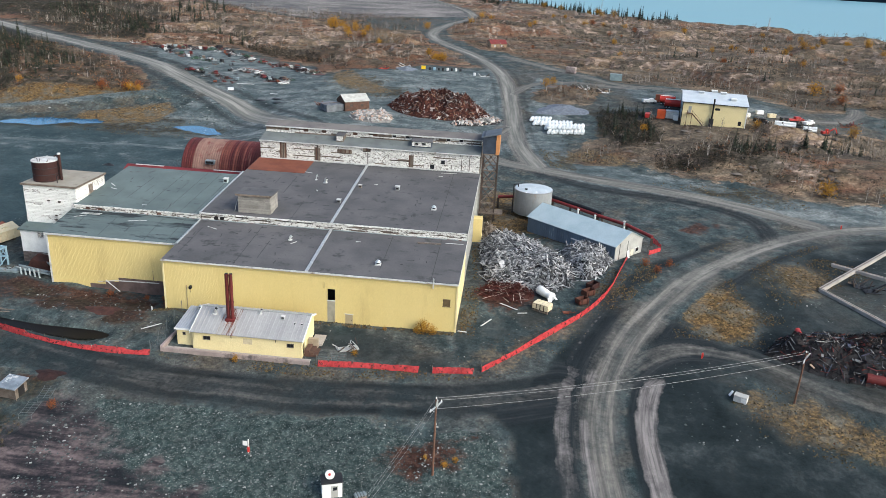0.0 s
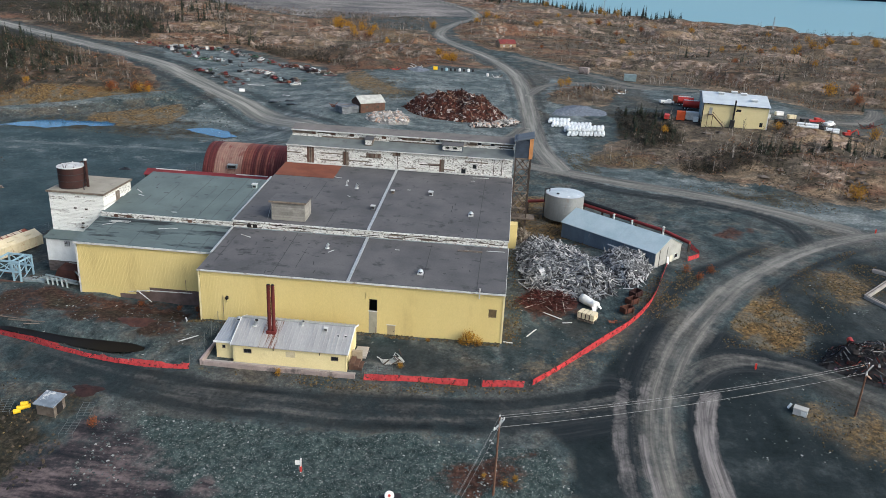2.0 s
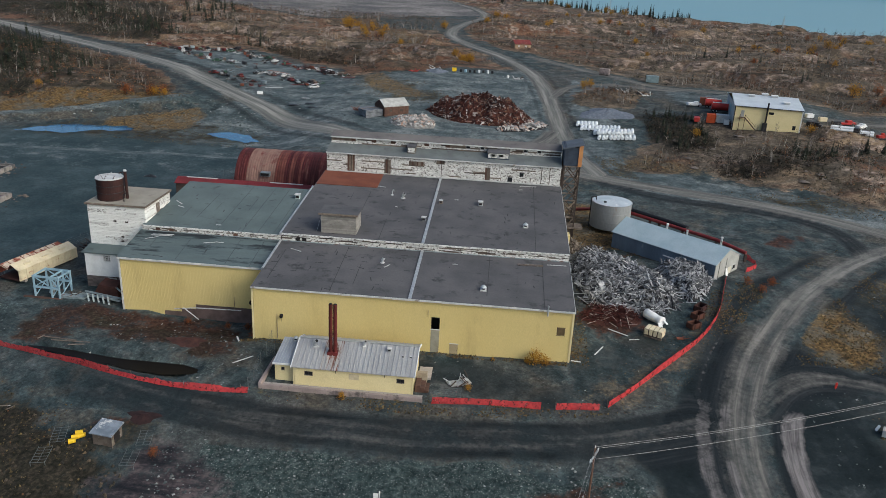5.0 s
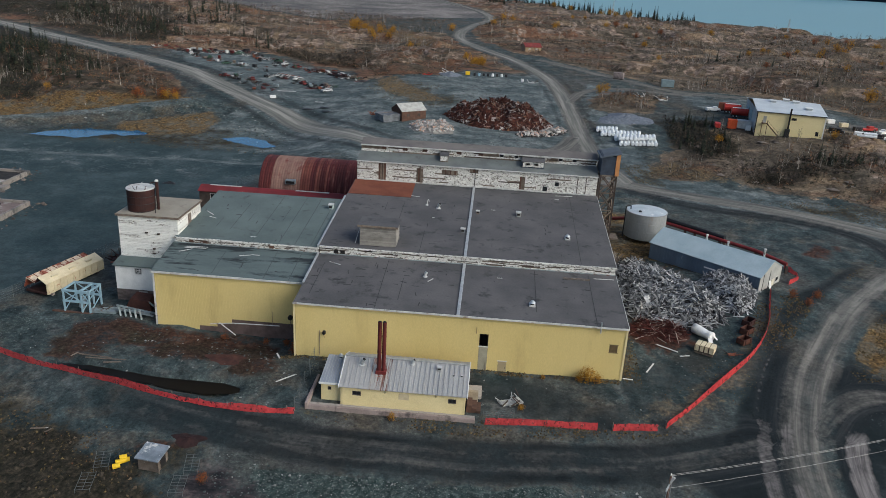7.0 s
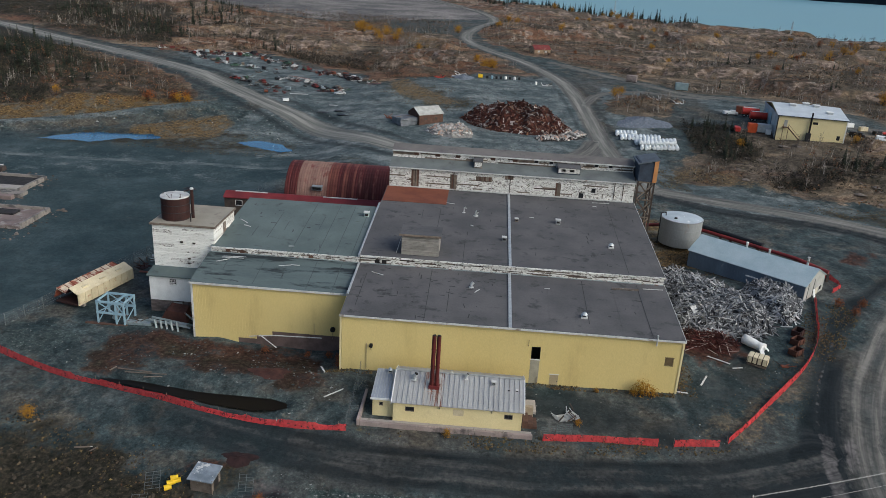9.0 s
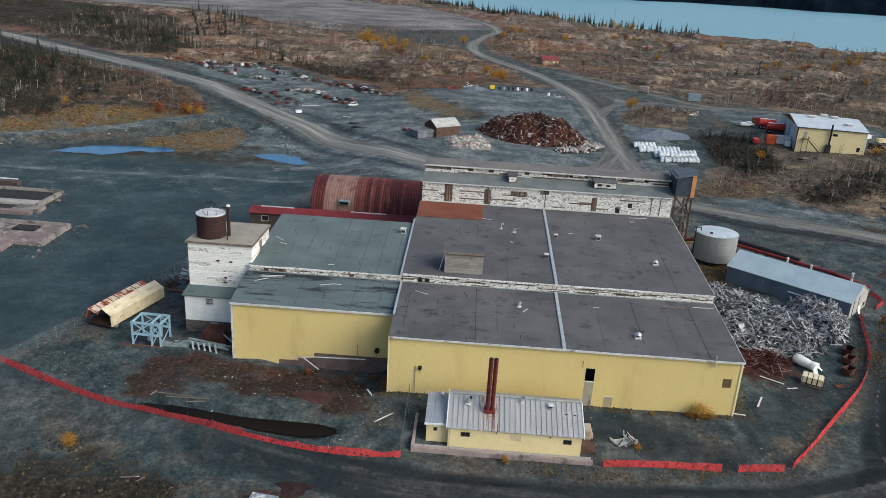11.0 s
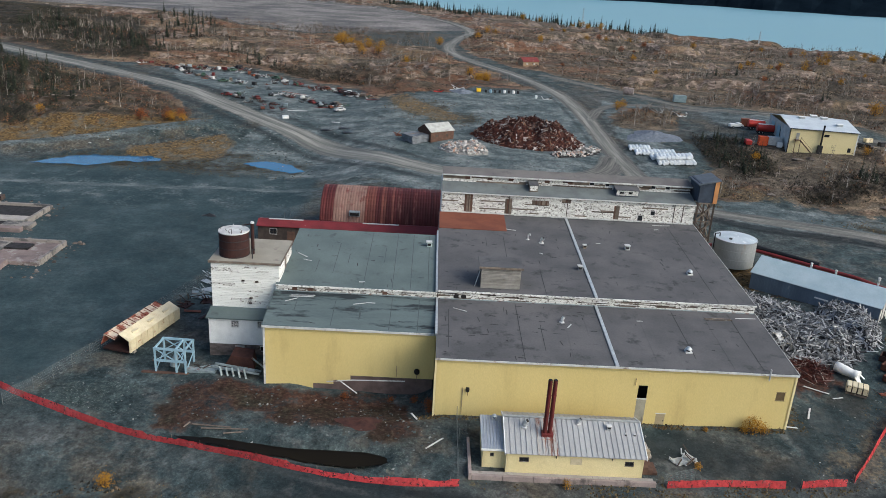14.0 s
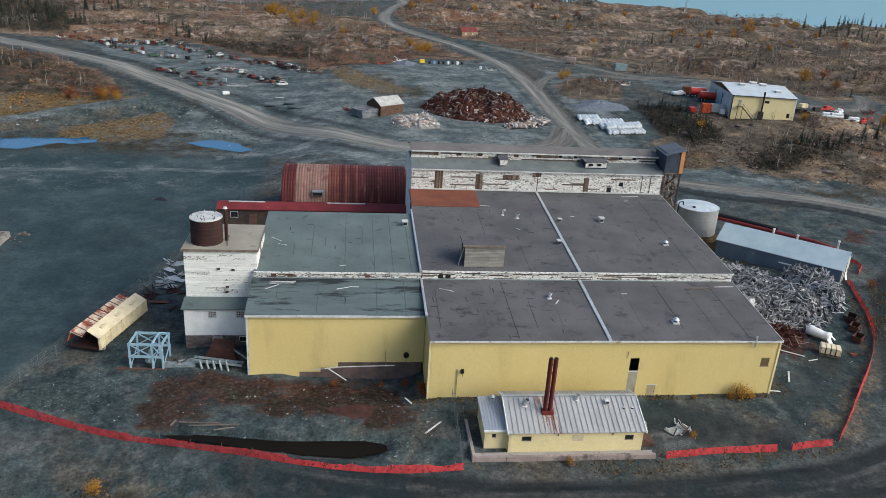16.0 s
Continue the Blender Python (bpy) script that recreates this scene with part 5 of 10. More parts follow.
def back_block():
    h = thing("upper_building", (X0, YW, 0), "long white weatherboarded upper building with peeling paint", "building")
    xa, xb = X0 + 0.4, X1 - 0.1
    wpart("wall", one(box, xa, YW + 0.02, 3.0, xb, YW + 0.3, 19.1), DARK_WOOD, h)
    wpart("wall", one(box, xa, YW + 0.3, 3.0, xa + 0.25, 184, 19.2), WHITE_WALL, h)
    wpart("wall", one(box, xb - 0.25, YW + 0.3, 3.0, xb, 184, 19.2), OLD_WOOD, h)
    wpart("wall", one(box, xa, 183.8, 3.0, xb, 184.1, 19.2), WHITE_WALL, h)
    holes = [(-54.6, -53.0, 15.2, 19.1), (-46.4, -45.0, 14.9, 18.3), (-24.3, -23.2, 15.0, 18.0), (-19.4, -18.3, 15.1, 16.3), (-16.9, -15.9, 16.4, 17.4), (-41.0, -37.6, 17.4, 18.3), (-35.0, -33.2, 18.2, 19.0)]
    clad(h, xa, xb, YW, 14.85, 19.1, 0.266, 2.0, 6.0, BOARD_PEEL, BOARD_BARE, 21, 0.025, holes, 0.05)
    me_b = unit_mesh("shutter_board", BROWN_WOOD)
    for (a, b, c, d), m_ in zip(holes, (1, 1, 1, 0, 0, 1, 1)):
        if m_:
            n = max(2, int((b - a) / 0.33))
            for i in range(n):
                wshare("plank", BOARD_BARE if (i + int(a)) % 3 else me_b, span(a + (b - a) * i / n + 0.01, YW - 0.07 - 0.02 * (i % 2), c, a + (b - a) * (i + 1) / n - 0.02, YW + 0.015, d), h)
        else:
            window("window", h, a, b, YW - 0.02, c, d, (1, 1), TRIM)
    for x in (-53.8, -45.7, -33.9, -12.2, -10.4):
        wpart("batten", one(box, x, YW - 0.12, 15.0, x + 0.14, YW - 0.06, 19.0), DARK_WOOD, h)
    wpart("sill_board", one(box, xa, YW - 0.22, 14.98, xb, YW - 0.06, 15.2), TRIM, h)
    bm = bmesh.new()
    slab(bm, xa - 0.1, xb + 0.1, YW - 0.4, 19.2, 174.5, 20.35)
    wpart("roof", bm, mat("grey_green_felt", (0.15, 0.165, 0.16), (0.11, 0.12, 0.12), 0.3, 0.9, dirt=(0.06, 0.06, 0.06), dirt_scale=0.4, dirt_from=0.6, dirt_to=0.75), h, "grey felt lower roof")
    wpart("fascia", one(box, xa - 0.1, YW - 0.48, 18.98, xb + 0.1, YW - 0.402, 19.22), TRIM, h)
    # clerestory
    wpart("wall", one(box, xa + 0.1, 174.42, 19.5, xb - 0.1, 174.7, 21.8), DARK_WOOD, h)
    wins = [(-54.1, 0), (-45.2, 0), (-37.7, 0), (-28.5, 1), (-25.3, 1), (-15.8, 1), (-12.8, 1), (-49.5, 0), (-33.0, 0)]
    hs = [(x - 0.5, x + 0.5, 20.85, 21.65) for x, _ in wins]
    clad(h, xa + 0.1, xb - 0.1, 174.4, 20.3, 21.75, 0.29, 3.0, 7.0, BOARD_PEEL, BOARD_BARE, 22, 0.05, hs, 0.35)
    for (a, b, c, d), (_, k) in zip(hs, wins):
        if k:
            window("window", h, a, b, 174.38, c, d, (1, 1), TRIM)
        else:
            wpart("shutter", one(box, a, 174.33, c, b, 174.41, d), BROWN_WOOD, h)
    bm = bmesh.new()
    solid(bm, [(173.95, 21.85), (177.4, 22.6), (184.4, 20.9), (184.4, 20.65), (177.4, 22.35), (173.95, 21.6)], lambda y, z: (xa, y, z), lambda y, z: (xb + 0.2, y, z))
    wpart("roof", bm, mat("brown_grey_felt", (0.17, 0.155, 0.145), (0.125, 0.115, 0.11), 0.25, 0.9, dirt=(0.07, 0.065, 0.065), dirt_scale=0.35, dirt_from=0.58, dirt_to=0.72), h, "brown-grey felt upper roof")
    wpart("fascia", one(box, xa, 173.88, 21.58, xb + 0.2, 173.946, 21.86), TRIM, h)
    # little dormers on the lower roof
    for x0, x1 in ((-24.0, -19.4), (-41.6, -39.9)):
        wpart("dormer", one(box, x0, 171.6, 19.5, x1, 174.3, 21.0, None, 0.04), DARK_BLUE if x0 > -30 else OLD_WOOD, h, "weathered little dormer")
        bm = bmesh.new()
        slab(bm, x0 - 0.15, x1 + 0.15, 171.4, 21.1, 174.4, 21.35, 0.12)
        wpart("dormer_roof", bm, TAR, h)
        wpart("dormer_face", one(box, x0 + 0.1, 171.52, 19.9, x1 - 0.1, 171.58, 20.9), PEEL, h)
        if x0 > -30:
            for a in (-23.3, -21.6):
                window("window", h, a, a + 1.0, 171.5, 20.15, 20.8, (1, 1), TRIM)
    return h


def head_frame():
    h = thing("headframe", (-5.8, 171.5, 3.6), "timber trestle tower with dark boarded head and orange plywood side", "tower")
    xa, xb, ya, yb = -7.6, -3.9, 170.4, 176.4
    wpart("head", one(box, xa, ya, 19.6, xb, yb, 23.6, None, 0.03), DARK_BLUE, h, "dark boarded head of the tower")
    bm = bmesh.new()
    solid(bm, [(xa - 0.4, 23.4), (xb + 0.3, 24.45), (xb + 0.3, 24.2), (xa - 0.4, 23.15)], lambda x, z: (x, ya - 0.3, z), lambda x, z: (x, yb + 0.3, z))
    wpart("roof", bm, mat("grey_blue_felt", (0.12, 0.14, 0.165), (0.09, 0.105, 0.125), 0.4), h)
    wpart("panel", one(box, xb, ya - 0.1, 19.5, xb + 0.12, yb + 0.1, 24.2), ORANGE_PLY, h, "orange plywood sheets on the side")
    me = unit_mesh("corner_board", ORANGE_PLY)
    wshare("corner_board", me, span(xb - 0.7, ya - 0.12, 19.5, xb + 0.12, ya - 0.01, 24.0), h)
    z0 = gz(-6, 173)
    for x in (xa + 0.2, xb - 0.2):
        for y in (ya + 0.2, (ya + yb) / 2, yb - 0.2):
            wpart("post", one(beam, (x, y, gz(x, y) - 0.3), (x, y, 19.7), 0.3), DARK_WOOD, h)
    levels = [z0 + 0.4, 8.0, 11.8, 15.6, 19.4]
    for a, b in zip(levels, levels[1:]):
        for p, q in (((xa + 0.2, ya + 0.2), (xb - 0.2, ya + 0.2)), ((xb - 0.2, ya + 0.2), (xb - 0.2, yb - 0.2)), ((xa + 0.2, yb - 0.2), (xb - 0.2, yb - 0.2))):
            wpart("brace", one(beam, (*p, a), (*q, b), 0.16, 0.22), OLD_WOOD, h)
            wpart("brace", one(beam, (*q, a), (*p, b), 0.16, 0.22), DARK_WOOD, h)
            wpart("girt", one(beam, (*p, b), (*q, b), 0.18, 0.24), OLD_WOOD, h)
    wpart("platform", one(box, xa - 0.1, ya - 0.4, z0 + 2.2, xb + 1.8, ya + 3, z0 + 2.5), OLD_WOOD, h)
    return h


def tower():
    h = thing("water_tower_building", (-90.7, 136.5, -0.5), "tall square white weatherboarded tower with lower stucco base", "building")
    xa, xb, ya, yb, zt = -96.1, -85.25, 136.5, 147.3, 15.0
    wpart("core", one(box, xa + 0.06, ya + 0.06, 5.5, xb - 0.06, yb, zt - 0.1), DARK_WOOD, h)
    clad(h, xa, xb, ya, 7.0, zt - 0.15, 0.29, 1.6, 4.5, BOARD_WHITE, BOARD_PEEL, 31, 0.0, (), 0.12)
    clad(h, ya, yb, xb, 9.5, zt - 0.15, 0.32, 4.0, 8.0, BOARD_WHITE, BOARD_PEEL, 32, 0.02, [(ya + 4.6, ya + 6.2, 12.2, 14.2)], 0.3, axis="y")
    wpart("plank", one(box, xb, ya + 4.6, 12.2, xb + 0.05, ya + 6.2, 14.2), OLD_WOOD, h)
    wpart("roof", one(box, xa - 0.3, ya - 0.3, zt - 0.15, xb + 0.3, yb + 0.3, zt + 0.12), mat("beige_roof_felt", (0.33, 0.30, 0.245), (0.26, 0.235, 0.19), 0.25, 0.9, dirt=(0.16, 0.13, 0.11), dirt_scale=0.4, dirt_from=0.6, dirt_to=0.75), h, "beige flat felt roof")
    me = unit_mesh("coping", OLD_WOOD)
    for q in ((xa - 0.34, ya - 0.36, xb + 0.34, ya - 0.3), (xb + 0.3, ya - 0.3, xb + 0.36, yb + 0.3)):
        wshare("coping", me, span(q[0], q[1], zt - 0.2, q[2], q[3], zt + 0.18), h)
    for x, z in ((-91.0, 11.9), (-88.8, 11.8), (-89.8, 8.9), (-89.9, 8.0)):
        wpart("bracket", one(box, x - 0.22, ya - 0.3, z - 0.12, x + 0.25, ya - 0.08, z + 0.12), DARK_WOOD, h)
    # base block
    yl = 133.5
    wpart("base_wall", one(box, xa + 0.1, yl, 1.9, -85.7, yl + 0.3, 6.5), WHITE, h, "white stucco base wall")
    wpart("base_wall", one(box, xa + 0.1, yl + 0.3, 1.9, xa + 0.4, ya, 6.7), WHITE, h)
    bm = bmesh.new()
    slab(bm, xa - 0.25, -85.4, yl - 0.35, 6.6, ya - 0.02, 7.15, 0.2)
    wpart("base_roof", bm, GREEN_TAR, h, "grey felt lean-to roof")
    for x in (-92.4, -88.2):
        window("window", h, x, x + 1.25, yl - 0.02, 4.95, 6.1, (4, 3), TRIM)
    rnd = random.Random(4)
    me = unit_mesh("stone", STONE)
    wpart("plinth", one(box, xa + 0.15, yl + 0.1, -1.5, -85.7, yl + 0.4, 1.9), DARK_WOOD, h)
    for i in range(9):
        s0 = xa + 0.1
        while s0 < -85.9:
            e = min(-85.7, s0 + rnd.uniform(0.5, 1.1))
            if not (-92.0 < (s0 + e) / 2 < -90.4 and i > 1) and not (-88 < (s0 + e) / 2 < -86.2 and i > 5):
                wshare("stone", me, span(s0 + 0.015, yl - 0.04 - rnd.uniform(0, 0.04), -1.5 + i * 0.377, e - 0.015, yl + 0.11, -1.5 + (i + 1) * 0.377 - 0.025), h)
            s0 = e
    wpart("door", one(box, -92.0, yl - 0.02, -0.7, -90.4, yl + 0.05, 1.7), GREY_WALL, h, "pale shut door in the stone base")
    window("window", h, -87.9, -86.4, yl, 0.8, 1.75, (3, 2), TRIM)
    return h


def cistern():
    h = thing("cistern", (-93.1, 139.9, 15.12), "dark rusty round cistern with a pale lid on the tower", "tank")
    bm = bmesh.new()
    tube(bm, (0, 0, 0), (0, 0, 4.0), 2.42, None, 36)
    part("body", bm, DARK_RUST, h)
    bm = bmesh.new()
    tube(bm, (0, 0, 3.98), (0, 0, 4.12), 2.5, 2.46, 36)
    part("lid", bm, TRIM, h, "pale peeling lid")
    for z in (0.05, 1.4, 2.7):
        bm = bmesh.new()
        tube(bm, (0, 0, z), (0, 0, z + 0.1), 2.45, None, 36)
        part("hoop", bm, BLACK_PAINT, h)
    rnd = random.Random(2)
    for i in range(14):
        a, r = rnd.uniform(0, 6.28), rnd.uniform(1.0, 2.3)
        p = Vector((r * math.cos(a), r * math.sin(a), 4.13))
        part("debris", one(beam, p, p + Vector((rnd.uniform(-0.9, 0.9), rnd.uniform(-0.9, 0.9), rnd.uniform(0.02, 0.45))), 0.09, 0.07), DARK_WOOD if i % 3 else TRIM, h)
    bm = bmesh.new()
    tube(bm, (2.9, 0.4, 0), (2.9, 0.4, 5.3), 0.28, None, 10)
    tube(bm, (2.9, 0.4, 5.2), (1.5, 0.9, 4.7), 0.09, None, 8)
    part("pipe", bm, DARK_RUST, h)
    bm = bmesh.new()
    tube(bm, (2.9, 0.4, 5.28), (2.9, 0.4, 5.55), 0.36, 0.24, 10)
    part("cap", bm, TRIM, h, "pale pipe cap")
    bm = bmesh.new()
    tube(bm, (3.3, -1.8, 0), (3.3, -1.8, 1.5), 0.09, None, 8)
    tube(bm, (3.3, -1.8, 1.45), (3.75, -1.8, 1.6), 0.09, None, 8)
    part("vent_pipe", bm, BLACK_PAINT, h)
    return h


def roof_hut():
    h = thing("roof_hut", (-52.8, 137.4, 12.3), "small grey weatherboarded hut on the tar roof", "shed")
    xa, xb, ya, yb = -52.7, -46.3, 137.4, 141.8
    wpart("core", one(box, xa + 0.08, ya + 0.08, 12.1, xb - 0.08, yb, 15.9), DARK_WOOD, h)
    me = unit_mesh("hut_board", mat("grey_boards", (0.33, 0.31, 0.28), (0.25, 0.235, 0.21), 1.0, 0.9, 0, 0.3, 12, vary=0.2))
    clad(h, xa, xb, ya, 12.35, 15.9, 0.24, 6.4, 7.0, me, me, 41, 0.0)
    clad(h, ya, yb, xb, 12.4, 15.9, 0.24, 4.4, 5.0, me, me, 42, 0.0, axis="y")
    wpart("roof", one(box, xa - 0.35, ya - 0.35, 15.9, xb + 0.35, yb + 0.3, 16.15), TAR, h)
    wpart("fascia", one(box, xa - 0.4, ya - 0.42, 15.82, xb + 0.4, ya - 0.36, 16.17), OLD_WOOD, h)
    wpart("leaning_board", one(beam, (xa - 0.9, ya + 0.5, 12.4), (xa - 0.15, ya + 0.6, 15.2), 0.25, 0.05), PALE_STEEL, h)
    return h


def annex():
    h = thing("boiler_house", (-40.7, 107.3, -0.9), "low cream ribbed boiler house with pale steel gable roof", "building")
    xa, xb, ya, yb, yr = -49.9, -31.7, 107.3, 114.8, 112.5
    ze, zr, zb = 1.85, 3.9, 3.05
    s = lambda x: x - xa
    holes = [(s(-48.2), s(-46.9), 0.35, 1.1), (s(-41.4), s(-39.9), 0.3, 1.25), (s(-34.2), s(-33.0), 0.35, 1.1)]
    bm = bmesh.new()
    ribbed(bm, (xa, ya), (xb, ya), lambda q: -1.6, lambda q: ze, holes, 0.3, 0.012)
    wpart("wall", bm, CREAM, h, "cream ribbed front wall")
    top = lambda q: ze + (zr - ze) * min(1, q / (yr - ya)) - max(0, q - (yr - ya)) * (zr - zb) / (yb - yr)
    bm = bmesh.new()
    ribbed(bm, (xb, ya), (xb, yb), lambda q: -1.6, top, [(0.6, 1.7, -1.2, 0.9)], 0.3, 0.012)
    wpart("wall", bm, CREAM, h)
    bm = bmesh.new()
    ribbed(bm, (xa, yb), (xa, ya), lambda q: -1.6, lambda q: top(yb - ya - q), [], 0.3, 0.012)
    wpart("wall", bm, CREAM, h)
    wpart("wall", one(box, xa, yb - 0.2, -1.5, xb, yb, zb - 0.15), CREAM, h)
    window("window", h, -48.2, -46.9, ya + 0.05, 0.35, 1.1, (2, 1), OLD_WOOD)
    window("window", h, -34.2, -33.0, ya + 0.05, 0.35, 1.1, (2, 1), OLD_WOOD)
    wpart("shutter", one(box, -41.4, ya - 0.04, 0.3, -39.9, ya + 0.06, 1.25), mat("faded_panel", (0.62, 0.53, 0.36), (0.5, 0.42, 0.28), 1.0), h, "faded boarded window")
    for x in (-43.4, -36.0):
        wpart("lamp_bracket", one(box, x, ya - 0.2, 1.2, x + 0.08, ya - 0.05, 1.75), BLACK_PAINT, h)
    # roof sheets with standing ribs, front slope and back slope
    n = 26
    me_f, me_b = bpy.data.meshes.new("roof_panel_front"), bpy.data.meshes.new("roof_panel_back")
    w = (xb - xa + 0.5) / n
    for me, (p0, q0, p1, q1) in ((me_f, (ya - 0.4, ze - 0.1, yr, zr)), (me_b, (yr, zr, yb + 0.35, zb - 0.1))):
        bm = bmesh.new()
        solid(bm, [(p0, q0), (p1, q1), (p1, q1 + 0.08), (p0, q0 + 0.08)], lambda y, z: (0.0, y, z), lambda y, z: (w - 0.012, y, z))
        solid(bm, [(p0, q0 + 0.08), (p1, q1 + 0.08), (p1, q1 + 0.17), (p0, q0 + 0.17)], lambda y, z: (0.0, y, z), lambda y, z: (0.1, y, z))
        bm.to_mesh(me)
        bm.free()
        me.materials.append(STEEL_ROOF)
        stained = me.copy()
        stained.materials[0] = STREAKED_ROOF
        for i in range(n):
            below_flue = me is me_f and -45.9 < xa - 0.25 + i * w < -43.5
            wshare("roof_panel", stained if below_flue else me, Matrix.Translation((xa - 0.25 + i * w, 0, 0)), h, "rust-streaked roof sheet" if below_flue else "")
    wpart("ridge_cap", one(box, xa - 0.3, yr - 0.2, zr + 0.1, xb + 0.3, yr + 0.2, zr + 0.2), PALE_STEEL, h)
    for x in (xa - 0.32, xb + 0.22):
        bm = bmesh.new()
        for p, q in (((ya - 0.42, ze - 0.12), (yr, zr)), ((yr, zr), (yb + 0.36, zb - 0.12))):
            solid(bm, [(p[0], p[1] - 0.12), (q[0], q[1] - 0.12), (q[0], q[1] + 0.2), (p[0], p[1] + 0.2)], lambda y, z: (x, y, z), lambda y, z: (x + 0.12, y, z))
        wpart("verge", bm, WHITE, h, "white gable edge trim")
    # lean-to at the left end
    la, lb = -52.95, xa - 0.02
    bm = bmesh.new()
    ribbed(bm, (la, 108.2), (lb, 108.2), lambda q: -1.6, lambda q: 1.62, [(0.95, 1.5, 0.35, 0.95)], 0.3, 0.012)
    wpart("wall", bm, CREAM, h)
    bm = bmesh.new()
    ribbed(bm, (la, 114.3), (la, 108.2), lambda q: -1.6, lambda q: 2.5 - 0.88 * q / 6.1, [], 0.3, 0.012)
    wpart("wall", bm, CREAM, h)
    wpart("wall", one(box, la, 114.1, -1.5, lb, 114.3, 2.45), CREAM, h)
    window("window", h, la + 0.95, la + 1.5, 108.25, 0.35, 0.95, (1, 1), OLD_WOOD)
    bm = bmesh.new()
    slab(bm, la - 0.25, lb - 0.1, 107.85, 1.72, 114.6, 2.68, 0.12)
    wpart("roof", bm, mat("cool_steel_roof", (0.44, 0.47, 0.52), (0.36, 0.39, 0.44), 0.4, 0.5, 0.3), h, "cool grey lean-to roof")
    for i in range(8):
        bm = bmesh.new()
        x = la - 0.2 + i * 0.41
        solid(bm, [(107.85, 1.724), (114.6, 2.684), (114.6, 2.75), (107.85, 1.79)], lambda y, z: (x, y, z), lambda y, z: (x + 0.07, y, z))
        wpart("roof_rib", bm, PALE_STEEL, h)
    wpart("fascia", one(box, la - 0.28, 107.75, 1.5, lb - 0.1, 107.846, 1.8), WHITE, h)
    # concrete apron walls round the foot
    for i in range(6):
        x = -54.4 + i * 4.05
        wpart("apron_wall", one(box, x + 0.02, 105.75, -2.6, x + 4.03, 106.2, -0.95, None, 0.04), PINK_CONC, h, "low concrete wall" if i == 0 else "")
    wpart("apron_wall", one(box, -54.85, 105.75, -2.6, -54.42, 114.4, -0.6, None, 0.04), PINK_CONC, h)
    wpart("apron", one(box, -54.4, 106.2, -2.6, -30.2, 107.3, -1.35), CONCRETE, h)
    # stoop at the right end
    for i, (x, z) in enumerate(((-31.5, -0.2), (-30.8, -0.55), (-30.2, -0.9))):
        wpart("step", one(box, x, 108.0, -2.2, x + 0.8, 110.4, z, None, 0.03), BROWN_WOOD, h, "brown wooden steps" if i == 0 else "")
    wpart("porch_wall", one(box, -31.55, 110.6, -1.6, -29.9, 111.2, 0.6, None, 0.03), mat("dull_porch", (0.36, 0.30, 0.22), None, 1.0), h)
    wpart("path", one(box, -31.4, 111.3, -1.6, -29.4, 118.3, -0.55), CONCRETE, h, "concrete path to the hall")
    # flues
    for x in (-44.74, -44.06):
        bm = bmesh.new()
        tube(bm, (x, 110.0, 2.6), (x, 110.0, 11.2), 0.30, None, 16)
        flue = wpart("flue", bm, RED_STEEL, h, "tall oxide-red steel flue")
        for z in (6.2, 8.9):
            bm = bmesh.new()
            tube(bm, (x, 110.0, z), (x, 110.0, z + 0.12), 0.335, None, 16)
            wpart("band", bm, RED_STEEL, flue)
        bm = bmesh.new()
        tube(bm, (x, 110.0, 11.19), (x, 110.0, 11.26), 0.25, None, 16)
        wpart("mouth", bm, BLACK, flue)
    wpart("flue_base", one(box, -45.2, 109.5, 2.3, -43.6, 110.5, 3.35, None, 0.04), RED_STEEL, h, "red flue base on the roof")
    wpart("flue_flashing", one(box, -45.3, 109.15, 2.45, -43.5, 109.49, 2.72), RUSTY_CREAM, h)
    return h


def gooseneck(x, y, z, s=1.0, rz=0.0):
    h = thing("roof_vent", (x, y, z), "bent galvanised vent pipe on the roof", "vent", rz, "roof vents")
    bm = bmesh.new()
    tube(bm, (0, 0, 0), (0, 0, 0.55 * s), 0.26 * s, None, 14)
    part("pipe", bm, PALE_STEEL, h)
    bm = bmesh.new()
    tube(bm, (0, 0, 0.5 * s), (0.3 * s, -0.2 * s, 1.0 * s), 0.3 * s, None, 14)
    hood = part("hood", bm, PALE_STEEL, h)
    # black disc painted for the shade inside the hood
    bm = bmesh.new()
    tube(bm, (0.3 * s, -0.2 * s, 1.0 * s), (0.31 * s, -0.207 * s, 1.017 * s), 0.24 * s, None, 14)
    part("mouth", bm, BLACK, hood)
    bm = bmesh.new()
    tube(bm, (0, 0, -0.02), (0, 0, 0.08), 0.5 * s, 0.45 * s, 14)
    part("flashing", bm, TRIM, h)
    return h


def mushroom(x, y, z, s=1.0):
    h = thing("roof_vent", (x, y, z), "round capped roof ventilator of pale steel", "vent", 0, "roof vents")
    bm = bmesh.new()
    tube(bm, (0, 0, -0.05), (0, 0, 0.5 * s), 0.3 * s, None, 14)
    part("pipe", bm, BLACK_PAINT, h)
    bm = bmesh.new()
    tube(bm, (0, 0, 0.5 * s), (0, 0, 0.85 * s), 0.52 * s, 0.22 * s, 14)
    part("cap", bm, PALE_STEEL, h)
    bm = bmesh.new()
    box(bm, -0.5 * s, -0.5 * s, -0.05, 0.5 * s, 0.5 * s, 0.16 * s)
    part("kerb", bm, TRIM, h)
    return h


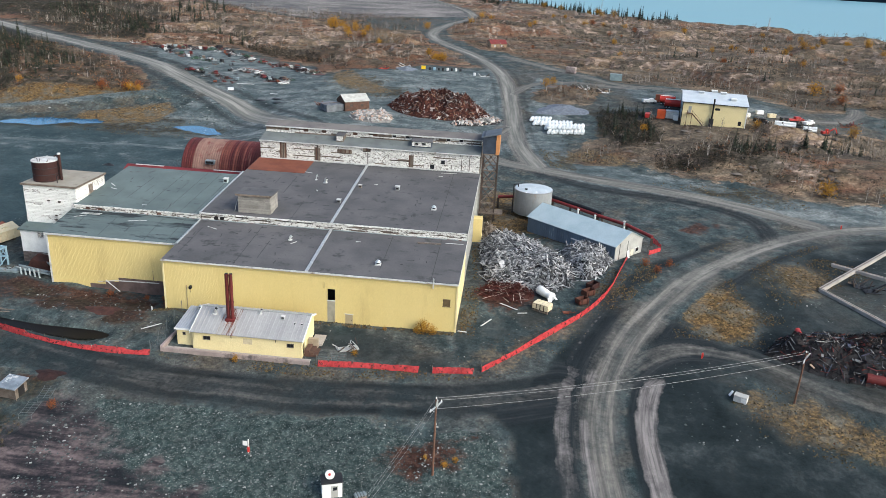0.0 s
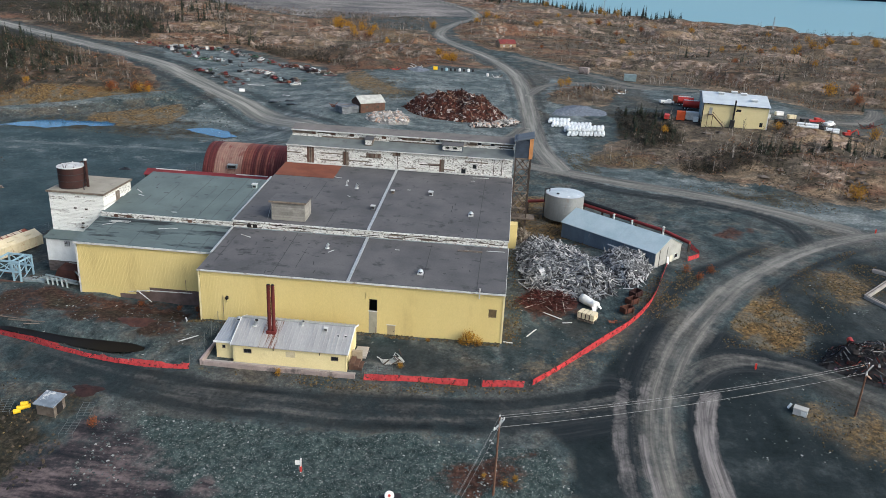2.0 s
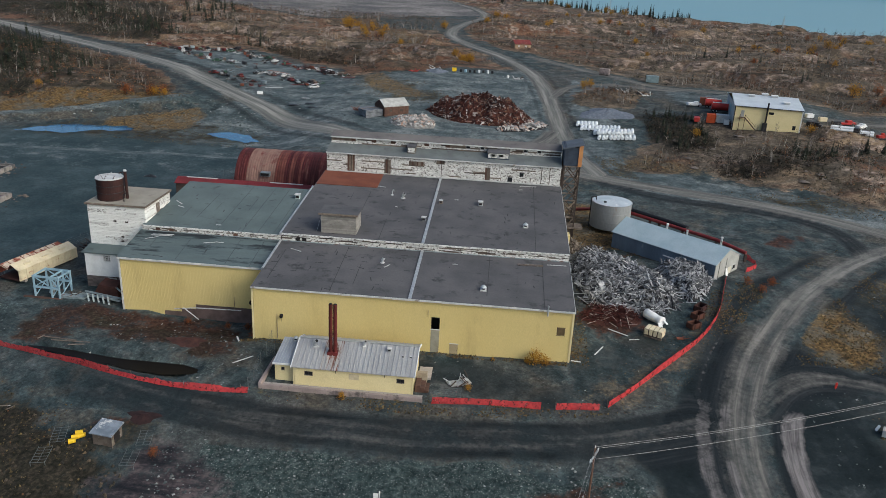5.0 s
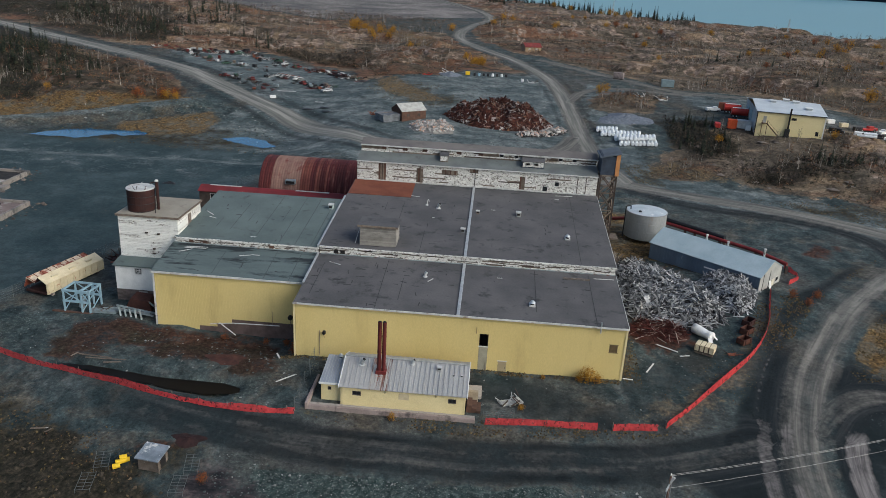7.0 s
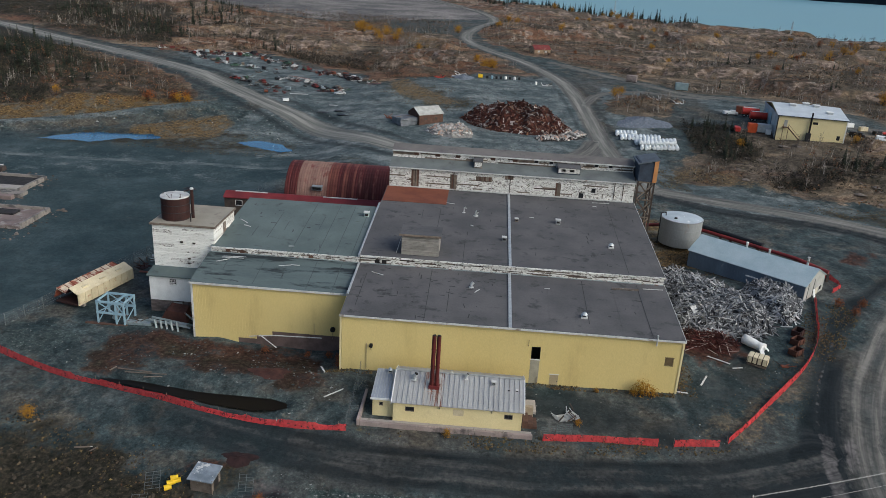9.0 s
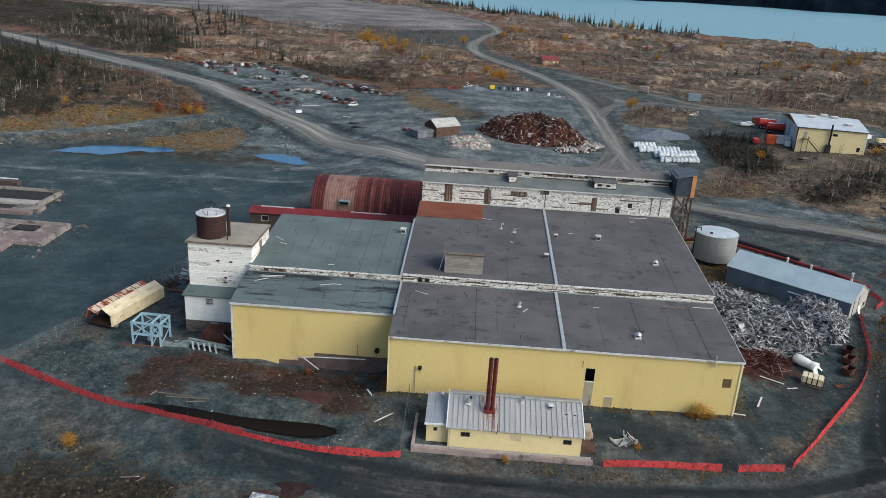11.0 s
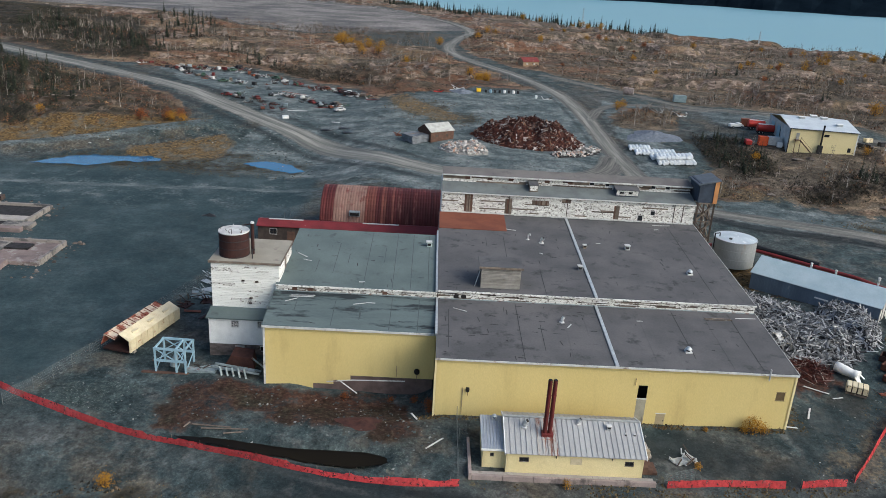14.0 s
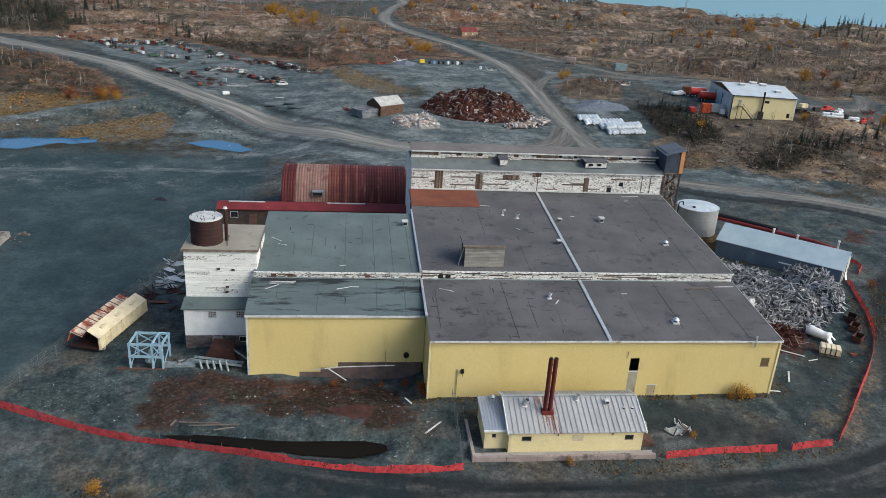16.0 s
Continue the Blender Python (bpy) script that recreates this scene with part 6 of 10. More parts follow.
def boxvent(x, y, z, s=1.0, m_=None):
    h = thing("roof_vent", (x, y, z), "square sheet-metal roof vent", "vent", 0, "roof vents")
    part("body", one(box, -0.4 * s, -0.4 * s, -0.05, 0.4 * s, 0.4 * s, 0.75 * s, None, 0.03), m_ or PALE_STEEL, h)
    part("cap", one(box, -0.52 * s, -0.52 * s, 0.75 * s, 0.52 * s, 0.52 * s, 0.9 * s, None, 0.02), TRIM, h)
    part("louvre", one(box, -0.3 * s, -0.43 * s, 0.2, 0.3 * s, -0.402 * s, 0.6 * s), BLACK, h)
    return h


front_hall()
left_hall()
rear_hall()
back_block()
head_frame()
tower()
cistern()
roof_hut()
annex()

# ---- neighbouring sheds and the tank ----
def sheet_shed():
    h = thing("metal_shed", (16, 161, 3.5), "long blue sheet-metal shed with a pale blue roof", "shed", -41.3)
    # local: x along the shed, y across; origin at the middle
    L, W = 23.6, 9.6
    he, hr = 3.7, 6.0
    g = 3.4

    def gable(x, hole=()):
        bm = bmesh.new()
        solid(bm, [(-W / 2, -0.6), (W / 2, -0.6), (W / 2, he), (0, hr), (-W / 2, he)], lambda y, z: (x - 0.1, y, z), lambda y, z: (x + 0.1, y, z))
        return bm
    part("wall", gable(L / 2), GREY_WALL, h, "pale grey gable wall")
    part("wall", gable(-L / 2), BLUE_WALL, h)
    for y in (-W / 2, W / 2):
        bm = bmesh.new()
        ribbed(bm, (-L / 2, y) if y < 0 else (L / 2, y), (L / 2, y) if y < 0 else (-L / 2, y), lambda q: -0.6, lambda q: he, [], 0.6, 0.05)
        part("wall", bm, BLUE_WALL, h, "slate blue sheet wall")
    for sgn in (-1, 1):
        bm = bmesh.new()
        solid(bm, [(0, hr + 0.12), (sgn * (W / 2 + 0.3), he + 0.02), (sgn * (W / 2 + 0.3), he - 0.08), (0, hr)], lambda y, z: (-L / 2 - 0.3, y, z), lambda y, z: (L / 2 + 0.3, y, z))
        part("roof", bm, BLUE_ROOF, h, "pale blue sheet roof")
    n = 28
    bm = bmesh.new()
    a, b = Vector((0, 0, hr + 0.12)), Vector((0, -(W / 2 + 0.3), he + 0.02))
    beam(bm, a, b, 0.05, 0.05, (1, 0, 0))
    me = bpy.data.meshes.new("roof_rib")
    bm.to_mesh(me)
    bm.free()
    me.materials.append(BLUE_ROOF)
    for i in range(n):
        x = -L / 2 + i * L / (n - 1)
        share("roof_rib", me, Matrix.Translation((x, 0, 0)), h)
    for x, s in ((9.5, 1.0), (2.0, 0.5), (-2.6, 0.6)):
        bm = bmesh.new()
        tube(bm, (x, 0.8, hr - 0.5), (x, 0.8, hr + 1.4 * s), 0.2, None, 10)
        tube(bm, (x, 0.8, hr + 1.4 * s), (x, 0.8, hr + 1.4 * s + 0.15), 0.32, 0.2, 10)
        part("stovepipe", bm, TRIM, h)
    part("ledge", one(box, 0.5, -W / 2 - 0.16, 2.1, 3.0, -W / 2 - 0.06, 2.35), WHITE, h, "white lintel board")
    d = part("door", one(box, L / 2 + 0.1, 0.6, -0.5, L / 2 + 0.2, 1.8, 1.9), mat("pale_door", (0.6, 0.56, 0.45), None, 1), h)
    part("door_handle", one(box, L / 2 + 0.2, 0.72, 0.7, L / 2 + 0.26, 0.8, 0.8), BLACK_PAINT, d)
    part("window_frame", one(box, L / 2 + 0.1, 2.4, 1.0, L / 2 + 0.16, 3.6, 2.0), TRIM, h)
    part("pane", one(box, L / 2 + 0.16, 2.5, 1.1, L / 2 + 0.18, 3.5, 1.9), GLASS, h)
    part("stoop", one(box, L / 2 + 0.2, 0.3, -0.8, L / 2 + 1.6, 2.2, -0.1, None, 0.04), OLD_WOOD, h)
    part("leaning_board", one(beam, (L / 2 + 0.9, -0.6, -0.4), (L / 2 + 0.25, -0.4, 2.0), 0.5, 0.05), WHITE, h)
    for y in (-3.4, -0.6):
        part("downpipe", one(box, L / 2 + 0.1, y, -0.4, L / 2 + 0.17, y + 0.08, he + 0.4), BLACK_PAINT, h)
    return h


def storage_tank():
    h = thing("storage_tank", (4.9, 178.4, 4.3), "round galvanised steel storage tank on the gravel", "tank")
    r, t = 4.5, 5.75
    for i in range(3):
        bm = bmesh.new()
        tube(bm, (0, 0, t * i / 3), (0, 0, t * (i + 1) / 3 - 0.02), r - 0.012 * i, None, 48)
        part("shell_ring", bm, TANK, h)
    bm = bmesh.new()
    tube(bm, (0, 0, t), (0, 0, t + 0.45), r + 0.06, 0.4, 48)
    part("roof", bm, mat("pale_tank_roof", (0.56, 0.62, 0.65), (0.46, 0.52, 0.56), 0.4, 0.5, 0.2, dirt=(0.74, 0.76, 0.76), dirt_scale=0.5, dirt_from=0.58, dirt_to=0.66), h, "pale conical tank roof")
    bm = bmesh.new()
    tube(bm, (0, 0, t - 0.1), (0, 0, t + 0.02), r + 0.08, None, 48)
    part("rim", bm, TANK, h)
    bm = bmesh.new()
    tube(bm, (-4.75, -0.6, -0.5), (-4.75, -0.6, 6.7), 0.12, None, 8)
    tube(bm, (-4.75, -0.6, 6.65), (-3.7, -0.4, 6.75), 0.12, None, 8)
    tube(bm, (-3.7, -0.4, 6.8), (-3.65, -0.4, 6.0), 0.12, None, 8)
    part("pipe", bm, BLACK_PAINT, h, "black overflow pipe")
    bm = bmesh.new()
    tube(bm, (-1.8, -1.9, t + 0.15), (-1.8, -1.9, t + 0.42), 0.35, None, 12)
    part("hatch", bm, BLACK_PAINT, h)
    return h


def quonset():
    h = thing("quonset_hut", (-73, 194, 1.5), "red corrugated-iron barrel-roofed hut", "building")
    x0, x1, cy, cz, r = -86.0, -58.9, 193.6, 4.2, 8.4
    n = 46
    w = (x1 - x0) / n
    me = bpy.data.meshes.new("roof_sheet")
    bm = bmesh.new()
    k = 20
    rings = []
    for s, rr in ((0.0, r), (0.2, r + 0.07), (0.55, r + 0.07), (0.75, r), (1.0, r)):
        rings.append([bm.verts.new((s * w, -rr * math.cos(math.pi * i / k), rr * math.sin(math.pi * i / k))) for i in range(k + 1)])
    for p, q in zip(rings, rings[1:]):
        for i in range(k):
            bm.faces.new((p[i], p[i + 1], q[i + 1], q[i]))
    bm.to_mesh(me)
    bm.free()
    me.materials.append(QUONSET)
    faded, browned = me.copy(), me.copy()
    faded.materials[0], browned.materials[0] = FADED_IRON, BROWN_IRON
    for i in range(n):
        kind_ = faded if 5 <= i < 17 else (browned if 17 <= i < 21 or i in (23, 24, 27) else me)
        wshare("roof_sheet", kind_, Matrix.Translation((x0 + i * w, cy, cz)), h, "sheet faded to tan" if kind_ is faded else "")
    for x, m_ in ((x0 + 0.05, RED_STEEL), (x1 - 0.05, RED_STEEL)):
        bm = bmesh.new()
        solid(bm, [(cy - r * 0.995 * math.cos(math.pi * i / 20), cz + r * 0.995 * math.sin(math.pi * i / 20)) for i in range(21)] + [(cy + r * 0.99, -0.5), (cy - r * 0.99, -0.5)], lambda y, z: (x - 0.05, y, z), lambda y, z: (x + 0.05, y, z))
        wpart("end_wall", bm, m_, h)
    for y in (cy - r, cy + r):
        wpart("foot_wall", one(box, x0, y - 0.15, -0.5, x1, y + 0.15, cz + 0.1), CONCRETE, h)
    v = wpart("roof_box", one(box, -79.4, 185.4, 8.0, -77.0, 187.6, 9.0, None, 0.04), AGED_BLUE, h, "pale vent box on the curved roof")
    wpart("louvre", one(box, -79.2, 185.32, 8.2, -77.2, 185.39, 8.8), BLACK, v)
    return h


def red_lean_to():
    h = thing("red_gallery", (-79, 181, 0.8), "long narrow red-roofed gallery with a dark wall", "building")
    x0, x1 = -98.6, -59.0
    bm = bmesh.new()
    solid(bm, [(180.0, 6.55), (182.4, 7.5), (184.6, 6.9), (184.6, 6.75), (182.4, 7.3), (180.0, 6.4)], lambda y, z: (x0 - 0.2, y, z), lambda y, z: (x1, y, z))
    wpart("roof", bm, mat("red_roofing", (0.20, 0.028, 0.032), (0.14, 0.022, 0.024), 0.3, 0.7, 0.1, dirt=(0.55, 0.42, 0.40), dirt_scale=0.3, dirt_from=0.68, dirt_to=0.74), h, "faded red roofing")
    wpart("wall", one(box, x0, 180.4, -0.5, x1, 180.7, 6.5), DARK_WOOD, h, "dark boarded wall")
    wpart("wall", one(box, x0, 180.7, -0.5, x0 + 0.25, 184.4, 6.7), DARK_WOOD, h)
    wpart("wall", one(box, x0, 184.2, -0.5, x1, 184.4, 6.7), DARK_WOOD, h)
    for x in (-96.0, -84.0, -79.5):
        window("window", h, x, x + 1.6, 180.36, 4.6, 5.9, (2, 2), TRIM)
    for x in (-92.2, -69.0):
        wpart("door", one(box, x, 180.3, 0.4, x + 1.6, 180.38, 5.4), BROWN_WOOD, h)
    for x, l in ((-96.5, 7.5), (-76.0, 8.0)):
        wpart("ridge_sheet", one(box, x, 182.2, 7.42, x + l, 182.6, 7.56), TRIM, h)
    return h


sheet_shed()
storage_tank()
quonset()
red_lean_to()

# ---- things in the yard ----
def strand(pts, r):
    """A thin wire through the given places, in one piece."""
    bm = bmesh.new()
    prev = None
    for p in pts:
        cur = [bm.verts.new((p[0] + dx * r, p[1] + dy * r, p[2] + dz * r)) for dx, dy, dz in ((1, 0, 0), (0, 1, 1), (-1, 0, 0), (0, -1, -1))]
        if prev:
            for i in range(4):
                bm.faces.new((prev[i], cur[i], cur[(i + 1) % 4], prev[(i + 1) % 4]))
        prev = cur
    return bm


def pipe_bent(x, y, z):
    h = thing("roof_pipe", (x, y, z), "thin bent white pipe on the roof", "pipe", 0, "roof vents")
    bm = bmesh.new()
    tube(bm, (0, 0, -0.05), (0, 0, 1.0), 0.09, None, 8)
    tube(bm, (0, 0, 0.95), (0.3, -0.1, 1.15), 0.09, None, 8)
    tube(bm, (0.3, -0.1, 1.2), (0.36, -0.12, 0.8), 0.09, None, 8)
    part("pipe", bm, TRIM, h)
    bm = bmesh.new()
    tube(bm, (0, 0, -0.03), (0, 0, 0.08), 0.35, 0.25, 10)
    part("flashing", bm, TRIM, h)


def rear_z(y):
    return 12.2 + (y - 135.8) * 2.7 / 34.4


def front_z(y):
    return 9.25 + (y - 118.25) * 1.6 / 17.55


for x, y in ((-42.8, 158.3),):
    pipe_bent(x, y, rear_z(y))
gooseneck(-40.4, 157.0, rear_z(157.0), 1.0)
boxvent(-32.5, 155.7, rear_z(155.7), 0.75, OLD_WOOD)
boxvent(-24.5, 156.0, rear_z(156.0), 1.0)
mushroom(-15.5, 146.6, rear_z(146.6), 1.0)
boxvent(-34.9, 146.2, rear_z(146.2), 0.9, mat("dark_vent", (0.17, 0.18, 0.19), None, 1))
mushroom(-50.0, 147.2, rear_z(147.2), 0.6)
gooseneck(-40.2, 130.0, front_z(130.0), 0.85, 60)
mushroom(-22.4, 123.1, front_z(123.1), 1.0)
boxvent(-61.3, 153.5, 13.3, 1.05, mat("pale_green_vent", (0.42, 0.50, 0.48), None, 1))
gooseneck(-47.4, 111.0, 3.42, 1.05)
gooseneck(-40.0, 111.8, 3.72, 0.8, 30)
boxvent(-35.9, 111.2, 3.45, 0.7)
mushroom(-51.2, 113.9, 2.6, 0.8)
for x in (-33.7, -32.5):
    boxvent(x, 110.4, 3.1, 0.32, BLACK_PAINT)


def loose_plank(x, y, z, rz, l=2.0, w=0.18, rx=0.0, m_=None, label="loose pale plank lying on the roof"):
    ob = link_mesh("plank", one(box, -l / 2, -w / 2, 0.0, l / 2, w / 2, 0.06, None, 0.01), m_ or TRIM)
    ob.matrix_basis = pose(x, y, z, 0, rx, rz)
    return tagged(ob, label, "plank", "loose planks")


for x, y, rz, l in ((-46.0, 162.5, -14, 2.6), (-39.2, 128.8, 60, 1.6), (-56.0, 132.2, -28, 2.4), (-14.8, 168.6, 6, 3.6), (-29.5, 158.0, 5, 0.8), (-27.7, 131.4, 3, 0.9), (-16.4, 166.3, 10, 0.9), (-41.0, 152.0, -40, 0.7)):
    loose_plank(x, y, (rear_z(y) if y > 135 else front_z(y)) + 0.03, rz, l)
for x, y, z, rz, l in ((-82.6, 133.0, 10.5, 40, 2.4), (-81.0, 134.4, 10.72, 5, 3.8), (-81.2, 134.0, 10.66, 3, 3.8), (-71.9, 132.8, 10.45, 22, 2.0), (-70.2, 133.2, 10.5, -2, 1.5), (-83.2, 147.0, 12.82, -45, 2.6), (-82.0, 145.0, 12.66, -25, 1.6), (-72.0, 137.9, 12.06, 8, 1.0)):
    loose_plank(x, y, z, rz, l)


def roof_ladder(x0, x1, y, z):
    h = thing("ladder", ((x0 + x1) / 2, y, z), "wooden ladder lying flat on the roof", "ladder", 2)
    L = x1 - x0
    for s in (-0.25, 0.25):
        part("rail", one(box, -L / 2, s - 0.05, 0.03, L / 2, s + 0.05, 0.12), OLD_WOOD, h)
    for i in range(12):
        x = -L / 2 + L * (i + 0.5) / 12
        part("rung", one(box, x - 0.04, -0.2, 0.05, x + 0.04, 0.2, 0.1), OLD_WOOD, h)


roof_ladder(-16.9, -12.4, 133.2, front_z(133.2))
loose_plank(-10.0, 133.9, front_z(133.9) + 0.03, 3, 3.4)


# -- orange mesh barrier --
def barrier(pts, label):
    pts = smooth(pts, 1)
    h = thing("barrier_fence", (*pts[0], gz(*pts[0])), label, "fence", 0, "orange barrier fences")
    rnd = random.Random(int(pts[0][0] * 10))
    line = [Vector((*p, 0)) for p in pts]
    total = sum((b - a).length for a, b in zip(line, line[1:]))
    s, samples, post = 0.0, [], 0.0
    for a, b in zip(line, line[1:]):
        n = max(1, int((b - a).length / 0.5))
        for i in range(n):
            samples.append(a.lerp(b, i / n))
    samples.append(line[-1])
    bm = bmesh.new()
    low, high = [], []
    for i, p in enumerate(samples):
        q = p + Vector((rnd.gauss(0, 0.02), rnd.gauss(0, 0.02), 0))
        g = gz(q.x, q.y)
        hgt = 1.05 + 0.22 * math.sin(i * 0.13 + pts[0][0]) * math.sin(i * 0.071) - 0.07 * abs(math.sin(i * 0.393)) + rnd.uniform(-0.03, 0.03)
        if fbm(np.array([i / 9.0 + pts[0][0]]), np.array([3.0]), 2)[0] > 0.66:
            hgt *= 0.72
        lean = 0.22 * math.sin(i * 0.06)
        low.append(bm.verts.new((q.x, q.y - 0.2, g + 0.02)))
        high.append(bm.verts.new((q.x + 0.1, q.y + lean, g + hgt)))
    for i in range(len(samples) - 1):
        bm.faces.new((low[i], low[i + 1], high[i + 1], high[i]))
    bmesh.ops.solidify(bm, geom=bm.faces[:], thickness=0.03)
    wpart("net", bm, ORANGE_NET, h)
    for i in range(0, len(samples), 8):
        p = samples[i]
        g = gz(p.x, p.y)
        wpart("post", one(beam, (p.x, p.y + 0.12, g - 0.2), (p.x + rnd.gauss(0, 0.08), p.y + 0.12 + rnd.gauss(0, 0.1), g + 1.25), 0.06), OLD_WOOD, h)
    return h


barrier([(-130, 125), (-117.3, 118.5), (-108.9, 115), (-101, 112.1), (-95.8, 111), (-89.9, 109.6), (-84, 108.1), (-75.4, 105.6), (-64.8, 104.1), (-56.1, 104.6)], "sagging red-orange mesh barrier along the ditch")
barrier([(-28.7, 105.9), (-20.9, 106.7), (-12.6, 106.7)], "sagging red-orange mesh barrier by the road")
barrier([(-10.4, 106.9), (-7.3, 107.4), (-3.9, 107.6)], "slack torn red-orange mesh barrier on gravel")
barrier([(-2.6, 108.3), (1.5, 112.5), (6.1, 117.7), (11, 123), (16.4, 129.9), (20, 136.9), (22.3, 144.5), (24.6, 151.6)], "red-orange mesh barrier round the timber heap")
barrier([(29.5, 155.5), (33.5, 160.0), (31.5, 164.5)], "red-orange mesh barrier beside the blue shed")


# -- a low red pipe run by the tank --
def pipe_run(name, pts, r, m_, label):
    h = thing(name, (pts[0][0], pts[0][1], gz(pts[0][0], pts[0][1])), label, "pipe")
    for a, b in zip(pts, pts[1:]):
        bm = bmesh.new()
        tube(bm, a, b, r, None, 10)
        wpart("pipe", bm, m_, h)
    for a in pts:
        g = gz(a[0], a[1])
        wpart("support", one(box, a[0] - 0.25, a[1] - 0.25, g - 0.3, a[0] + 0.25, a[1] + 0.25, a[2] - r * 0.8), DARK_WOOD, h)


pipe_run("steam_pipe", [(-3.5, 182.5, 6.2), (3, 184.5, 6.2), (9, 184, 6.2), (14, 178.5, 6.4), (20, 172, 6.6), (26, 166.5, 6.6), (31, 161.8, 5.8)], 0.4, mat("dull_red_paint", (0.22, 0.028, 0.027), (0.14, 0.022, 0.021), 0.6, 0.6), "red-painted pipe run behind tank and shed")
pipe_run("black_pipe", [(10.0, 183.5, 6.9), (16, 177.5, 7.0), (21, 172.2, 7.0)], 0.5, BLACK_PAINT, "thick black pipe behind the blue shed")

# -- heaps --
WOOD_GREYS = [(0, (0.03, 0.03, 0.034)), (0.35, (0.13, 0.134, 0.14)), (0.65, (0.27, 0.278, 0.288)), (1, (0.60, 0.60, 0.60))]
GREY_BEAMS, GREY_BEAMS_I = tones("grey_timber", WOOD_GREYS, 0.9, "object"), tones("grey_timber_heap", WOOD_GREYS, 0.9)
RUST_SCRAP = [(0, (0.018, 0.009, 0.008)), (0.42, (0.070, 0.022, 0.016)), (0.70, (0.135, 0.046, 0.03)), (0.78, (0.22, 0.13, 0.10)), (0.86, (0.52, 0.48, 0.45)), (0.92, (0.10, 0.105, 0.11)), (1, (0.30, 0.16, 0.09))]
RUST_BITS, RUST_BITS_I = tones("rusty_scrap", RUST_SCRAP, 0.8, "object", 0, 0.15), tones("rusty_scrap_heap", RUST_SCRAP, 0.8, "island", 0, 0.15)
MIXED = [(0, (0.006, 0.006, 0.007)), (0.55, (0.016, 0.015, 0.016)), (0.72, (0.045, 0.016, 0.013)), (0.79, (0.16, 0.028, 0.020)), (0.82, (0.04, 0.06, 0.10)), (0.88, (0.07, 0.07, 0.075)), (0.96, (0.34, 0.34, 0.33)), (1, (0.30, 0.14, 0.05))]
MIX_BITS, MIX_BITS_I = tones("mixed_scrap", MIXED, 0.75, "object"), tones("mixed_scrap_heap", MIXED, 0.75)
PALE = [(0, (0.16, 0.155, 0.15)), (0.45, (0.40, 0.385, 0.36)), (0.75, (0.62, 0.60, 0.57)), (0.88, (0.46, 0.30, 0.22)), (1, (0.56, 0.36, 0.27))]
PALE_BITS, PALE_BITS_I = tones("pale_rubble", PALE, 0.9, "object"), tones("pale_rubble_heap", PALE, 0.9)


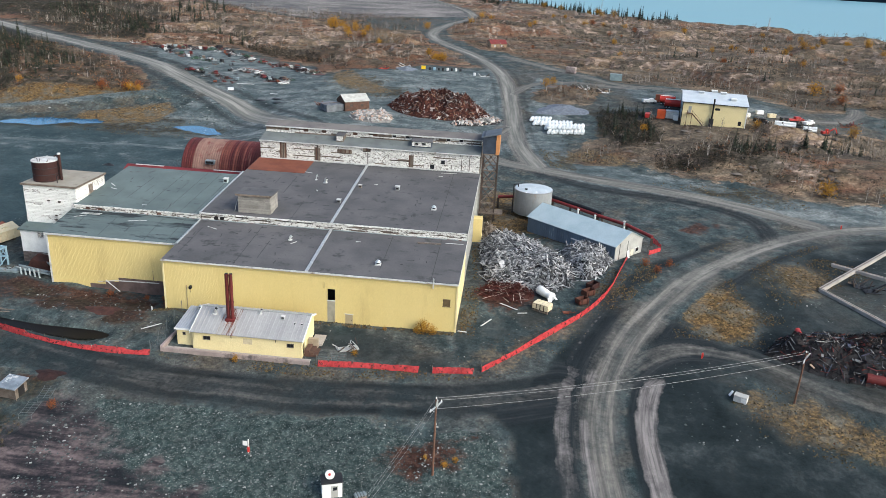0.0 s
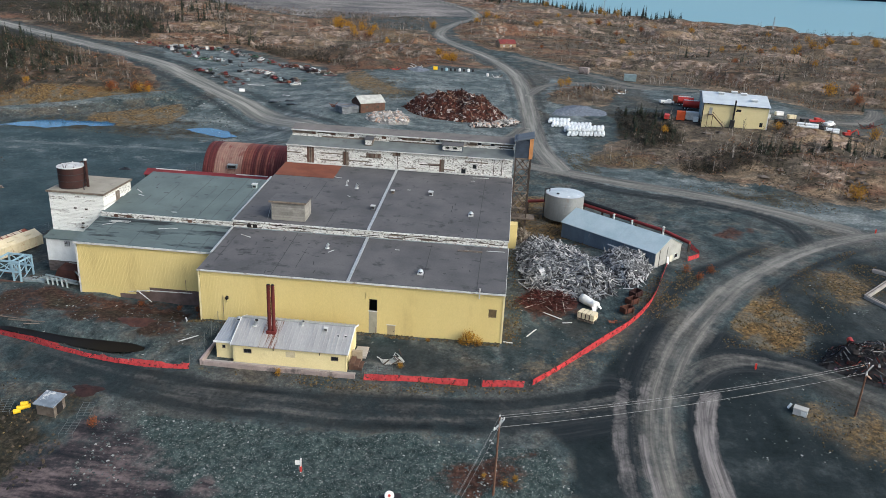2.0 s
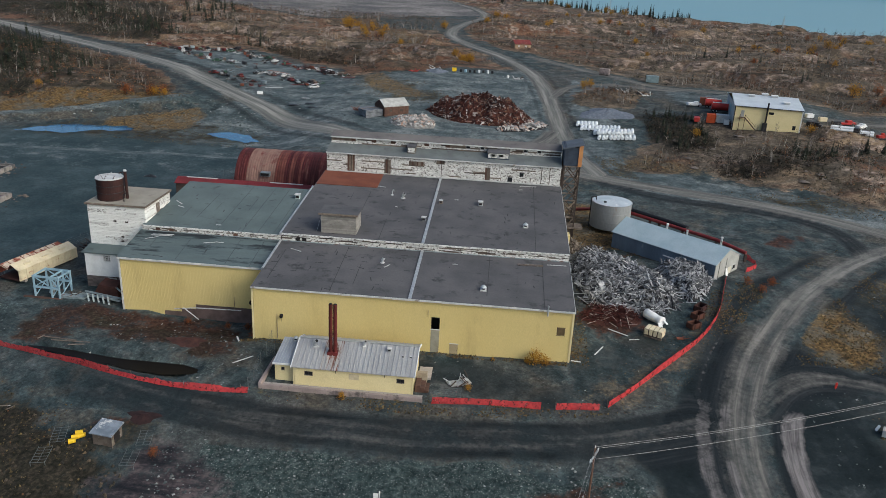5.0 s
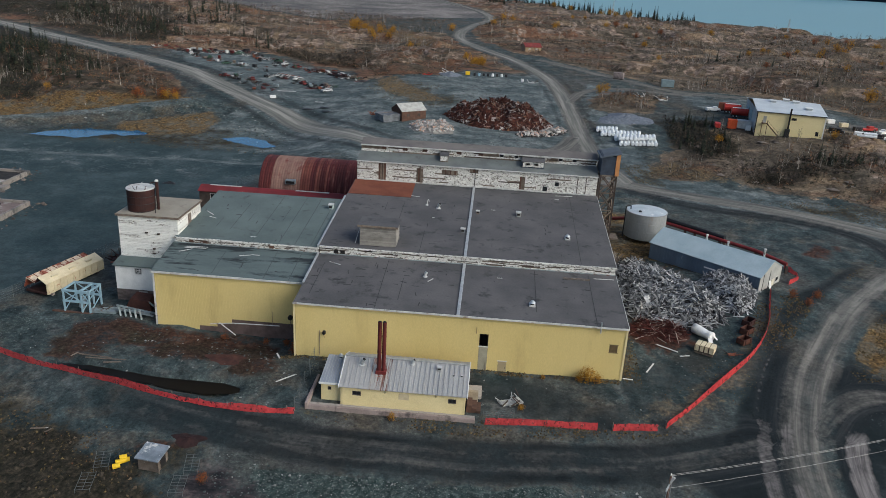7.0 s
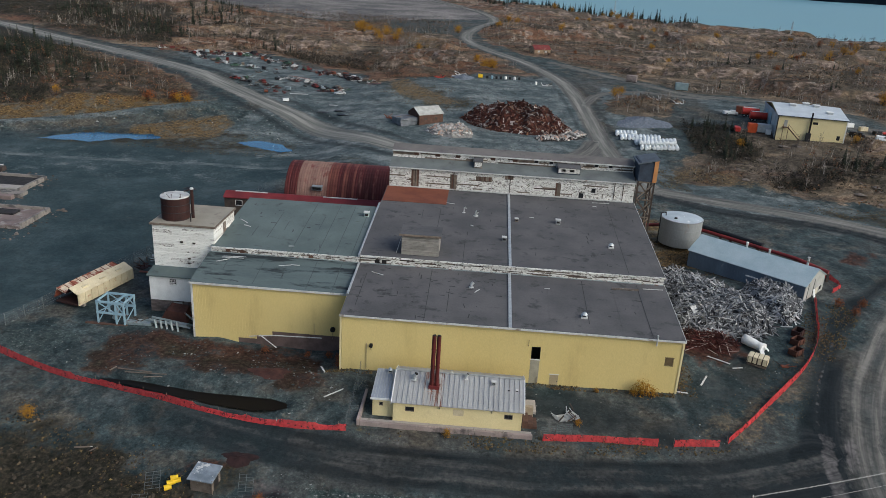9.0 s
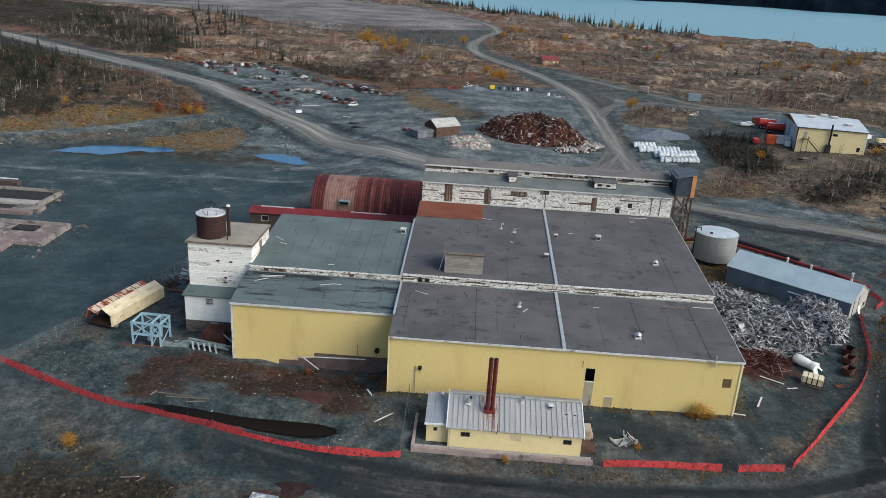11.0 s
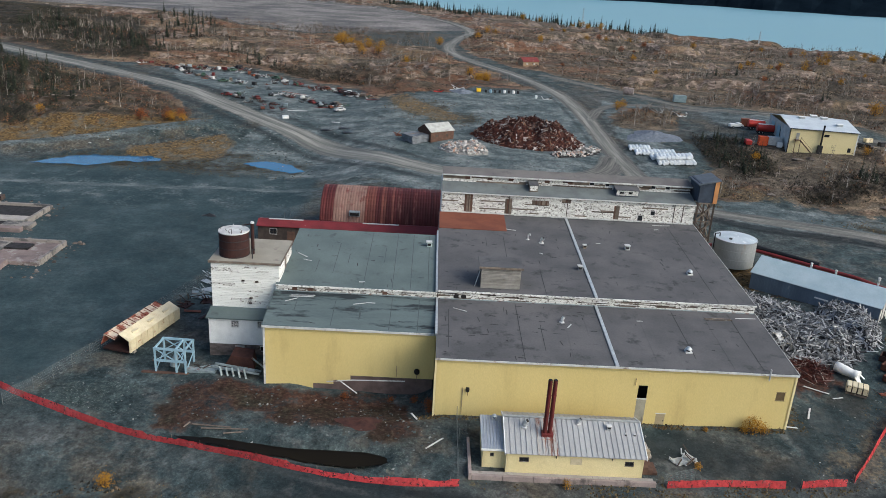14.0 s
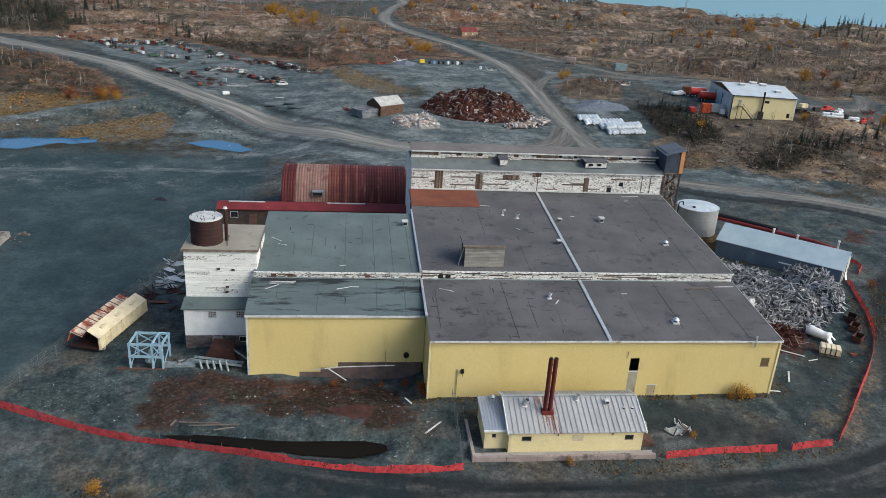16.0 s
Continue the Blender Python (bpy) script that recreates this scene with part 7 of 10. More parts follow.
def heap(name, label, category, outline, peak, fall, core, bits, bits_i, piece, counted, rest, length, width, seed, plates=0.1, lumpy=0.7):
    """A heap: a rough mound, with loose pieces lying all over it at odd angles."""
    rnd = random.Random(seed)
    xs, ys = [p[0] for p in outline], [p[1] for p in outline]
    cx, cy = sum(xs) / len(xs), sum(ys) / len(ys)
    h = thing(name, (cx, cy, gz(cx, cy)), label, category)

    def rise(x, y):
        d = inside(x, y, outline)
        return peak * step(-0.5, fall, d) * (1 - lumpy / 2 + lumpy * fbm(np.asarray(x) / 4.0, np.asarray(y) / 4.0, seed, 3))
    gx, gy = np.arange(min(xs) - 1, max(xs) + 1, 0.5), np.arange(min(ys) - 1, max(ys) + 1, 0.5)
    X, Y = np.meshgrid(gx, gy)
    D = inside(X, Y, outline)
    Z = ground_z(X, Y) + rise(X, Y) - 0.15 - 0.5 * (D < 0) + 0.3 * (fbm(X / 0.9, Y / 0.9, seed + 3, 2) - 0.5)
    idx = np.arange(X.size).reshape(X.shape)
    q = np.stack([idx[:-1, :-1], idx[:-1, 1:], idx[1:, 1:], idx[1:, :-1]], -1).reshape(-1, 4)
    keep = (D[:-1, :-1] > -1.2).reshape(-1)
    me = bpy.data.meshes.new("mound")
    me.from_pydata(np.stack([X, Y, Z], -1).reshape(-1, 3).tolist(), [], q[keep].tolist())
    me.materials.append(core)
    wshare("mound", me, Matrix(), h)
    unit = bpy.data.meshes[unit_mesh(piece, bits).name]
    verts, faces = [], []
    r = np.random.RandomState(seed)
    c = r.uniform((min(xs), min(ys)), (max(xs), max(ys)), ((counted + rest) * 4, 2))
    c = c[inside(c[:, 0], c[:, 1], outline) > r.uniform(0.2, 0.7, len(c))][:counted + rest]
    e = 0.4
    za, zb, zc = rise(c[:, 0], c[:, 1]), rise(c[:, 0] + e, c[:, 1]), rise(c[:, 0], c[:, 1] + e)
    for placed, ((x, y), z0, zx, zy) in enumerate(zip(c.tolist(), za.tolist(), zb.tolist(), zc.tolist())):
        l, w = rnd.uniform(*length), rnd.uniform(*width)
        t = w * rnd.uniform(0.4, 0.9)
        if rnd.random() < plates:
            w, t, l = w * rnd.uniform(3, 6), 0.05, l * 0.6
        m = Matrix.Translation((x, y, gz(x, y) + z0 + rnd.uniform(-0.08, 0.25))) @ Euler((rnd.gauss(math.atan((zy - z0) / e), 0.25), rnd.gauss(-math.atan((zx - z0) / e), 0.25), 0)).to_matrix().to_4x4() @ pose(0, 0, 0, rnd.uniform(-25, 25), rnd.gauss(0, 13), rnd.uniform(0, 360)) @ Matrix.Diagonal((l, w, t, 1))
        if placed < counted:
            wshare(piece, unit, m, h)
        else:
            b = len(verts)
            verts += [tuple(m @ Vector(c)) for c in ((-.5, -.5, -.5), (.5, -.5, -.5), (.5, .5, -.5), (-.5, .5, -.5), (-.5, -.5, .5), (.5, -.5, .5), (.5, .5, .5), (-.5, .5, .5))]
            faces += [tuple(b + i for i in f) for f in ((3, 2, 1, 0), (4, 5, 6, 7), (0, 1, 5, 4), (1, 2, 6, 5), (2, 3, 7, 6), (3, 0, 4, 7))]
    ob = raw(piece + "_litter", verts, faces, bits_i, h)
    ob.matrix_parent_inverse = h.matrix_basis.inverted()
    tagged(ob, kind="stuff")
    return h


# earth coloured near black, so the shade between the pieces is in its colour
SHADED_EARTH = mat("shaded_heap_earth", (0.034, 0.032, 0.033), (0.016, 0.015, 0.016), 0.8, 0.95, 0, 0.4, 5)
RUST_EARTH = mat("rusty_heap_earth", (0.075, 0.03, 0.022), (0.04, 0.018, 0.015), 0.8, 0.95, 0, 0.4, 5)
heap("timber_heap", "big heap of splintered grey-white timbers", "heap", [(-6.2, 158), (-6.0, 148), (-4.6, 137), (1.5, 135), (8, 134.5), (13, 137), (14.2, 143), (11, 149), (5, 156.5), (-1, 160.5)], 2.6, 4.5, SHADED_EARTH, GREY_BEAMS, GREY_BEAMS_I, "timber", 300, 1800, (1.2, 3.9), (0.10, 0.24), 71, 0.03)
heap("timber_heap", "smaller heap of splintered grey-white timbers", "heap", [(10.5, 146), (11, 153), (15, 157), (21, 155.5), (22, 151), (20, 144), (15.5, 139)], 2.2, 3.5, SHADED_EARTH, GREY_BEAMS, GREY_BEAMS_I, "timber", 160, 700, (1.1, 3.2), (0.10, 0.22), 72, 0.03)
heap("timber_heap", "dark weathered timbers stacked loosely against the hall", "heap", [(-7.0, 158), (-7.0, 165), (-3.5, 164.5), (-1.5, 160.5), (-4, 158)], 1.6, 2.5, SHADED_EARTH, tones("brown_grey_timber", [(0, (0.06, 0.045, 0.035)), (0.7, (0.2, 0.165, 0.13)), (1, (0.36, 0.33, 0.29))], 0.9, "object"), tones("brown_grey_timber_heap", [(0, (0.06, 0.045, 0.035)), (0.7, (0.2, 0.165, 0.13)), (1, (0.36, 0.33, 0.29))]), "timber", 60, 60, (1.5, 4.5), (0.15, 0.3), 73, 0.0)
heap("scrap_heap", "low heap of dark red rusted rods beside timbers", "heap", [(-5.5, 131.5), (-3, 136.5), (3.5, 136), (6.5, 132.5), (3.5, 129.8), (-2, 130)], 0.8, 2.0, RUST_EARTH, tones("red_rods", [(0, (0.035, 0.012, 0.010)), (0.8, (0.105, 0.030, 0.024)), (1, (0.42, 0.37, 0.33))], 0.8, "object"), tones("red_rods_heap", [(0, (0.035, 0.012, 0.010)), (0.85, (0.105, 0.030, 0.024)), (1, (0.42, 0.37, 0.33))]), "rod", 80, 160, (1.5, 4.0), (0.06, 0.14), 74, 0.02)
heap("scrap_heap", "large heap of rust-brown scrap iron", "heap", [(-49, 281), (-44, 273), (-36, 268.5), (-25, 266.5), (-13, 269.5), (-10, 275), (-14, 286), (-24, 290), (-38, 291), (-46, 288)], 5.6, 9.0, RUST_EARTH, RUST_BITS, RUST_BITS_I, "scrap_piece", 280, 2600, (0.6, 3.2), (0.10, 0.34), 75, 0.18, 1.1)
heap("scrap_heap", "dark heap of mixed scrap metal and red tanks", "heap", [(44, 120.5), (48, 126), (54, 128.5), (60, 129), (74, 132), (84, 126), (78, 114), (62, 113.5), (55, 114.5), (49, 117)], 3.2, 4.5, SHADED_EARTH, MIX_BITS, MIX_BITS_I, "scrap_piece", 280, 2900, (0.25, 2.4), (0.04, 0.15), 76, 0.14, 1.2)
heap("rubble_heap", "heap of pale rubble with orange bits", "heap", [(-60, 264), (-57, 259.5), (-50, 257.5), (-43.5, 259.5), (-44, 266), (-48, 271), (-54, 268)], 2.0, 3.0, mat("pale_heap_earth", (0.3, 0.29, 0.27), (0.2, 0.19, 0.18), 0.7, 0.95, 0, 0.4, 4), PALE_BITS, PALE_BITS_I, "rubble_piece", 120, 420, (0.3, 1.4), (0.2, 0.6), 77, 0.15)
heap("scrap_heap", "pale strewn debris at the scrap heap's foot", "heap", [(-14, 262), (-8, 266), (-5, 272), (-9, 274), (-15, 269), (-24, 264), (-22, 260)], 0.8, 2.0, SHADED_EARTH, PALE_BITS, PALE_BITS_I, "rubble_piece", 60, 160, (0.3, 1.6), (0.15, 0.6), 78, 0.2)


for x, y, z, rz, l, r_, m_, lab in ((51.5, 126.6, 1.4, 80, 1.6, 0.5, BRIGHT_RED, "small red drum standing on the scrap heap"), (62.5, 114.2, 1.1, -14, 7.5, 0.8, RED_STEEL, "long red tank lying at the scrap heap"), (66.0, 112.8, 0.9, -10, 6.0, 0.6, RED_STEEL, "long red pipe lying at the scrap heap")):
    ob = thing("red_tank", (x, y, gz(x, y)), lab, "tank", rz)
    bm = bmesh.new()
    tube(bm, (-l / 2, 0, z), (l / 2, 0, z), r_, r_ * 0.96, 16)
    part("shell", bm, m_, ob)
    for a in (-0.3, 0.3):
        part("support", one(box, a * l - 0.15, -r_ * 0.7, -0.3, a * l + 0.15, r_ * 0.7, z - r_ * 0.6), DARK_RUST, ob)


def gravel_heap(x, y, rx, ry, hgt, label, m_):
    bm = bmesh.new()
    n, k = 26, 9
    rows = []
    for j in range(k + 1):
        t = j / k
        row = []
        for i in range(n):
            a = 2 * math.pi * i / n
            w = 1 + 0.18 * math.sin(3 * a + x) + 0.08 * math.sin(7 * a)
            px, py = x + rx * t * w * math.cos(a), y + ry * t * w * math.sin(a)
            row.append(bm.verts.new((px, py, gz(px, py) - 0.2 + hgt * (1 - t) ** 0.85 * (1 + 0.15 * math.sin(5 * a + j)))))
        rows.append(row)
    for p, q in zip(rows, rows[1:]):
        for i in range(n):
            bm.faces.new((p[i], q[i], q[(i + 1) % n], p[(i + 1) % n]))
    bmesh.ops.remove_doubles(bm, verts=bm.verts[:], dist=0.01)
    for f in bm.faces:
        f.smooth = True
    ob = link_mesh("mound", bm, m_)
    return tagged(ob, label, "heap")


BLUE_GRAVEL = mat("blue_grey_gravel", (0.145, 0.165, 0.20), (0.10, 0.115, 0.14), 1.2, 0.95, 0, 0.6, 3, dirt=(0.2, 0.21, 0.24), dirt_scale=1.5, dirt_from=0.55, dirt_to=0.62)
gravel_heap(15.5, 288, 10, 7, 2.2, "wide low heap of blue-grey gravel", BLUE_GRAVEL)
gravel_heap(-70.0, 116.2, 4.2, 2.6, 0.6, "low mound of red-brown soil in front of the wing", RUST_EARTH)


# -- crates, bins and other single things round the timber heap --
def crate(x, y, rz, sx, sy, sz, m_, label, name="crate"):
    h = thing(name, (x, y, gz(x, y)), label, name.replace("_", " "), rz)
    part("body", one(box, -sx / 2, -sy / 2, 0.35, sx / 2, sy / 2, 0.35 + sz, None, 0.04), DARK_WOOD, h)
    n = 4
    for i in range(n):
        x0 = -sx / 2 + sx * i / n
        part("slat", one(box, x0 + 0.06, -sy / 2 - 0.05, 0.35 + sz, x0 + sx / n - 0.06, sy / 2 + 0.05, 0.5 + sz, None, 0.02), m_, h)
        part("slat", one(box, x0 + 0.1, -sy / 2 - 0.08, 0.55, x0 + sx / n - 0.1, -sy / 2 - 0.005, 0.3 + sz, None, 0.02), m_, h)
    for a in (-1, 1):
        part("skid", one(box, -sx / 2, a * sy * 0.36 - 0.12, 0.0, sx / 2, a * sy * 0.36 + 0.12, 0.35), OLD_WOOD, h)
    for a in (-1, 1):
        part("end_board", one(box, a * sx / 2 - 0.05, -sy / 2, 0.5, a * sx / 2 + 0.05, sy / 2, 0.38 + sz), m_, h)
    return h


crate(7.0, 127.6, -28, 3.0, 1.9, 1.15, CREAM_STEEL, "cream steel crate on timber skids beside the heap")


def dented_tank():
    h = thing("dented_tank", (7.6, 132.2, gz(7.6, 132.2) + 0.25), "dented white tank lying split open on the timbers", "tank", -50)
    bm = bmesh.new()
    tube(bm, (-1.9, 0, 0.75), (1.9, 0, 0.75), 0.85, 0.78, 18)
    bmesh.ops.subdivide_edges(bm, edges=[e for e in bm.edges if abs(e.verts[0].co.x - e.verts[1].co.x) > 2], cuts=5)
    for v in bm.verts:
        dent = math.exp(-((v.co.x - 0.7) / 0.6) ** 2)
        v.co.z -= 0.35 * dent * max(0.0, v.co.z - 0.7)
        v.co.y += 0.08 * math.sin(3 * v.co.x)
    for f in bm.faces:
        f.smooth = len(f.verts) == 4
    part("shell", bm, WHITE, h)
    bm = bmesh.new()
    beam(bm, (1.7, -0.5, 0.7), (2.5, -1.1, 0.15), 0.7, 0.05)
    beam(bm, (1.8, 0.3, 0.9), (2.6, 0.5, 0.3), 0.5, 0.05)
    part("torn_sheet", bm, WHITE, h)


dented_tank()


def iron_bin(x, y, rz, s, m_):
    h = thing("iron_bin", (x, y, gz(x, y)), "open rusted iron bin beside the orange barrier", "bin", rz, "rusted bins")
    part("floor", one(box, -s, -0.7, 0.1, s, 0.7, 0.18), m_, h)
    for a in (-1, 1):
        part("side", one(box, -s, a * 0.7 - 0.05, 0.1, s, a * 0.7 + 0.05, 1.1), m_, h)
        part("end", one(box, a * s - 0.05, -0.65, 0.18, a * s + 0.05, 0.65, 1.1), m_, h)
    for a in (-0.6, 0.6):
        part("rib", one(box, a * s - 0.06, -0.82, 0.0, a * s + 0.06, -0.755, 1.1), DARK_RUST, h)


BIN_RUST = mat("bin_rust", (0.105, 0.042, 0.026), (0.06, 0.025, 0.018), 0.8, 0.85, 0.1, 0.2, 6)
iron_bin(14.3, 131.3, 38, 1.1, BIN_RUST)
iron_bin(16.6, 137.2, 50, 1.2, DARK_RUST)
iron_bin(15.6, 134.5, 42, 1.1, BIN_RUST)


def small_junk(x, y, rz, name, label, m_, s=1.0):
    """A tangle of a few bars and plates on the ground."""
    rnd = random.Random(int(x * 31 + y * 17))
    h = thing(name, (x, y, gz(x, y)), label, "scrap", rz)
    for i in range(9):
        a = Vector((rnd.uniform(-1, 1) * s, rnd.uniform(-0.7, 0.7) * s, 0.1))
        b = a + Vector((rnd.uniform(-1.2, 1.2), rnd.uniform(-0.8, 0.8), rnd.uniform(0.0, 0.8))) * s
        part("bar", one(beam, a, b, 0.1 * s, 0.08 * s), m_ if i % 3 else DARK_WOOD, h)
    part("plate", one(box, -0.7 * s, -0.5 * s, 0.0, 0.6 * s, 0.5 * s, 0.12), m_, h)


small_junk(11.4, 127.6, 0, "scrap_tangle", "small tangle of rusted iron on the gravel", RUST_SHEET, 0.8)
small_junk(-25.4, 110.9, 20, "scrap_tangle", "tangle of pale aluminium frames beside the path", PALE_STEEL, 1.6)
small_junk(-24.0, 111.6, 120, "scrap_tangle", "tangle of pale aluminium frames in grass", PALE_STEEL, 1.2)
for x, y, rz, l in ((-2.6, 122.5, 62, 4.2), (-6.7, 118.9, -8, 1.6), (1.0, 128.2, -35, 3.8), (3.5, 126.2, 15, 1.8), (17.5, 141, 80, 1.8), (-88.5, 113.8, 2, 6.5), (-90.5, 114.4, -4, 5.5), (-87.0, 113.2, 12, 3.0), (-94.0, 114.6, 70, 1.4), (-59.0, 112.5, 48, 4.5), (-90.5, 98.4, 12, 2.6), (-89.0, 98.0, 60, 1.2), (-62.0, 118.0, -60, 3.0)):
    loose_plank(x, y, gz(x, y) + 0.08, rz, l, 0.26, 0, OLD_WOOD if x < -80 else TRIM, "weathered plank lying on the ground")


# -- left side of the tower: ore wagon bodies, blue frame, old machinery --
def wagon_body():
    h = thing("hopper_body", (-109.0, 139.6, gz(-109, 139.6)), "long cream steel hopper body streaked with rust", "hopper", 75)
    L = 14.0
    # local: x along, y to the far-left side
    def prism(pts, m_, nm, label=""):
        bm = bmesh.new()
        solid(bm, pts, lambda y, z: (-L / 2, y, z), lambda y, z: (L / 2, y, z))
        return part(nm, bm, m_, h, label)
    prism([(-2.5, 0.5), (-2.35, 0.5), (-2.35, 2.6), (-2.5, 2.6)], CREAM_STEEL, "side", "cream ribbed side")
    prism([(-2.55, 2.55), (-0.6, 3.6), (-0.6, 3.5), (-2.45, 2.45)], CREAM_STEEL, "cover", "cream sloping cover")
    prism([(-0.6, 3.55), (0.2, 2.4), (0.1, 2.35), (-0.7, 3.5)], DARK_RUST, "gutter")
    prism([(0.2, 2.4), (2.2, 3.1), (2.2, 3.0), (0.2, 2.3)], RUSTY_CREAM, "cover", "rust-scabbed sloping cover")
    prism([(2.1, 3.1), (2.9, 1.2), (2.8, 1.15), (2.0, 3.0)], RUSTY_CREAM, "side", "rusted outer side")
    prism([(-2.2, 0.4), (2.5, 0.4), (2.5, 0.7), (-2.2, 0.7)], DARK_RUST, "floor")
    for i in range(10):
        x = -L / 2 + 0.15 + i * (L - 0.3) / 9
        part("rib", one(box, x - 0.07, -2.62, 0.5, x + 0.07, -2.505, 2.6), CREAM_STEEL, h)
        bm = bmesh.new()
        beam(bm, (x, 0.25, 2.47), (x, 2.2, 3.15), 0.1, 0.1)
        part("rib", bm, RUST_SHEET, h)
    for i in range(3):
        x = -4.2 + i * 4.2
        part("hatch", one(box, x - 0.7, -1.8, 2.95, x + 0.7, -1.2, 3.25), CREAM_STEEL, h)
    for x in (-5.5, 0, 5.5):
        part("bearer", one(box, x - 0.3, -2.3, -0.5, x + 0.3, 2.4, 0.4), CONCRETE if x < -5 else DARK_WOOD, h)
    return h


wagon_body()


def steel_frame():
    h = thing("trestle", (-100.4, 129.6, gz(-100.4, 129.6)), "pale blue braced steel frame on timber bearers", "trestle", -3)
    w, d, t = 2.35, 1.8, 4.0
    for x in (-w, 0.9, w):
        for y in (-d, d):
            part("leg", one(beam, (x, y, -0.3), (x, y, t), 0.26), PALE_BLUE, h)
    for y in (-d, d):
        for z in (t, 2.0):
            part("beam", one(beam, (-w - 0.2, y, z), (w + 0.2, y, z), 0.24, 0.34), PALE_BLUE, h)
        for a, b in ((-w, 0.9), (0.9, w)):
            part("brace", one(beam, (a, y, 2.0), (b, y, t), 0.14), PALE_BLUE, h)
            part("brace", one(beam, (b, y, 2.0), (a, y, t), 0.14), PALE_BLUE, h)
    for x in (-w, 0.9, w):
        part("beam", one(beam, (x, -d, t + 0.02), (x, d, t + 0.02), 0.22, 0.3), PALE_BLUE, h)
        part("brace", one(beam, (x, -d, 0.2), (x, d, 2.0), 0.12), PALE_BLUE, h)
    for z in (-0.1,):
        part("bearer", one(box, -w - 2.2, -d - 0.4, -0.4, w + 0.5, -d + 0.1, 0.1), BROWN_WOOD, h)
        part("bearer", one(box, -w - 2.0, d - 0.3, -0.4, w + 0.5, d + 0.2, 0.1), BROWN_WOOD, h)
    bm = bmesh.new()
    tube(bm, (-0.4, 0, 0.2), (0.2, 0.1, 2.1), 0.5, 0.35, 12)
    part("motor", bm, AGED_BLUE, h, "old motor inside the frame")
    return h


steel_frame()


def ribbed_chute():
    h = thing("steel_chute", (-90.4, 127.8, gz(-90.4, 127.8)), "grey-blue ribbed steel chute lying on the ground", "chute", -4)
    part("bed", one(box, -3.2, -0.3, 0.6, 3.0, 0.4, 0.75), AGED_BLUE, h)
    for i in range(5):
        x = -2.4 + i * 0.95
        part("rib", one(beam, (x, -0.5, 1.3), (x + 0.5, -0.9, -0.6), 0.28, 0.2), AGED_BLUE, h)
    for y in (-0.45, 0.5):
        part("rail", one(beam, (-3.4, y, 1.25), (3.8, y, 0.5), 0.2, 0.3), AGED_BLUE, h)
    bm = bmesh.new()
    solid(bm, [(-2.4, 0.2), (2.6, 0.2), (2.2, 2.2), (-1.2, 2.4)], lambda x, z: (x, 1.2, z), lambda x, z: (x * 0.9, 3.4, z + 0.5))
    part("hopper", bm, RUST_EARTH, h, "rust-red sheet hopper")
    part("rail", one(beam, (2.2, 1.1, 2.4), (5.0, 0.6, 0.6), 0.3, 0.12), AGED_BLUE, h)
    part("skid", one(box, -8.0, -0.4, -0.3, -3.2, 0.5, 0.35, None, 0.05), AGED_BLUE, h)
    return h


ribbed_chute()
for k, (x, y, rz, m_, lab) in enumerate(((-104.6, 156.0, 10, AGED_BLUE, "heap of bent grey sheet metal beside the fence"), (-103.6, 159.5, 40, PALE_STEEL, "bent pale sheet metal beside the fence"), (-105.6, 152.0, 70, DARK_RUST, "dark iron tangle beside the hopper"), (-102.0, 154.0, 20, DARK_RUST, "dark iron tangle beside the tower"), (-100.5, 162.0, 0, DARK_WOOD, "dark broken planks beside the tower"), (-95.0, 129.2, 15, AGED_BLUE, "bent grey steel lying by the chute"), (-103.5, 166.0, 30, PALE_STEEL, "pale sheet lying beside the fence"))):
    small_junk(x, y, rz, "scrap_tangle", lab, m_, 1.7)
for x, y, rz, l, w, m_ in ((-104.5, 157.5, 20, 3.2, 1.5, AGED_BLUE), (-102.4, 158.2, -12, 2.6, 1.2, PALE_STEEL), (-103.0, 155.3, 65, 2.4, 1.3, AGED_BLUE), (-101.2, 160.6, 8, 3.0, 1.0, AGED_BLUE), (-100.2, 153.0, 40, 2.6, 0.9, DARK_RUST), (-104.9, 162.8, -30, 1.8, 1.3, PALE_STEEL), (-103.6, 149.2, 10, 3.0, 0.8, RUST_SHEET), (-101.0, 147.0, 75, 2.4, 0.7, DARK_RUST)):
    loose_plank(x, y, gz(x, y) + 0.25, rz, l, w, 6, m_, "bent steel sheet lying beside the tower")
COURT_RED = mat("court_red_iron", (0.22, 0.030, 0.026), (0.13, 0.022, 0.02), 0.8, 0.7, 0.1, 0.1, 6)
# debris in the court behind the tower
for k, (x, y, rz) in enumerate(((-90, 168, 10), (-85, 166, 60), (-80, 168, 30), (-88, 163, 80), (-75, 166, 0))):
    small_junk(x, y, rz, "scrap_tangle", "heap of red-rusted iron behind the green roof", COURT_RED, 3.6)


# -- wire fence west of the tower --
CHAIN_LINK = mat("chain_link", (0.30, 0.36, 0.38), (0.24, 0.29, 0.31), 1.0, 0.6, 0.3, 0.0, 6)
CHAIN_LINK.node_tree.nodes["Principled BSDF"].inputs["Alpha"].default_value = 0.05


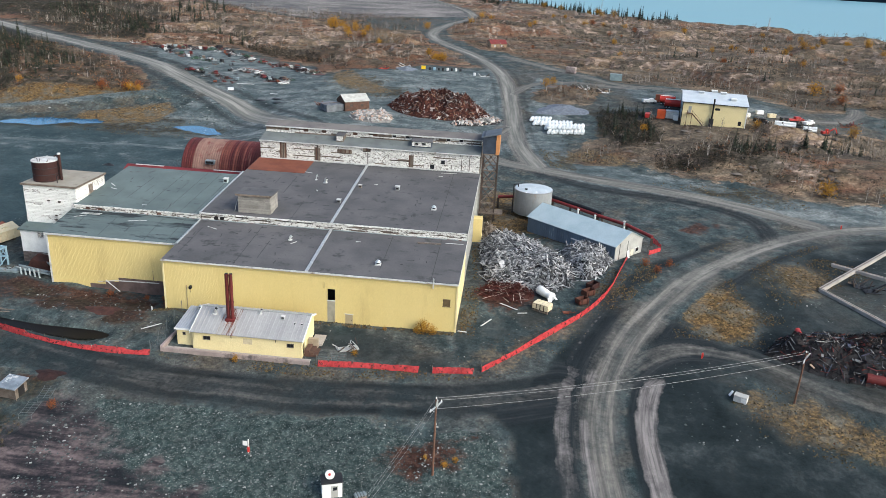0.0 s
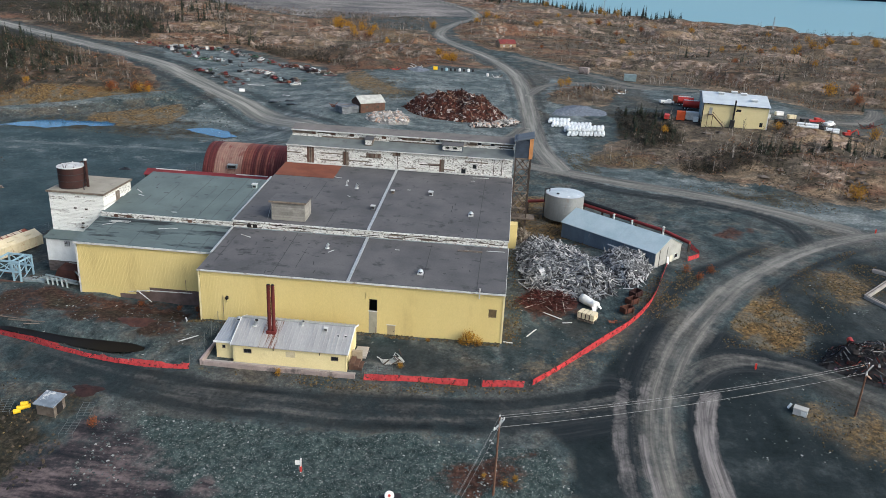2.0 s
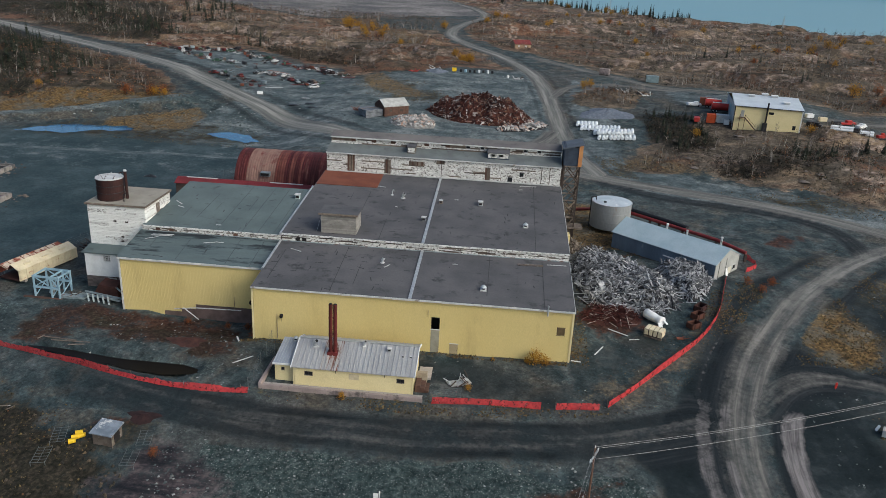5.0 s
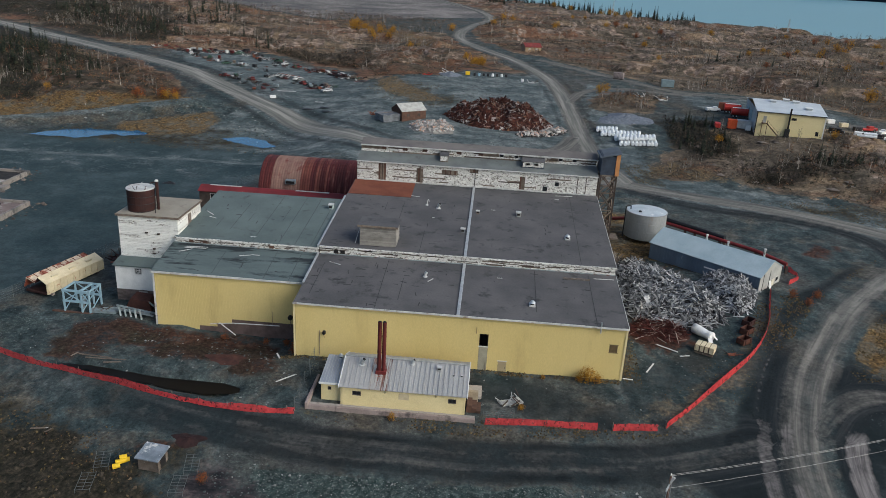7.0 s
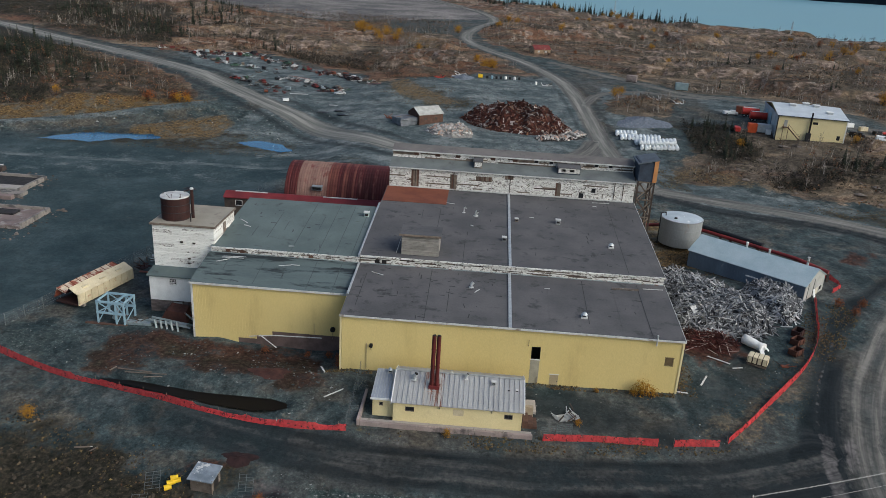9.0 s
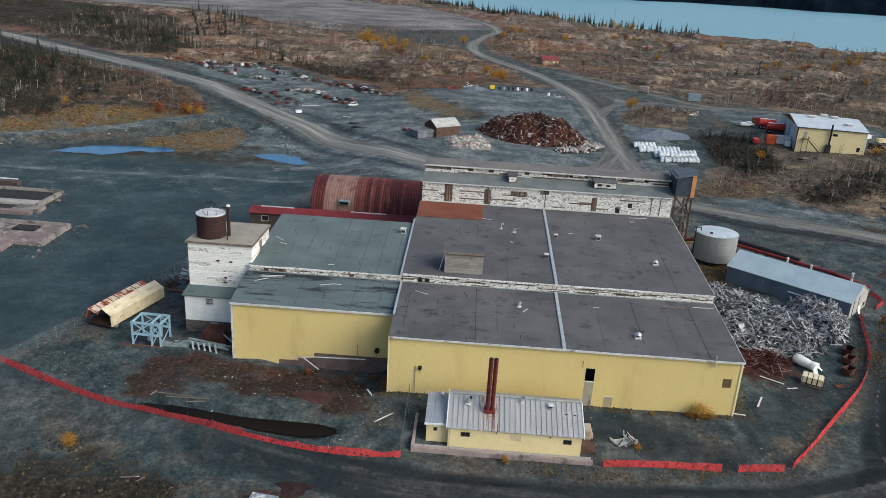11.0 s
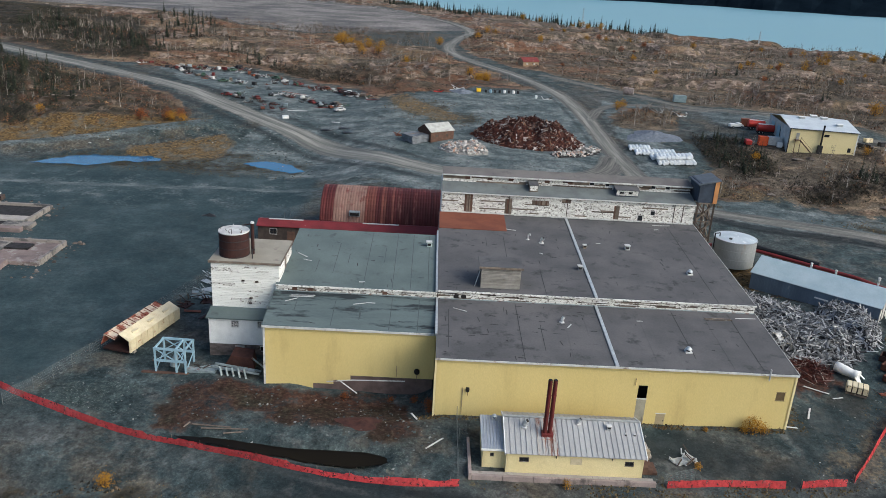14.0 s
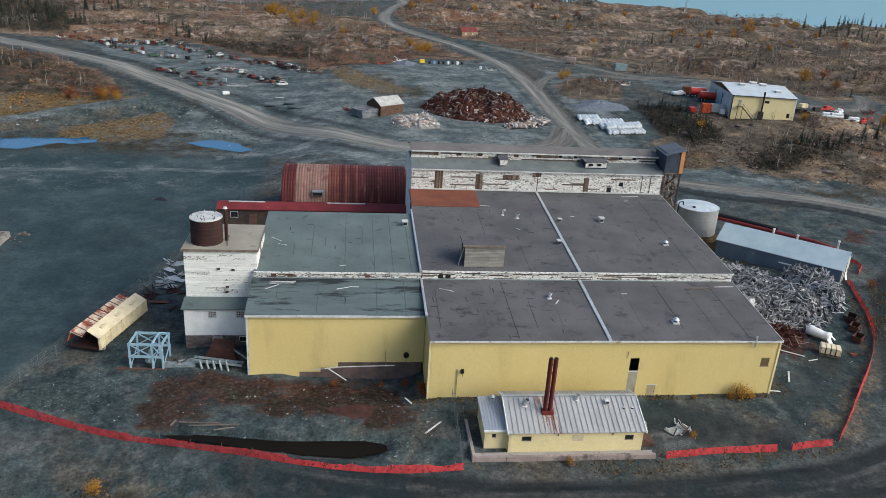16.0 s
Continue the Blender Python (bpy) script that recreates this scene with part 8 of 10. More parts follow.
def wire_fence(pts, label, hgt=2.2, gap=4.0):
    h = thing("wire_fence", (*pts[0], gz(*pts[0])), label, "fence")
    pts = [Vector((*p, 0)) for p in pts]
    at = []
    for a, b in zip(pts, pts[1:]):
        n = max(1, round((b - a).length / gap))
        at += [a.lerp(b, i / n) for i in range(n)]
    at.append(pts[-1])
    for p in at:
        g = gz(p.x, p.y)
        wpart("post", one(beam, (p.x, p.y, g - 0.2), (p.x, p.y, g + hgt), 0.07), FENCE_STEEL, h)
    for a, b in zip(at, at[1:]):
        za, zb = gz(a.x, a.y), gz(b.x, b.y)
        wpart("mesh_panel", one(solid, [(0.0, za + 0.05), (1.0, zb + 0.05), (1.0, zb + hgt - 0.05), (0.0, za + hgt - 0.05)], lambda q, z: (a.x + (b.x - a.x) * q, a.y + (b.y - a.y) * q - 0.004, z), lambda q, z: (a.x + (b.x - a.x) * q, a.y + (b.y - a.y) * q + 0.004, z)), CHAIN_LINK, h)
    for k in range(6):
        z = 0.1 + k * (hgt - 0.15) / 5
        bm = strand([(a.x, a.y, gz(a.x, a.y) + z) for a in at], 0.008)
        wpart("wire", bm, FENCE_STEEL, h)


wire_fence([(-121, 117.5), (-118.5, 121.3), (-114.6, 131.7), (-110.5, 146.4), (-103.8, 167.9), (-99, 189), (-96, 205), (-80, 215)], "thin galvanised wire fence along the yard")
wire_fence([(-56.2, 117.5), (-56.2, 105.2)], "short galvanised wire fence beside the boiler house", 2.2, 3.0)
wire_fence([(-56.2, 107.8), (-54.9, 108.0)], "galvanised wire pen beside the boiler house", 1.6, 2.0)
wire_fence([(-55.9, 113.6), (-54.9, 114.6)], "galvanised wire pen behind the boiler house", 1.6, 2.0)
wire_fence([(-29.0, 106.2), (-24.5, 107.6)], "short galvanised wire fence at the stoop", 1.8, 2.3)


# -- concrete foundations --
def foundation(name, blocks, label, m_):
    x, y = blocks[0][0], blocks[0][1]
    h = thing(name, (x, y, gz(x, y)), label, "foundation")
    for x0, y0, x1, y1, hgt, mm in blocks:
        g = min(gz(x0, y0), gz(x1, y1), gz(x0, y1), gz(x1, y0))
        wpart("block", one(box, x0, y0, g - 0.6, x1, y1, g + hgt, None, 0.05), mm or m_, h)


SLAB_CONC = mat("stained_slab_concrete", (0.235, 0.18, 0.165), (0.15, 0.115, 0.108), 0.35, 0.9, 0, 0.3, 5, dirt=(0.30, 0.275, 0.25), dirt_scale=0.25, dirt_from=0.56, dirt_to=0.62)
TAN_CONC = mat("sandy_concrete", (0.30, 0.265, 0.235), (0.20, 0.18, 0.16), 0.3, 0.9, 0, 0.3, 5, dirt=(0.10, 0.095, 0.09), dirt_scale=0.35, dirt_from=0.5, dirt_to=0.6)
foundation("slab_ruin", [(-172, 166.5, -139.5, 178.0, 0.8, SLAB_CONC), (-172, 178.0, -139.5, 178.5, 1.2, TAN_CONC), (-140, 167, -139.3, 178.4, 1.3, TAN_CONC), (-151.5, 162.0, -145.8, 166.8, 1.3, SLAB_CONC), (-172, 166.0, -152, 166.5, 1.1, TAN_CONC), (-160, 169, -150.0, 177.0, 1.0, TAN_CONC), (-150, 173, -145, 176, 1.1, SHADED_EARTH)], "sandy-pink concrete floor slab of a demolished building", SLAB_CONC)
foundation("slab_ruin", [(-186, 184.5, -152.5, 186.0, 1.0, SLAB_CONC), (-186, 201.5, -154.0, 202.2, 1.1, TAN_CONC), (-154.2, 190.0, -153.4, 202, 1.2, TAN_CONC), (-186, 186, -156, 190.5, 0.5, SHADED_EARTH), (-171, 190.5, -154.4, 193.5, 0.9, CONCRETE), (-186, 194, -154.6, 201.4, 0.6, SHADED_EARTH), (-186, 196, -171, 201, 1.2, TAN_CONC), (-158, 186.5, -151.5, 190, 0.9, TAN_CONC)], "concrete foundation walls with dark pits", TAN_CONC)
foundation("slab_ruin", [(-186, 206, -168, 208, 1.2, DARK_WOOD), (-182, 208, -170, 210, 0.9, TRIM)], "row of old timbers beyond the foundations", DARK_WOOD)
crate(-146, 155.0, 25, 2.0, 0.8, 0.5, WHITE, "small pale block lying on the dark yard", "concrete_block")


def footing(a, b, label):
    h = thing("concrete_beam", (*a, gz(*a)), label, "foundation", 0, "concrete footings")
    bm = bmesh.new()
    beam(bm, (*a, gz(*a) + 0.3), (*b, gz(*b) + 0.3), 0.8, 0.8)
    wpart("beam", bm, CONCRETE, h)
    bm = bmesh.new()
    beam(bm, (a[0], a[1], gz(*a) + 0.73), (b[0], b[1], gz(*b) + 0.73), 0.2, 0.06)
    wpart("cap_rail", bm, OLD_WOOD, h)


footing((61.8, 146.2), (92, 180), "long pale concrete footing beside the road")
footing((61.8, 146.2), (76, 124.5), "long pale concrete footing on the slope")
footing((69.0, 161.0), (78.5, 154.5), "short pale concrete cross footing")
small_junk(72.5, 148.5, 0, "scrap_tangle", "dark iron tangle inside the footings", BLACK_PAINT, 2.4)
small_junk(71.0, 150.5, 60, "scrap_tangle", "dark iron tangle inside the footings", BLACK_PAINT, 2.0)


def survey_stake(x, y, label, flag=True):
    h = thing("marker_post", (x, y, gz(x, y)), label, "marker post")
    part("post", one(beam, (0, 0, -0.2), (0.05, 0, 2.2 if flag else 1.1), 0.14), WHITE if flag else BRIGHT_RED, h)
    part("band", one(box, -0.12, -0.12, 0.2, 0.16, 0.12, 1.0), BRIGHT_RED, h, "red band")
    if flag:
        part("flag", one(box, -0.75, -0.06, 1.2, -0.1, 0.0, 1.9), WHITE, h)


survey_stake(-33.2, 86.0, "white marker post with a red band on the rubble")
survey_stake(80.5, 187.5, "short red marker post beside the road", False)
survey_stake(33.5, 117.5, "short red marker post beside the side track", False)


def white_kiosk():
    h = thing("kiosk", (-20.3, 81.0, gz(-20.3, 81.0)), "small white hut with black roof and round dish", "hut", 20)
    part("body", one(box, -1.3, -0.9, -0.3, 1.3, 0.9, 2.1, None, 0.03), WHITE, h)
    part("roof", one(box, -1.42, -1.02, 2.1, 1.42, 1.02, 2.3, None, 0.03), BLACK_PAINT, h)
    part("window", one(box, 0.1, -0.94, 1.0, 0.6, -0.9, 1.5), GLASS, h)
    part("door", one(box, -0.15, -0.935, -0.1, 0.75, -0.902, 1.7), GREY_WALL, h)
    bm = bmesh.new()
    tube(bm, (-0.2, 0.15, 2.75), (-0.25, -0.1, 2.95), 0.62, 0.55, 24)
    dish = part("dish", bm, WHITE, h, "round white dish")
    bm = bmesh.new()
    tube(bm, (-0.25, -0.1, 2.95), (-0.27, -0.16, 3.0), 0.18, None, 12)
    part("feed", bm, BRIGHT_RED, dish)
    part("mast", one(beam, (-0.2, 0.15, 2.2), (-0.2, 0.12, 2.9), 0.12), PALE_STEEL, h)


white_kiosk()
crate(-16.4, 80.6, 30, 1.5, 0.7, 0.2, AGED_BLUE, "low grey-blue pallet beside the white hut", "pallet")


def grey_hut():
    h = thing("hut", (-71.9, 93.0, gz(-71.9, 93.0)), "small brown plywood hut with a grey-blue tin roof", "hut", -8)
    part("body", one(box, -1.45, -1.2, -0.5, 1.45, 1.2, 1.5, None, 0.03), OLD_WOOD, h)
    bm = bmesh.new()
    solid(bm, [(-1.5, 1.35), (1.5, 1.85), (1.5, 2.0), (-1.5, 1.5)], lambda y, z: (-1.7, y, z), lambda y, z: (1.7, y, z))
    part("roof", bm, mat("patched_tin", (0.28, 0.32, 0.36), (0.17, 0.20, 0.23), 0.7, 0.6, 0.2, dirt=(0.6, 0.6, 0.58), dirt_scale=0.8, dirt_from=0.56, dirt_to=0.6), h, "patched grey-blue tin roof")
    # black sheet on the wall, in place of a shaded open doorway
    part("doorway", one(box, 1.45, -0.6, -0.2, 1.49, 0.6, 1.35), BLACK, h)
    part("post", one(beam, (1.6, -1.3, -0.5), (1.6, -1.3, 1.6), 0.1), OLD_WOOD, h)


grey_hut()
gravel_heap(-69.0, 97.6, 3.2, 2.2, 0.5, "low mound of dark red-brown debris behind the hut", mat("maroon_debris", (0.034, 0.015, 0.014), (0.018, 0.009, 0.009), 1.2, 0.95, 0, 0.6, 4))


def wire_bed(x, y, rz, label):
    h = thing("wire_rack", (x, y, gz(x, y)), label, "rack", rz, "wire racks")
    for a in (-0.9, 0.0, 0.9):
        part("rail", one(beam, (a, -1.7, 0.3), (a, 1.7, 0.3), 0.045), FENCE_STEEL, h)
    for i in range(6):
        b = -1.7 + i * 0.68
        part("rung", one(beam, (-0.9, b, 0.32), (0.9, b, 0.32), 0.04), FENCE_STEEL, h)
        if i in (0, 5):
            for a in (-0.9, 0.9):
                part("leg", one(beam, (a, b, -0.3), (a, b, 0.5), 0.05), FENCE_STEEL, h)


wire_bed(-66.8, 93.4, 14, "dull wire rack lying beside the hut")
wire_bed(-67.2, 89.6, 10, "dull wire rack lying beside rubble")
wire_bed(-78.6, 92.6, 20, "dull wire rack lying in the grass")
wire_bed(-79.0, 88.9, 14, "dull wire rack lying beside the floats")


def yellow_floats(x, y):
    h = thing("floats", (x, y, gz(x, y)), "cluster of bright yellow plastic floats", "floats", 20)
    for i, (a, b, c) in enumerate(((0, 0, 0.3), (0.8, 0.3, 0.3), (-0.3, -0.8, 0.25), (0.4, 0.9, 0.3), (0.5, 0.3, 0.75))):
        bm = bmesh.new()
        tube(bm, (a - 0.45, b, c), (a + 0.45, b + 0.1, c + 0.05), 0.36, 0.3, 10)
        part("float", bm, YELLOW_PAINT, h)


yellow_floats(-76.2, 92.4)


def utility_box(x, y, rz):
    h = thing("utility_box", (x, y, gz(x, y)), "small cream metal utility box on the dark ground", "box", rz)
    part("body", one(box, -1.25, -0.8, 0.0, 1.25, 0.8, 1.3, None, 0.05), TRIM, h)
    part("lid", one(box, -1.3, -0.85, 1.3, 1.3, 0.85, 1.4, None, 0.03), GREY_WALL, h)
    part("door", one(box, 0.2, -0.83, 0.2, 1.1, -0.802, 1.15), WHITE, h)
    part("board", one(beam, (-2.4, 0.4, 0.1), (-1.9, 1.2, 1.1), 0.5, 0.06), WHITE, h)
    return h


utility_box(37.5, 107.2, -28).scale = (0.78, 0.78, 0.78)


# -- power line --
def power_pole(x, y, top, rz, label):
    g = gz(x, y)
    h = thing("power_pole", (x, y, g), label, "utility pole", rz, "power poles")
    bm = bmesh.new()
    tube(bm, (0, 0, -0.5), (0, 0, top - g), 0.17, 0.11, 12)
    part("pole", bm, POLE_WOOD, h)
    z = top - g - 1.3
    part("crossarm", one(box, -1.5, -0.08, z, 1.5, 0.08, z + 0.16), PALE_STEEL, h)
    part("brace", one(beam, (-0.9, 0.05, z), (0, 0.1, z - 0.8), 0.06), PALE_STEEL, h)
    part("brace", one(beam, (0.9, 0.05, z), (0, 0.1, z - 0.8), 0.06), PALE_STEEL, h)
    part("arm", one(beam, (0.0, 0.0, z + 0.1), (-0.5, -0.5, z + 1.5), 0.16), TRIM, h)
    for a in (-1.35, 0.0, 1.35):
        bm = bmesh.new()
        tube(bm, (a, 0, z + 0.15 + (1.1 if a == 0 else 0)), (a, 0, z + 0.45 + (1.1 if a == 0 else 0)), 0.09, 0.05, 8)
        part("insulator", bm, WHITE, h)
    return h


P1, P2, P0 = (-7.6, 85.6), (45.8, 108.0), (-17.5, 52.0)
power_pole(*P1, 7.1, 65, "brown wooden power pole with pale crossarm")
power_pole(*P2, 7.6, 65, "brown wooden power pole in dry grass")
power_pole(*P0, 5.4, 65, "brown wooden power pole below the rubble slope")
wires = thing("power_line", (P1[0], P1[1], 6.8), "three sagging aluminium power wires", "power line")
for a in (-1.35, 0.0, 1.35):
    for (p, zp), (q, zq), sag in (((P1, 6.2), (P2, 6.8), 0.9), ((P1, 6.2), (P0, 4.5), 0.7)):
        ux, uy = math.cos(radians(65)), math.sin(radians(65))
        n = 14
        pts = []
        for i in range(n + 1):
            t = i / n
            pts.append((p[0] + (q[0] - p[0]) * t + a * ux, p[1] + (q[1] - p[1]) * t + a * uy, zp + (zq - zp) * t - 4 * sag * t * (1 - t) + (1.0 if a == 0 else 0)))
        wpart("wire", strand(pts, 0.012), WIRE, wires)

# -- standing water --
sheet("pond_water", FRONT_POND, gz(-80, 110.3) + 0.45, POND, "dark still water in the ditch", 0.35)

# ---- beyond the factory ----
for outline, level, label in zip([q[0] for q in PUDDLES], [q[1] for q in PUDDLES], ("shallow blue puddle on the flat yard", "shallow blue puddle beside the road")):
    sheet("puddle", outline, level, PUDDLE, label, 0.9)


def warehouse():
    rz = -9.5
    g = 11.9
    h = thing("warehouse", (55.3, 270.5, g), "yellow metal warehouse with white low-pitched roof", "building", rz)
    W, D, H = 20.9, 28.4, 7.0
    s = lambda q: q
    bm = bmesh.new()
    ribbed(bm, (0, 0), (W, 0), lambda q: -1.5, lambda q: H, [(10.6, 12.2, 5.0, 5.8), (18.6, 19.6, 0.6, 2.0)], 0.8, 0.022)
    part("wall", bm, CREAM, h, "pale yellow ribbed wall")
    for a, b in (((W, 0), (W, D)), ((W, D), (0, D))):
        bm = bmesh.new()
        ribbed(bm, a, b, lambda q: -1.5, lambda q: H, [], 0.8, 0.022)
        part("wall", bm, CREAM, h)
    bm = bmesh.new()
    ribbed(bm, (0, D), (0, 0), lambda q: -1.5, lambda q: H, [(4, 9, -0.5, 5.5), (12, 17, -0.5, 5.5)], 0.8, 0.022)
    part("wall", bm, mat("pale_blue_grey_cladding", (0.5, 0.53, 0.54), None, 0.5), h, "pale blue-grey end wall")
    for y0 in (20.6, 12.6):
        part("roller_door", one(box, 0.0, y0, -0.5, 0.15, y0 + 5, 5.5), PALE_BLUE, h, "blue roller door")
    for p0, q0, p1, q1 in ((-0.4, H, D / 2, H + 1.9), (D / 2, H + 1.9, D + 0.4, H)):
        bm = bmesh.new()
        solid(bm, [(p0, q0), (p1, q1), (p1, q1 + 0.15), (p0, q0 + 0.15)], lambda y, z: (-0.4, y, z), lambda y, z: (W + 0.4, y, z))
        part("roof", bm, mat("white_sheet_roof", (0.57, 0.61, 0.63), (0.48, 0.52, 0.55), 0.3, 0.5, 0.1), h, "white sheet roof")
    part("gutter", one(box, -0.4, -0.5, H - 0.1, W + 0.4, -0.402, H + 0.12), BLACK_PAINT, h)
    for x in (0, W):
        part("corner_trim", one(box, x - 0.15, -0.12, -1.3, x + 0.15, 0.1, H), BLACK_PAINT if x == 0 else WHITE, h)
    for x, y, z in ((6, 12, 1.55), (13.5, 13, 1.7), (16.5, 6, 0.8), (10.5, 14.5, 1.9)):
        v = part("roof_vent", one(box, x - 0.9, y - 0.9, H + z - 0.1, x + 0.9, y + 0.9, H + z + 0.7, None, 0.05), PALE_STEEL, h)
        part("cap", one(box, x - 1.1, y - 1.1, H + z + 0.7, x + 1.1, y + 1.1, H + z + 0.85), WHITE, v)
    bm = bmesh.new()
    tube(bm, (10.0, -0.5, 2.0), (10.0, -0.5, H + 1.8), 0.28, None, 10)
    part("stack", bm, BLACK, h, "black steel stack")
    part("stack_base", one(box, 9.2, -1.2, -0.5, 10.6, -0.1, 2.2), BLACK_PAINT, h)
    # outside stair
    part("landing", one(box, 1.6, -1.5, 3.4, 3.4, -0.1, 3.55), BROWN_WOOD, h)
    part("stringer", one(beam, (3.2, -0.8, 3.5), (7.2, -0.8, -0.3), 0.2, 0.35), BROWN_WOOD, h)
    part("handrail", one(beam, (3.2, -1.4, 4.5), (7.2, -1.4, 0.7), 0.08), BROWN_WOOD, h)
    for x in (1.7, 3.3):
        part("post", one(beam, (x, -1.4, -1.0), (x, -1.4, 4.5), 0.16), BROWN_WOOD, h)
    part("door", one(box, 2.0, -0.12, 3.55, 3.0, -0.05, 5.7), GREY_WALL, h)
    part("pane", one(box, 10.6, -0.02, 5.0, 12.2, 0.06, 5.8), GLASS, h)
    part("pane", one(box, 18.6, -0.02, 0.6, 19.6, 0.06, 2.0), GLASS, h)


warehouse()


def container(x, y, rz, l, w, t, m_, label, group="", name="container", z=None):
    h = thing(name, (x, y, gz(x, y) if z is None else z), label, name.replace("_", " "), rz, group)
    part("body", one(box, -l / 2, -w / 2, 0.15, l / 2, w / 2, t, None, 0.04), m_, h)
    part("door", one(box, l / 2, -w / 2 + 0.1, 0.25, l / 2 + 0.06, -0.04, t - 0.12), m_, h)
    part("door", one(box, l / 2, 0.04, 0.25, l / 2 + 0.06, w / 2 - 0.1, t - 0.12), m_, h)
    part("roof_frame", one(box, -l / 2 - 0.04, -w / 2 - 0.04, t, l / 2 + 0.04, w / 2 + 0.04, t + 0.1), m_, h)
    for a in (-1, 1):
        part("skid", one(box, -l / 2, a * w * 0.4 - 0.1, -0.3, l / 2, a * w * 0.4 + 0.1, 0.15), BLACK_PAINT, h)
    return h


def wheel(h, x, y, r, w):
    bm = bmesh.new()
    tube(bm, (x, y - w / 2, r), (x, y + w / 2, r), r, None, 14)
    t = part("wheel", bm, RUBBER, h)
    bm = bmesh.new()
    tube(bm, (x, y - w / 2 - 0.02, r), (x, y + w / 2 + 0.02, r), r * 0.5, None, 10)
    part("rim", bm, PALE_STEEL, t)


def truck(x, y, rz, m_, label, name="pickup_truck", l=5.2, bed=None):
    h = thing(name, (x, y, gz(x, y)), label, "truck", rz)
    w = 1.9
    part("body", one(box, -l / 2, -w / 2, 0.45, l / 2, w / 2, 1.05, None, 0.08), m_, h)
    part("cab", one(box, l * 0.02, -w / 2 + 0.08, 1.05, l * 0.3, w / 2 - 0.08, 1.85, None, 0.12), m_, h)
    part("windscreen", one(box, l * 0.3, -w / 2 + 0.2, 1.12, l * 0.3 + 0.05, w / 2 - 0.2, 1.7), GLASS, h)
    part("hood", one(box, l * 0.3, -w / 2 + 0.1, 1.05, l / 2 - 0.05, w / 2 - 0.1, 1.22, None, 0.05), m_, h)
    if bed:
        part("bed", one(box, -l / 2, -w / 2, 1.05, -0.05, w / 2, 1.05 + bed, None, 0.05), m_, h)
    part("bumper", one(box, l / 2, -w / 2, 0.45, l / 2 + 0.12, w / 2, 0.7), BLACK_PAINT, h)
    for a in (-l * 0.32, l * 0.32):
        for b in (-w / 2, w / 2):
            wheel(h, a, b, 0.42, 0.26)
    for b in (-0.65, 0.65):
        part("headlight", one(box, l / 2 + 0.005, b - 0.14, 0.8, l / 2 + 0.04, b + 0.14, 0.98), WHITE, h)
    return h


def tank_trailer(x, y, rz, m_, label):
    h = thing("tank_trailer", (x, y, gz(x, y)), label, "trailer", rz)
    bm = bmesh.new()
    tube(bm, (-2.7, 0, 2.0), (2.9, 0, 2.0), 1.3, None, 20)
    part("tank", bm, m_, h)
    part("chassis", one(box, -2.9, -0.6, 0.6, 3.4, 0.6, 0.85), BLACK_PAINT, h)
    part("walkway", one(box, -2.4, -0.5, 3.25, 2.6, 0.5, 3.4), WHITE, h)
    for a in (-2.0, -0.9):
        for b in (-1.0, 1.0):
            wheel(h, a, b, 0.5, 0.35)
    part("drawbar", one(beam, (3.4, 0, 0.7), (4.4, 0, 0.6), 0.2), BLACK_PAINT, h)


tank_trailer(55.4, 290.2, -8, BRIGHT_RED, "red tank trailer parked by the warehouse")
tank_trailer(54.6, 296.6, -8, BRIGHT_RED, "red tank trailer parked by the warehouse")
truck(48.5, 299.0, 10, WHITE, "white pickup truck parked by the trailers", bed=0.4)
container(54.0, 301.0, -12, 6, 2.4, 2.6, RUST_SHEET, "rust-red steel container by the warehouse")
container(49.6, 276.8, -10, 2.8, 2.6, 3.0, mat("orange_red_paint", (0.62, 0.10, 0.03), None, 1), "orange-red steel container beside the warehouse")
container(53.3, 276.4, -10, 4.2, 2.6, 2.7, PALE_STEEL, "pale grey container beside the warehouse")
container(54.2, 274.0, -10, 1.6, 1.4, 1.6, WHITE, "small white tank box by the warehouse", name="tank_box")
truck(45.3, 278.4, 80, BRIGHT_RED, "bright red van parked on the gravel", "van", 4.6, 0.8)
truck(82.8, 273.5, -30, BLACK_PAINT, "black van parked beside the warehouse", "van", 4.8, 0.8)
truck(97.0, 283.5, 10, BRIGHT_RED, "red flatbed truck parked on the gravel", "flatbed_truck", 7.0)
truck(101.5, 281.5, 40, WHITE, "white pickup truck parked on the gravel", bed=0.4)
for x, y, m_, lab in ((86.0, 287.5, WHITE, "white barrel rack on the gravel"), (89.5, 284.5, CREAM_STEEL, "cream steel box on the gravel"), (79.6, 281.0, WHITE, "white box beside the warehouse"), (93.0, 281.5, BLACK_PAINT, "dark steel box on the gravel")):
    container(x, y, 12, 2.6, 1.6, 1.4, m_, lab, name="storage_box")


def pipe_stack(x, y, rz, l, m_, label, n=3):
    h = thing("pipe_stack", (x, y, gz(x, y)), label, "pipes", rz)
    k = 0
    for row in range(2):
        for i in range(n - row):
            bm = bmesh.new()
            yy = (i - (n - row - 1) / 2) * 0.82
            tube(bm, (-l / 2, yy, 0.4 + row * 0.7), (l / 2, yy, 0.4 + row * 0.7), 0.4, None, 10)
            part("pipe", bm, m_, h)


pipe_stack(88.0, 264.2, -14, 6.5, PLASTIC_WHITE, "stack of white plastic pipes beside the track")
pipe_stack(96.6, 267.2, -14, 5.5, PLASTIC_WHITE, "stack of white plastic pipes beside the track")
pipe_stack(92.3, 265.6, -14, 4.0, BLACK_PAINT, "stack of black pipes beside the track", 2)


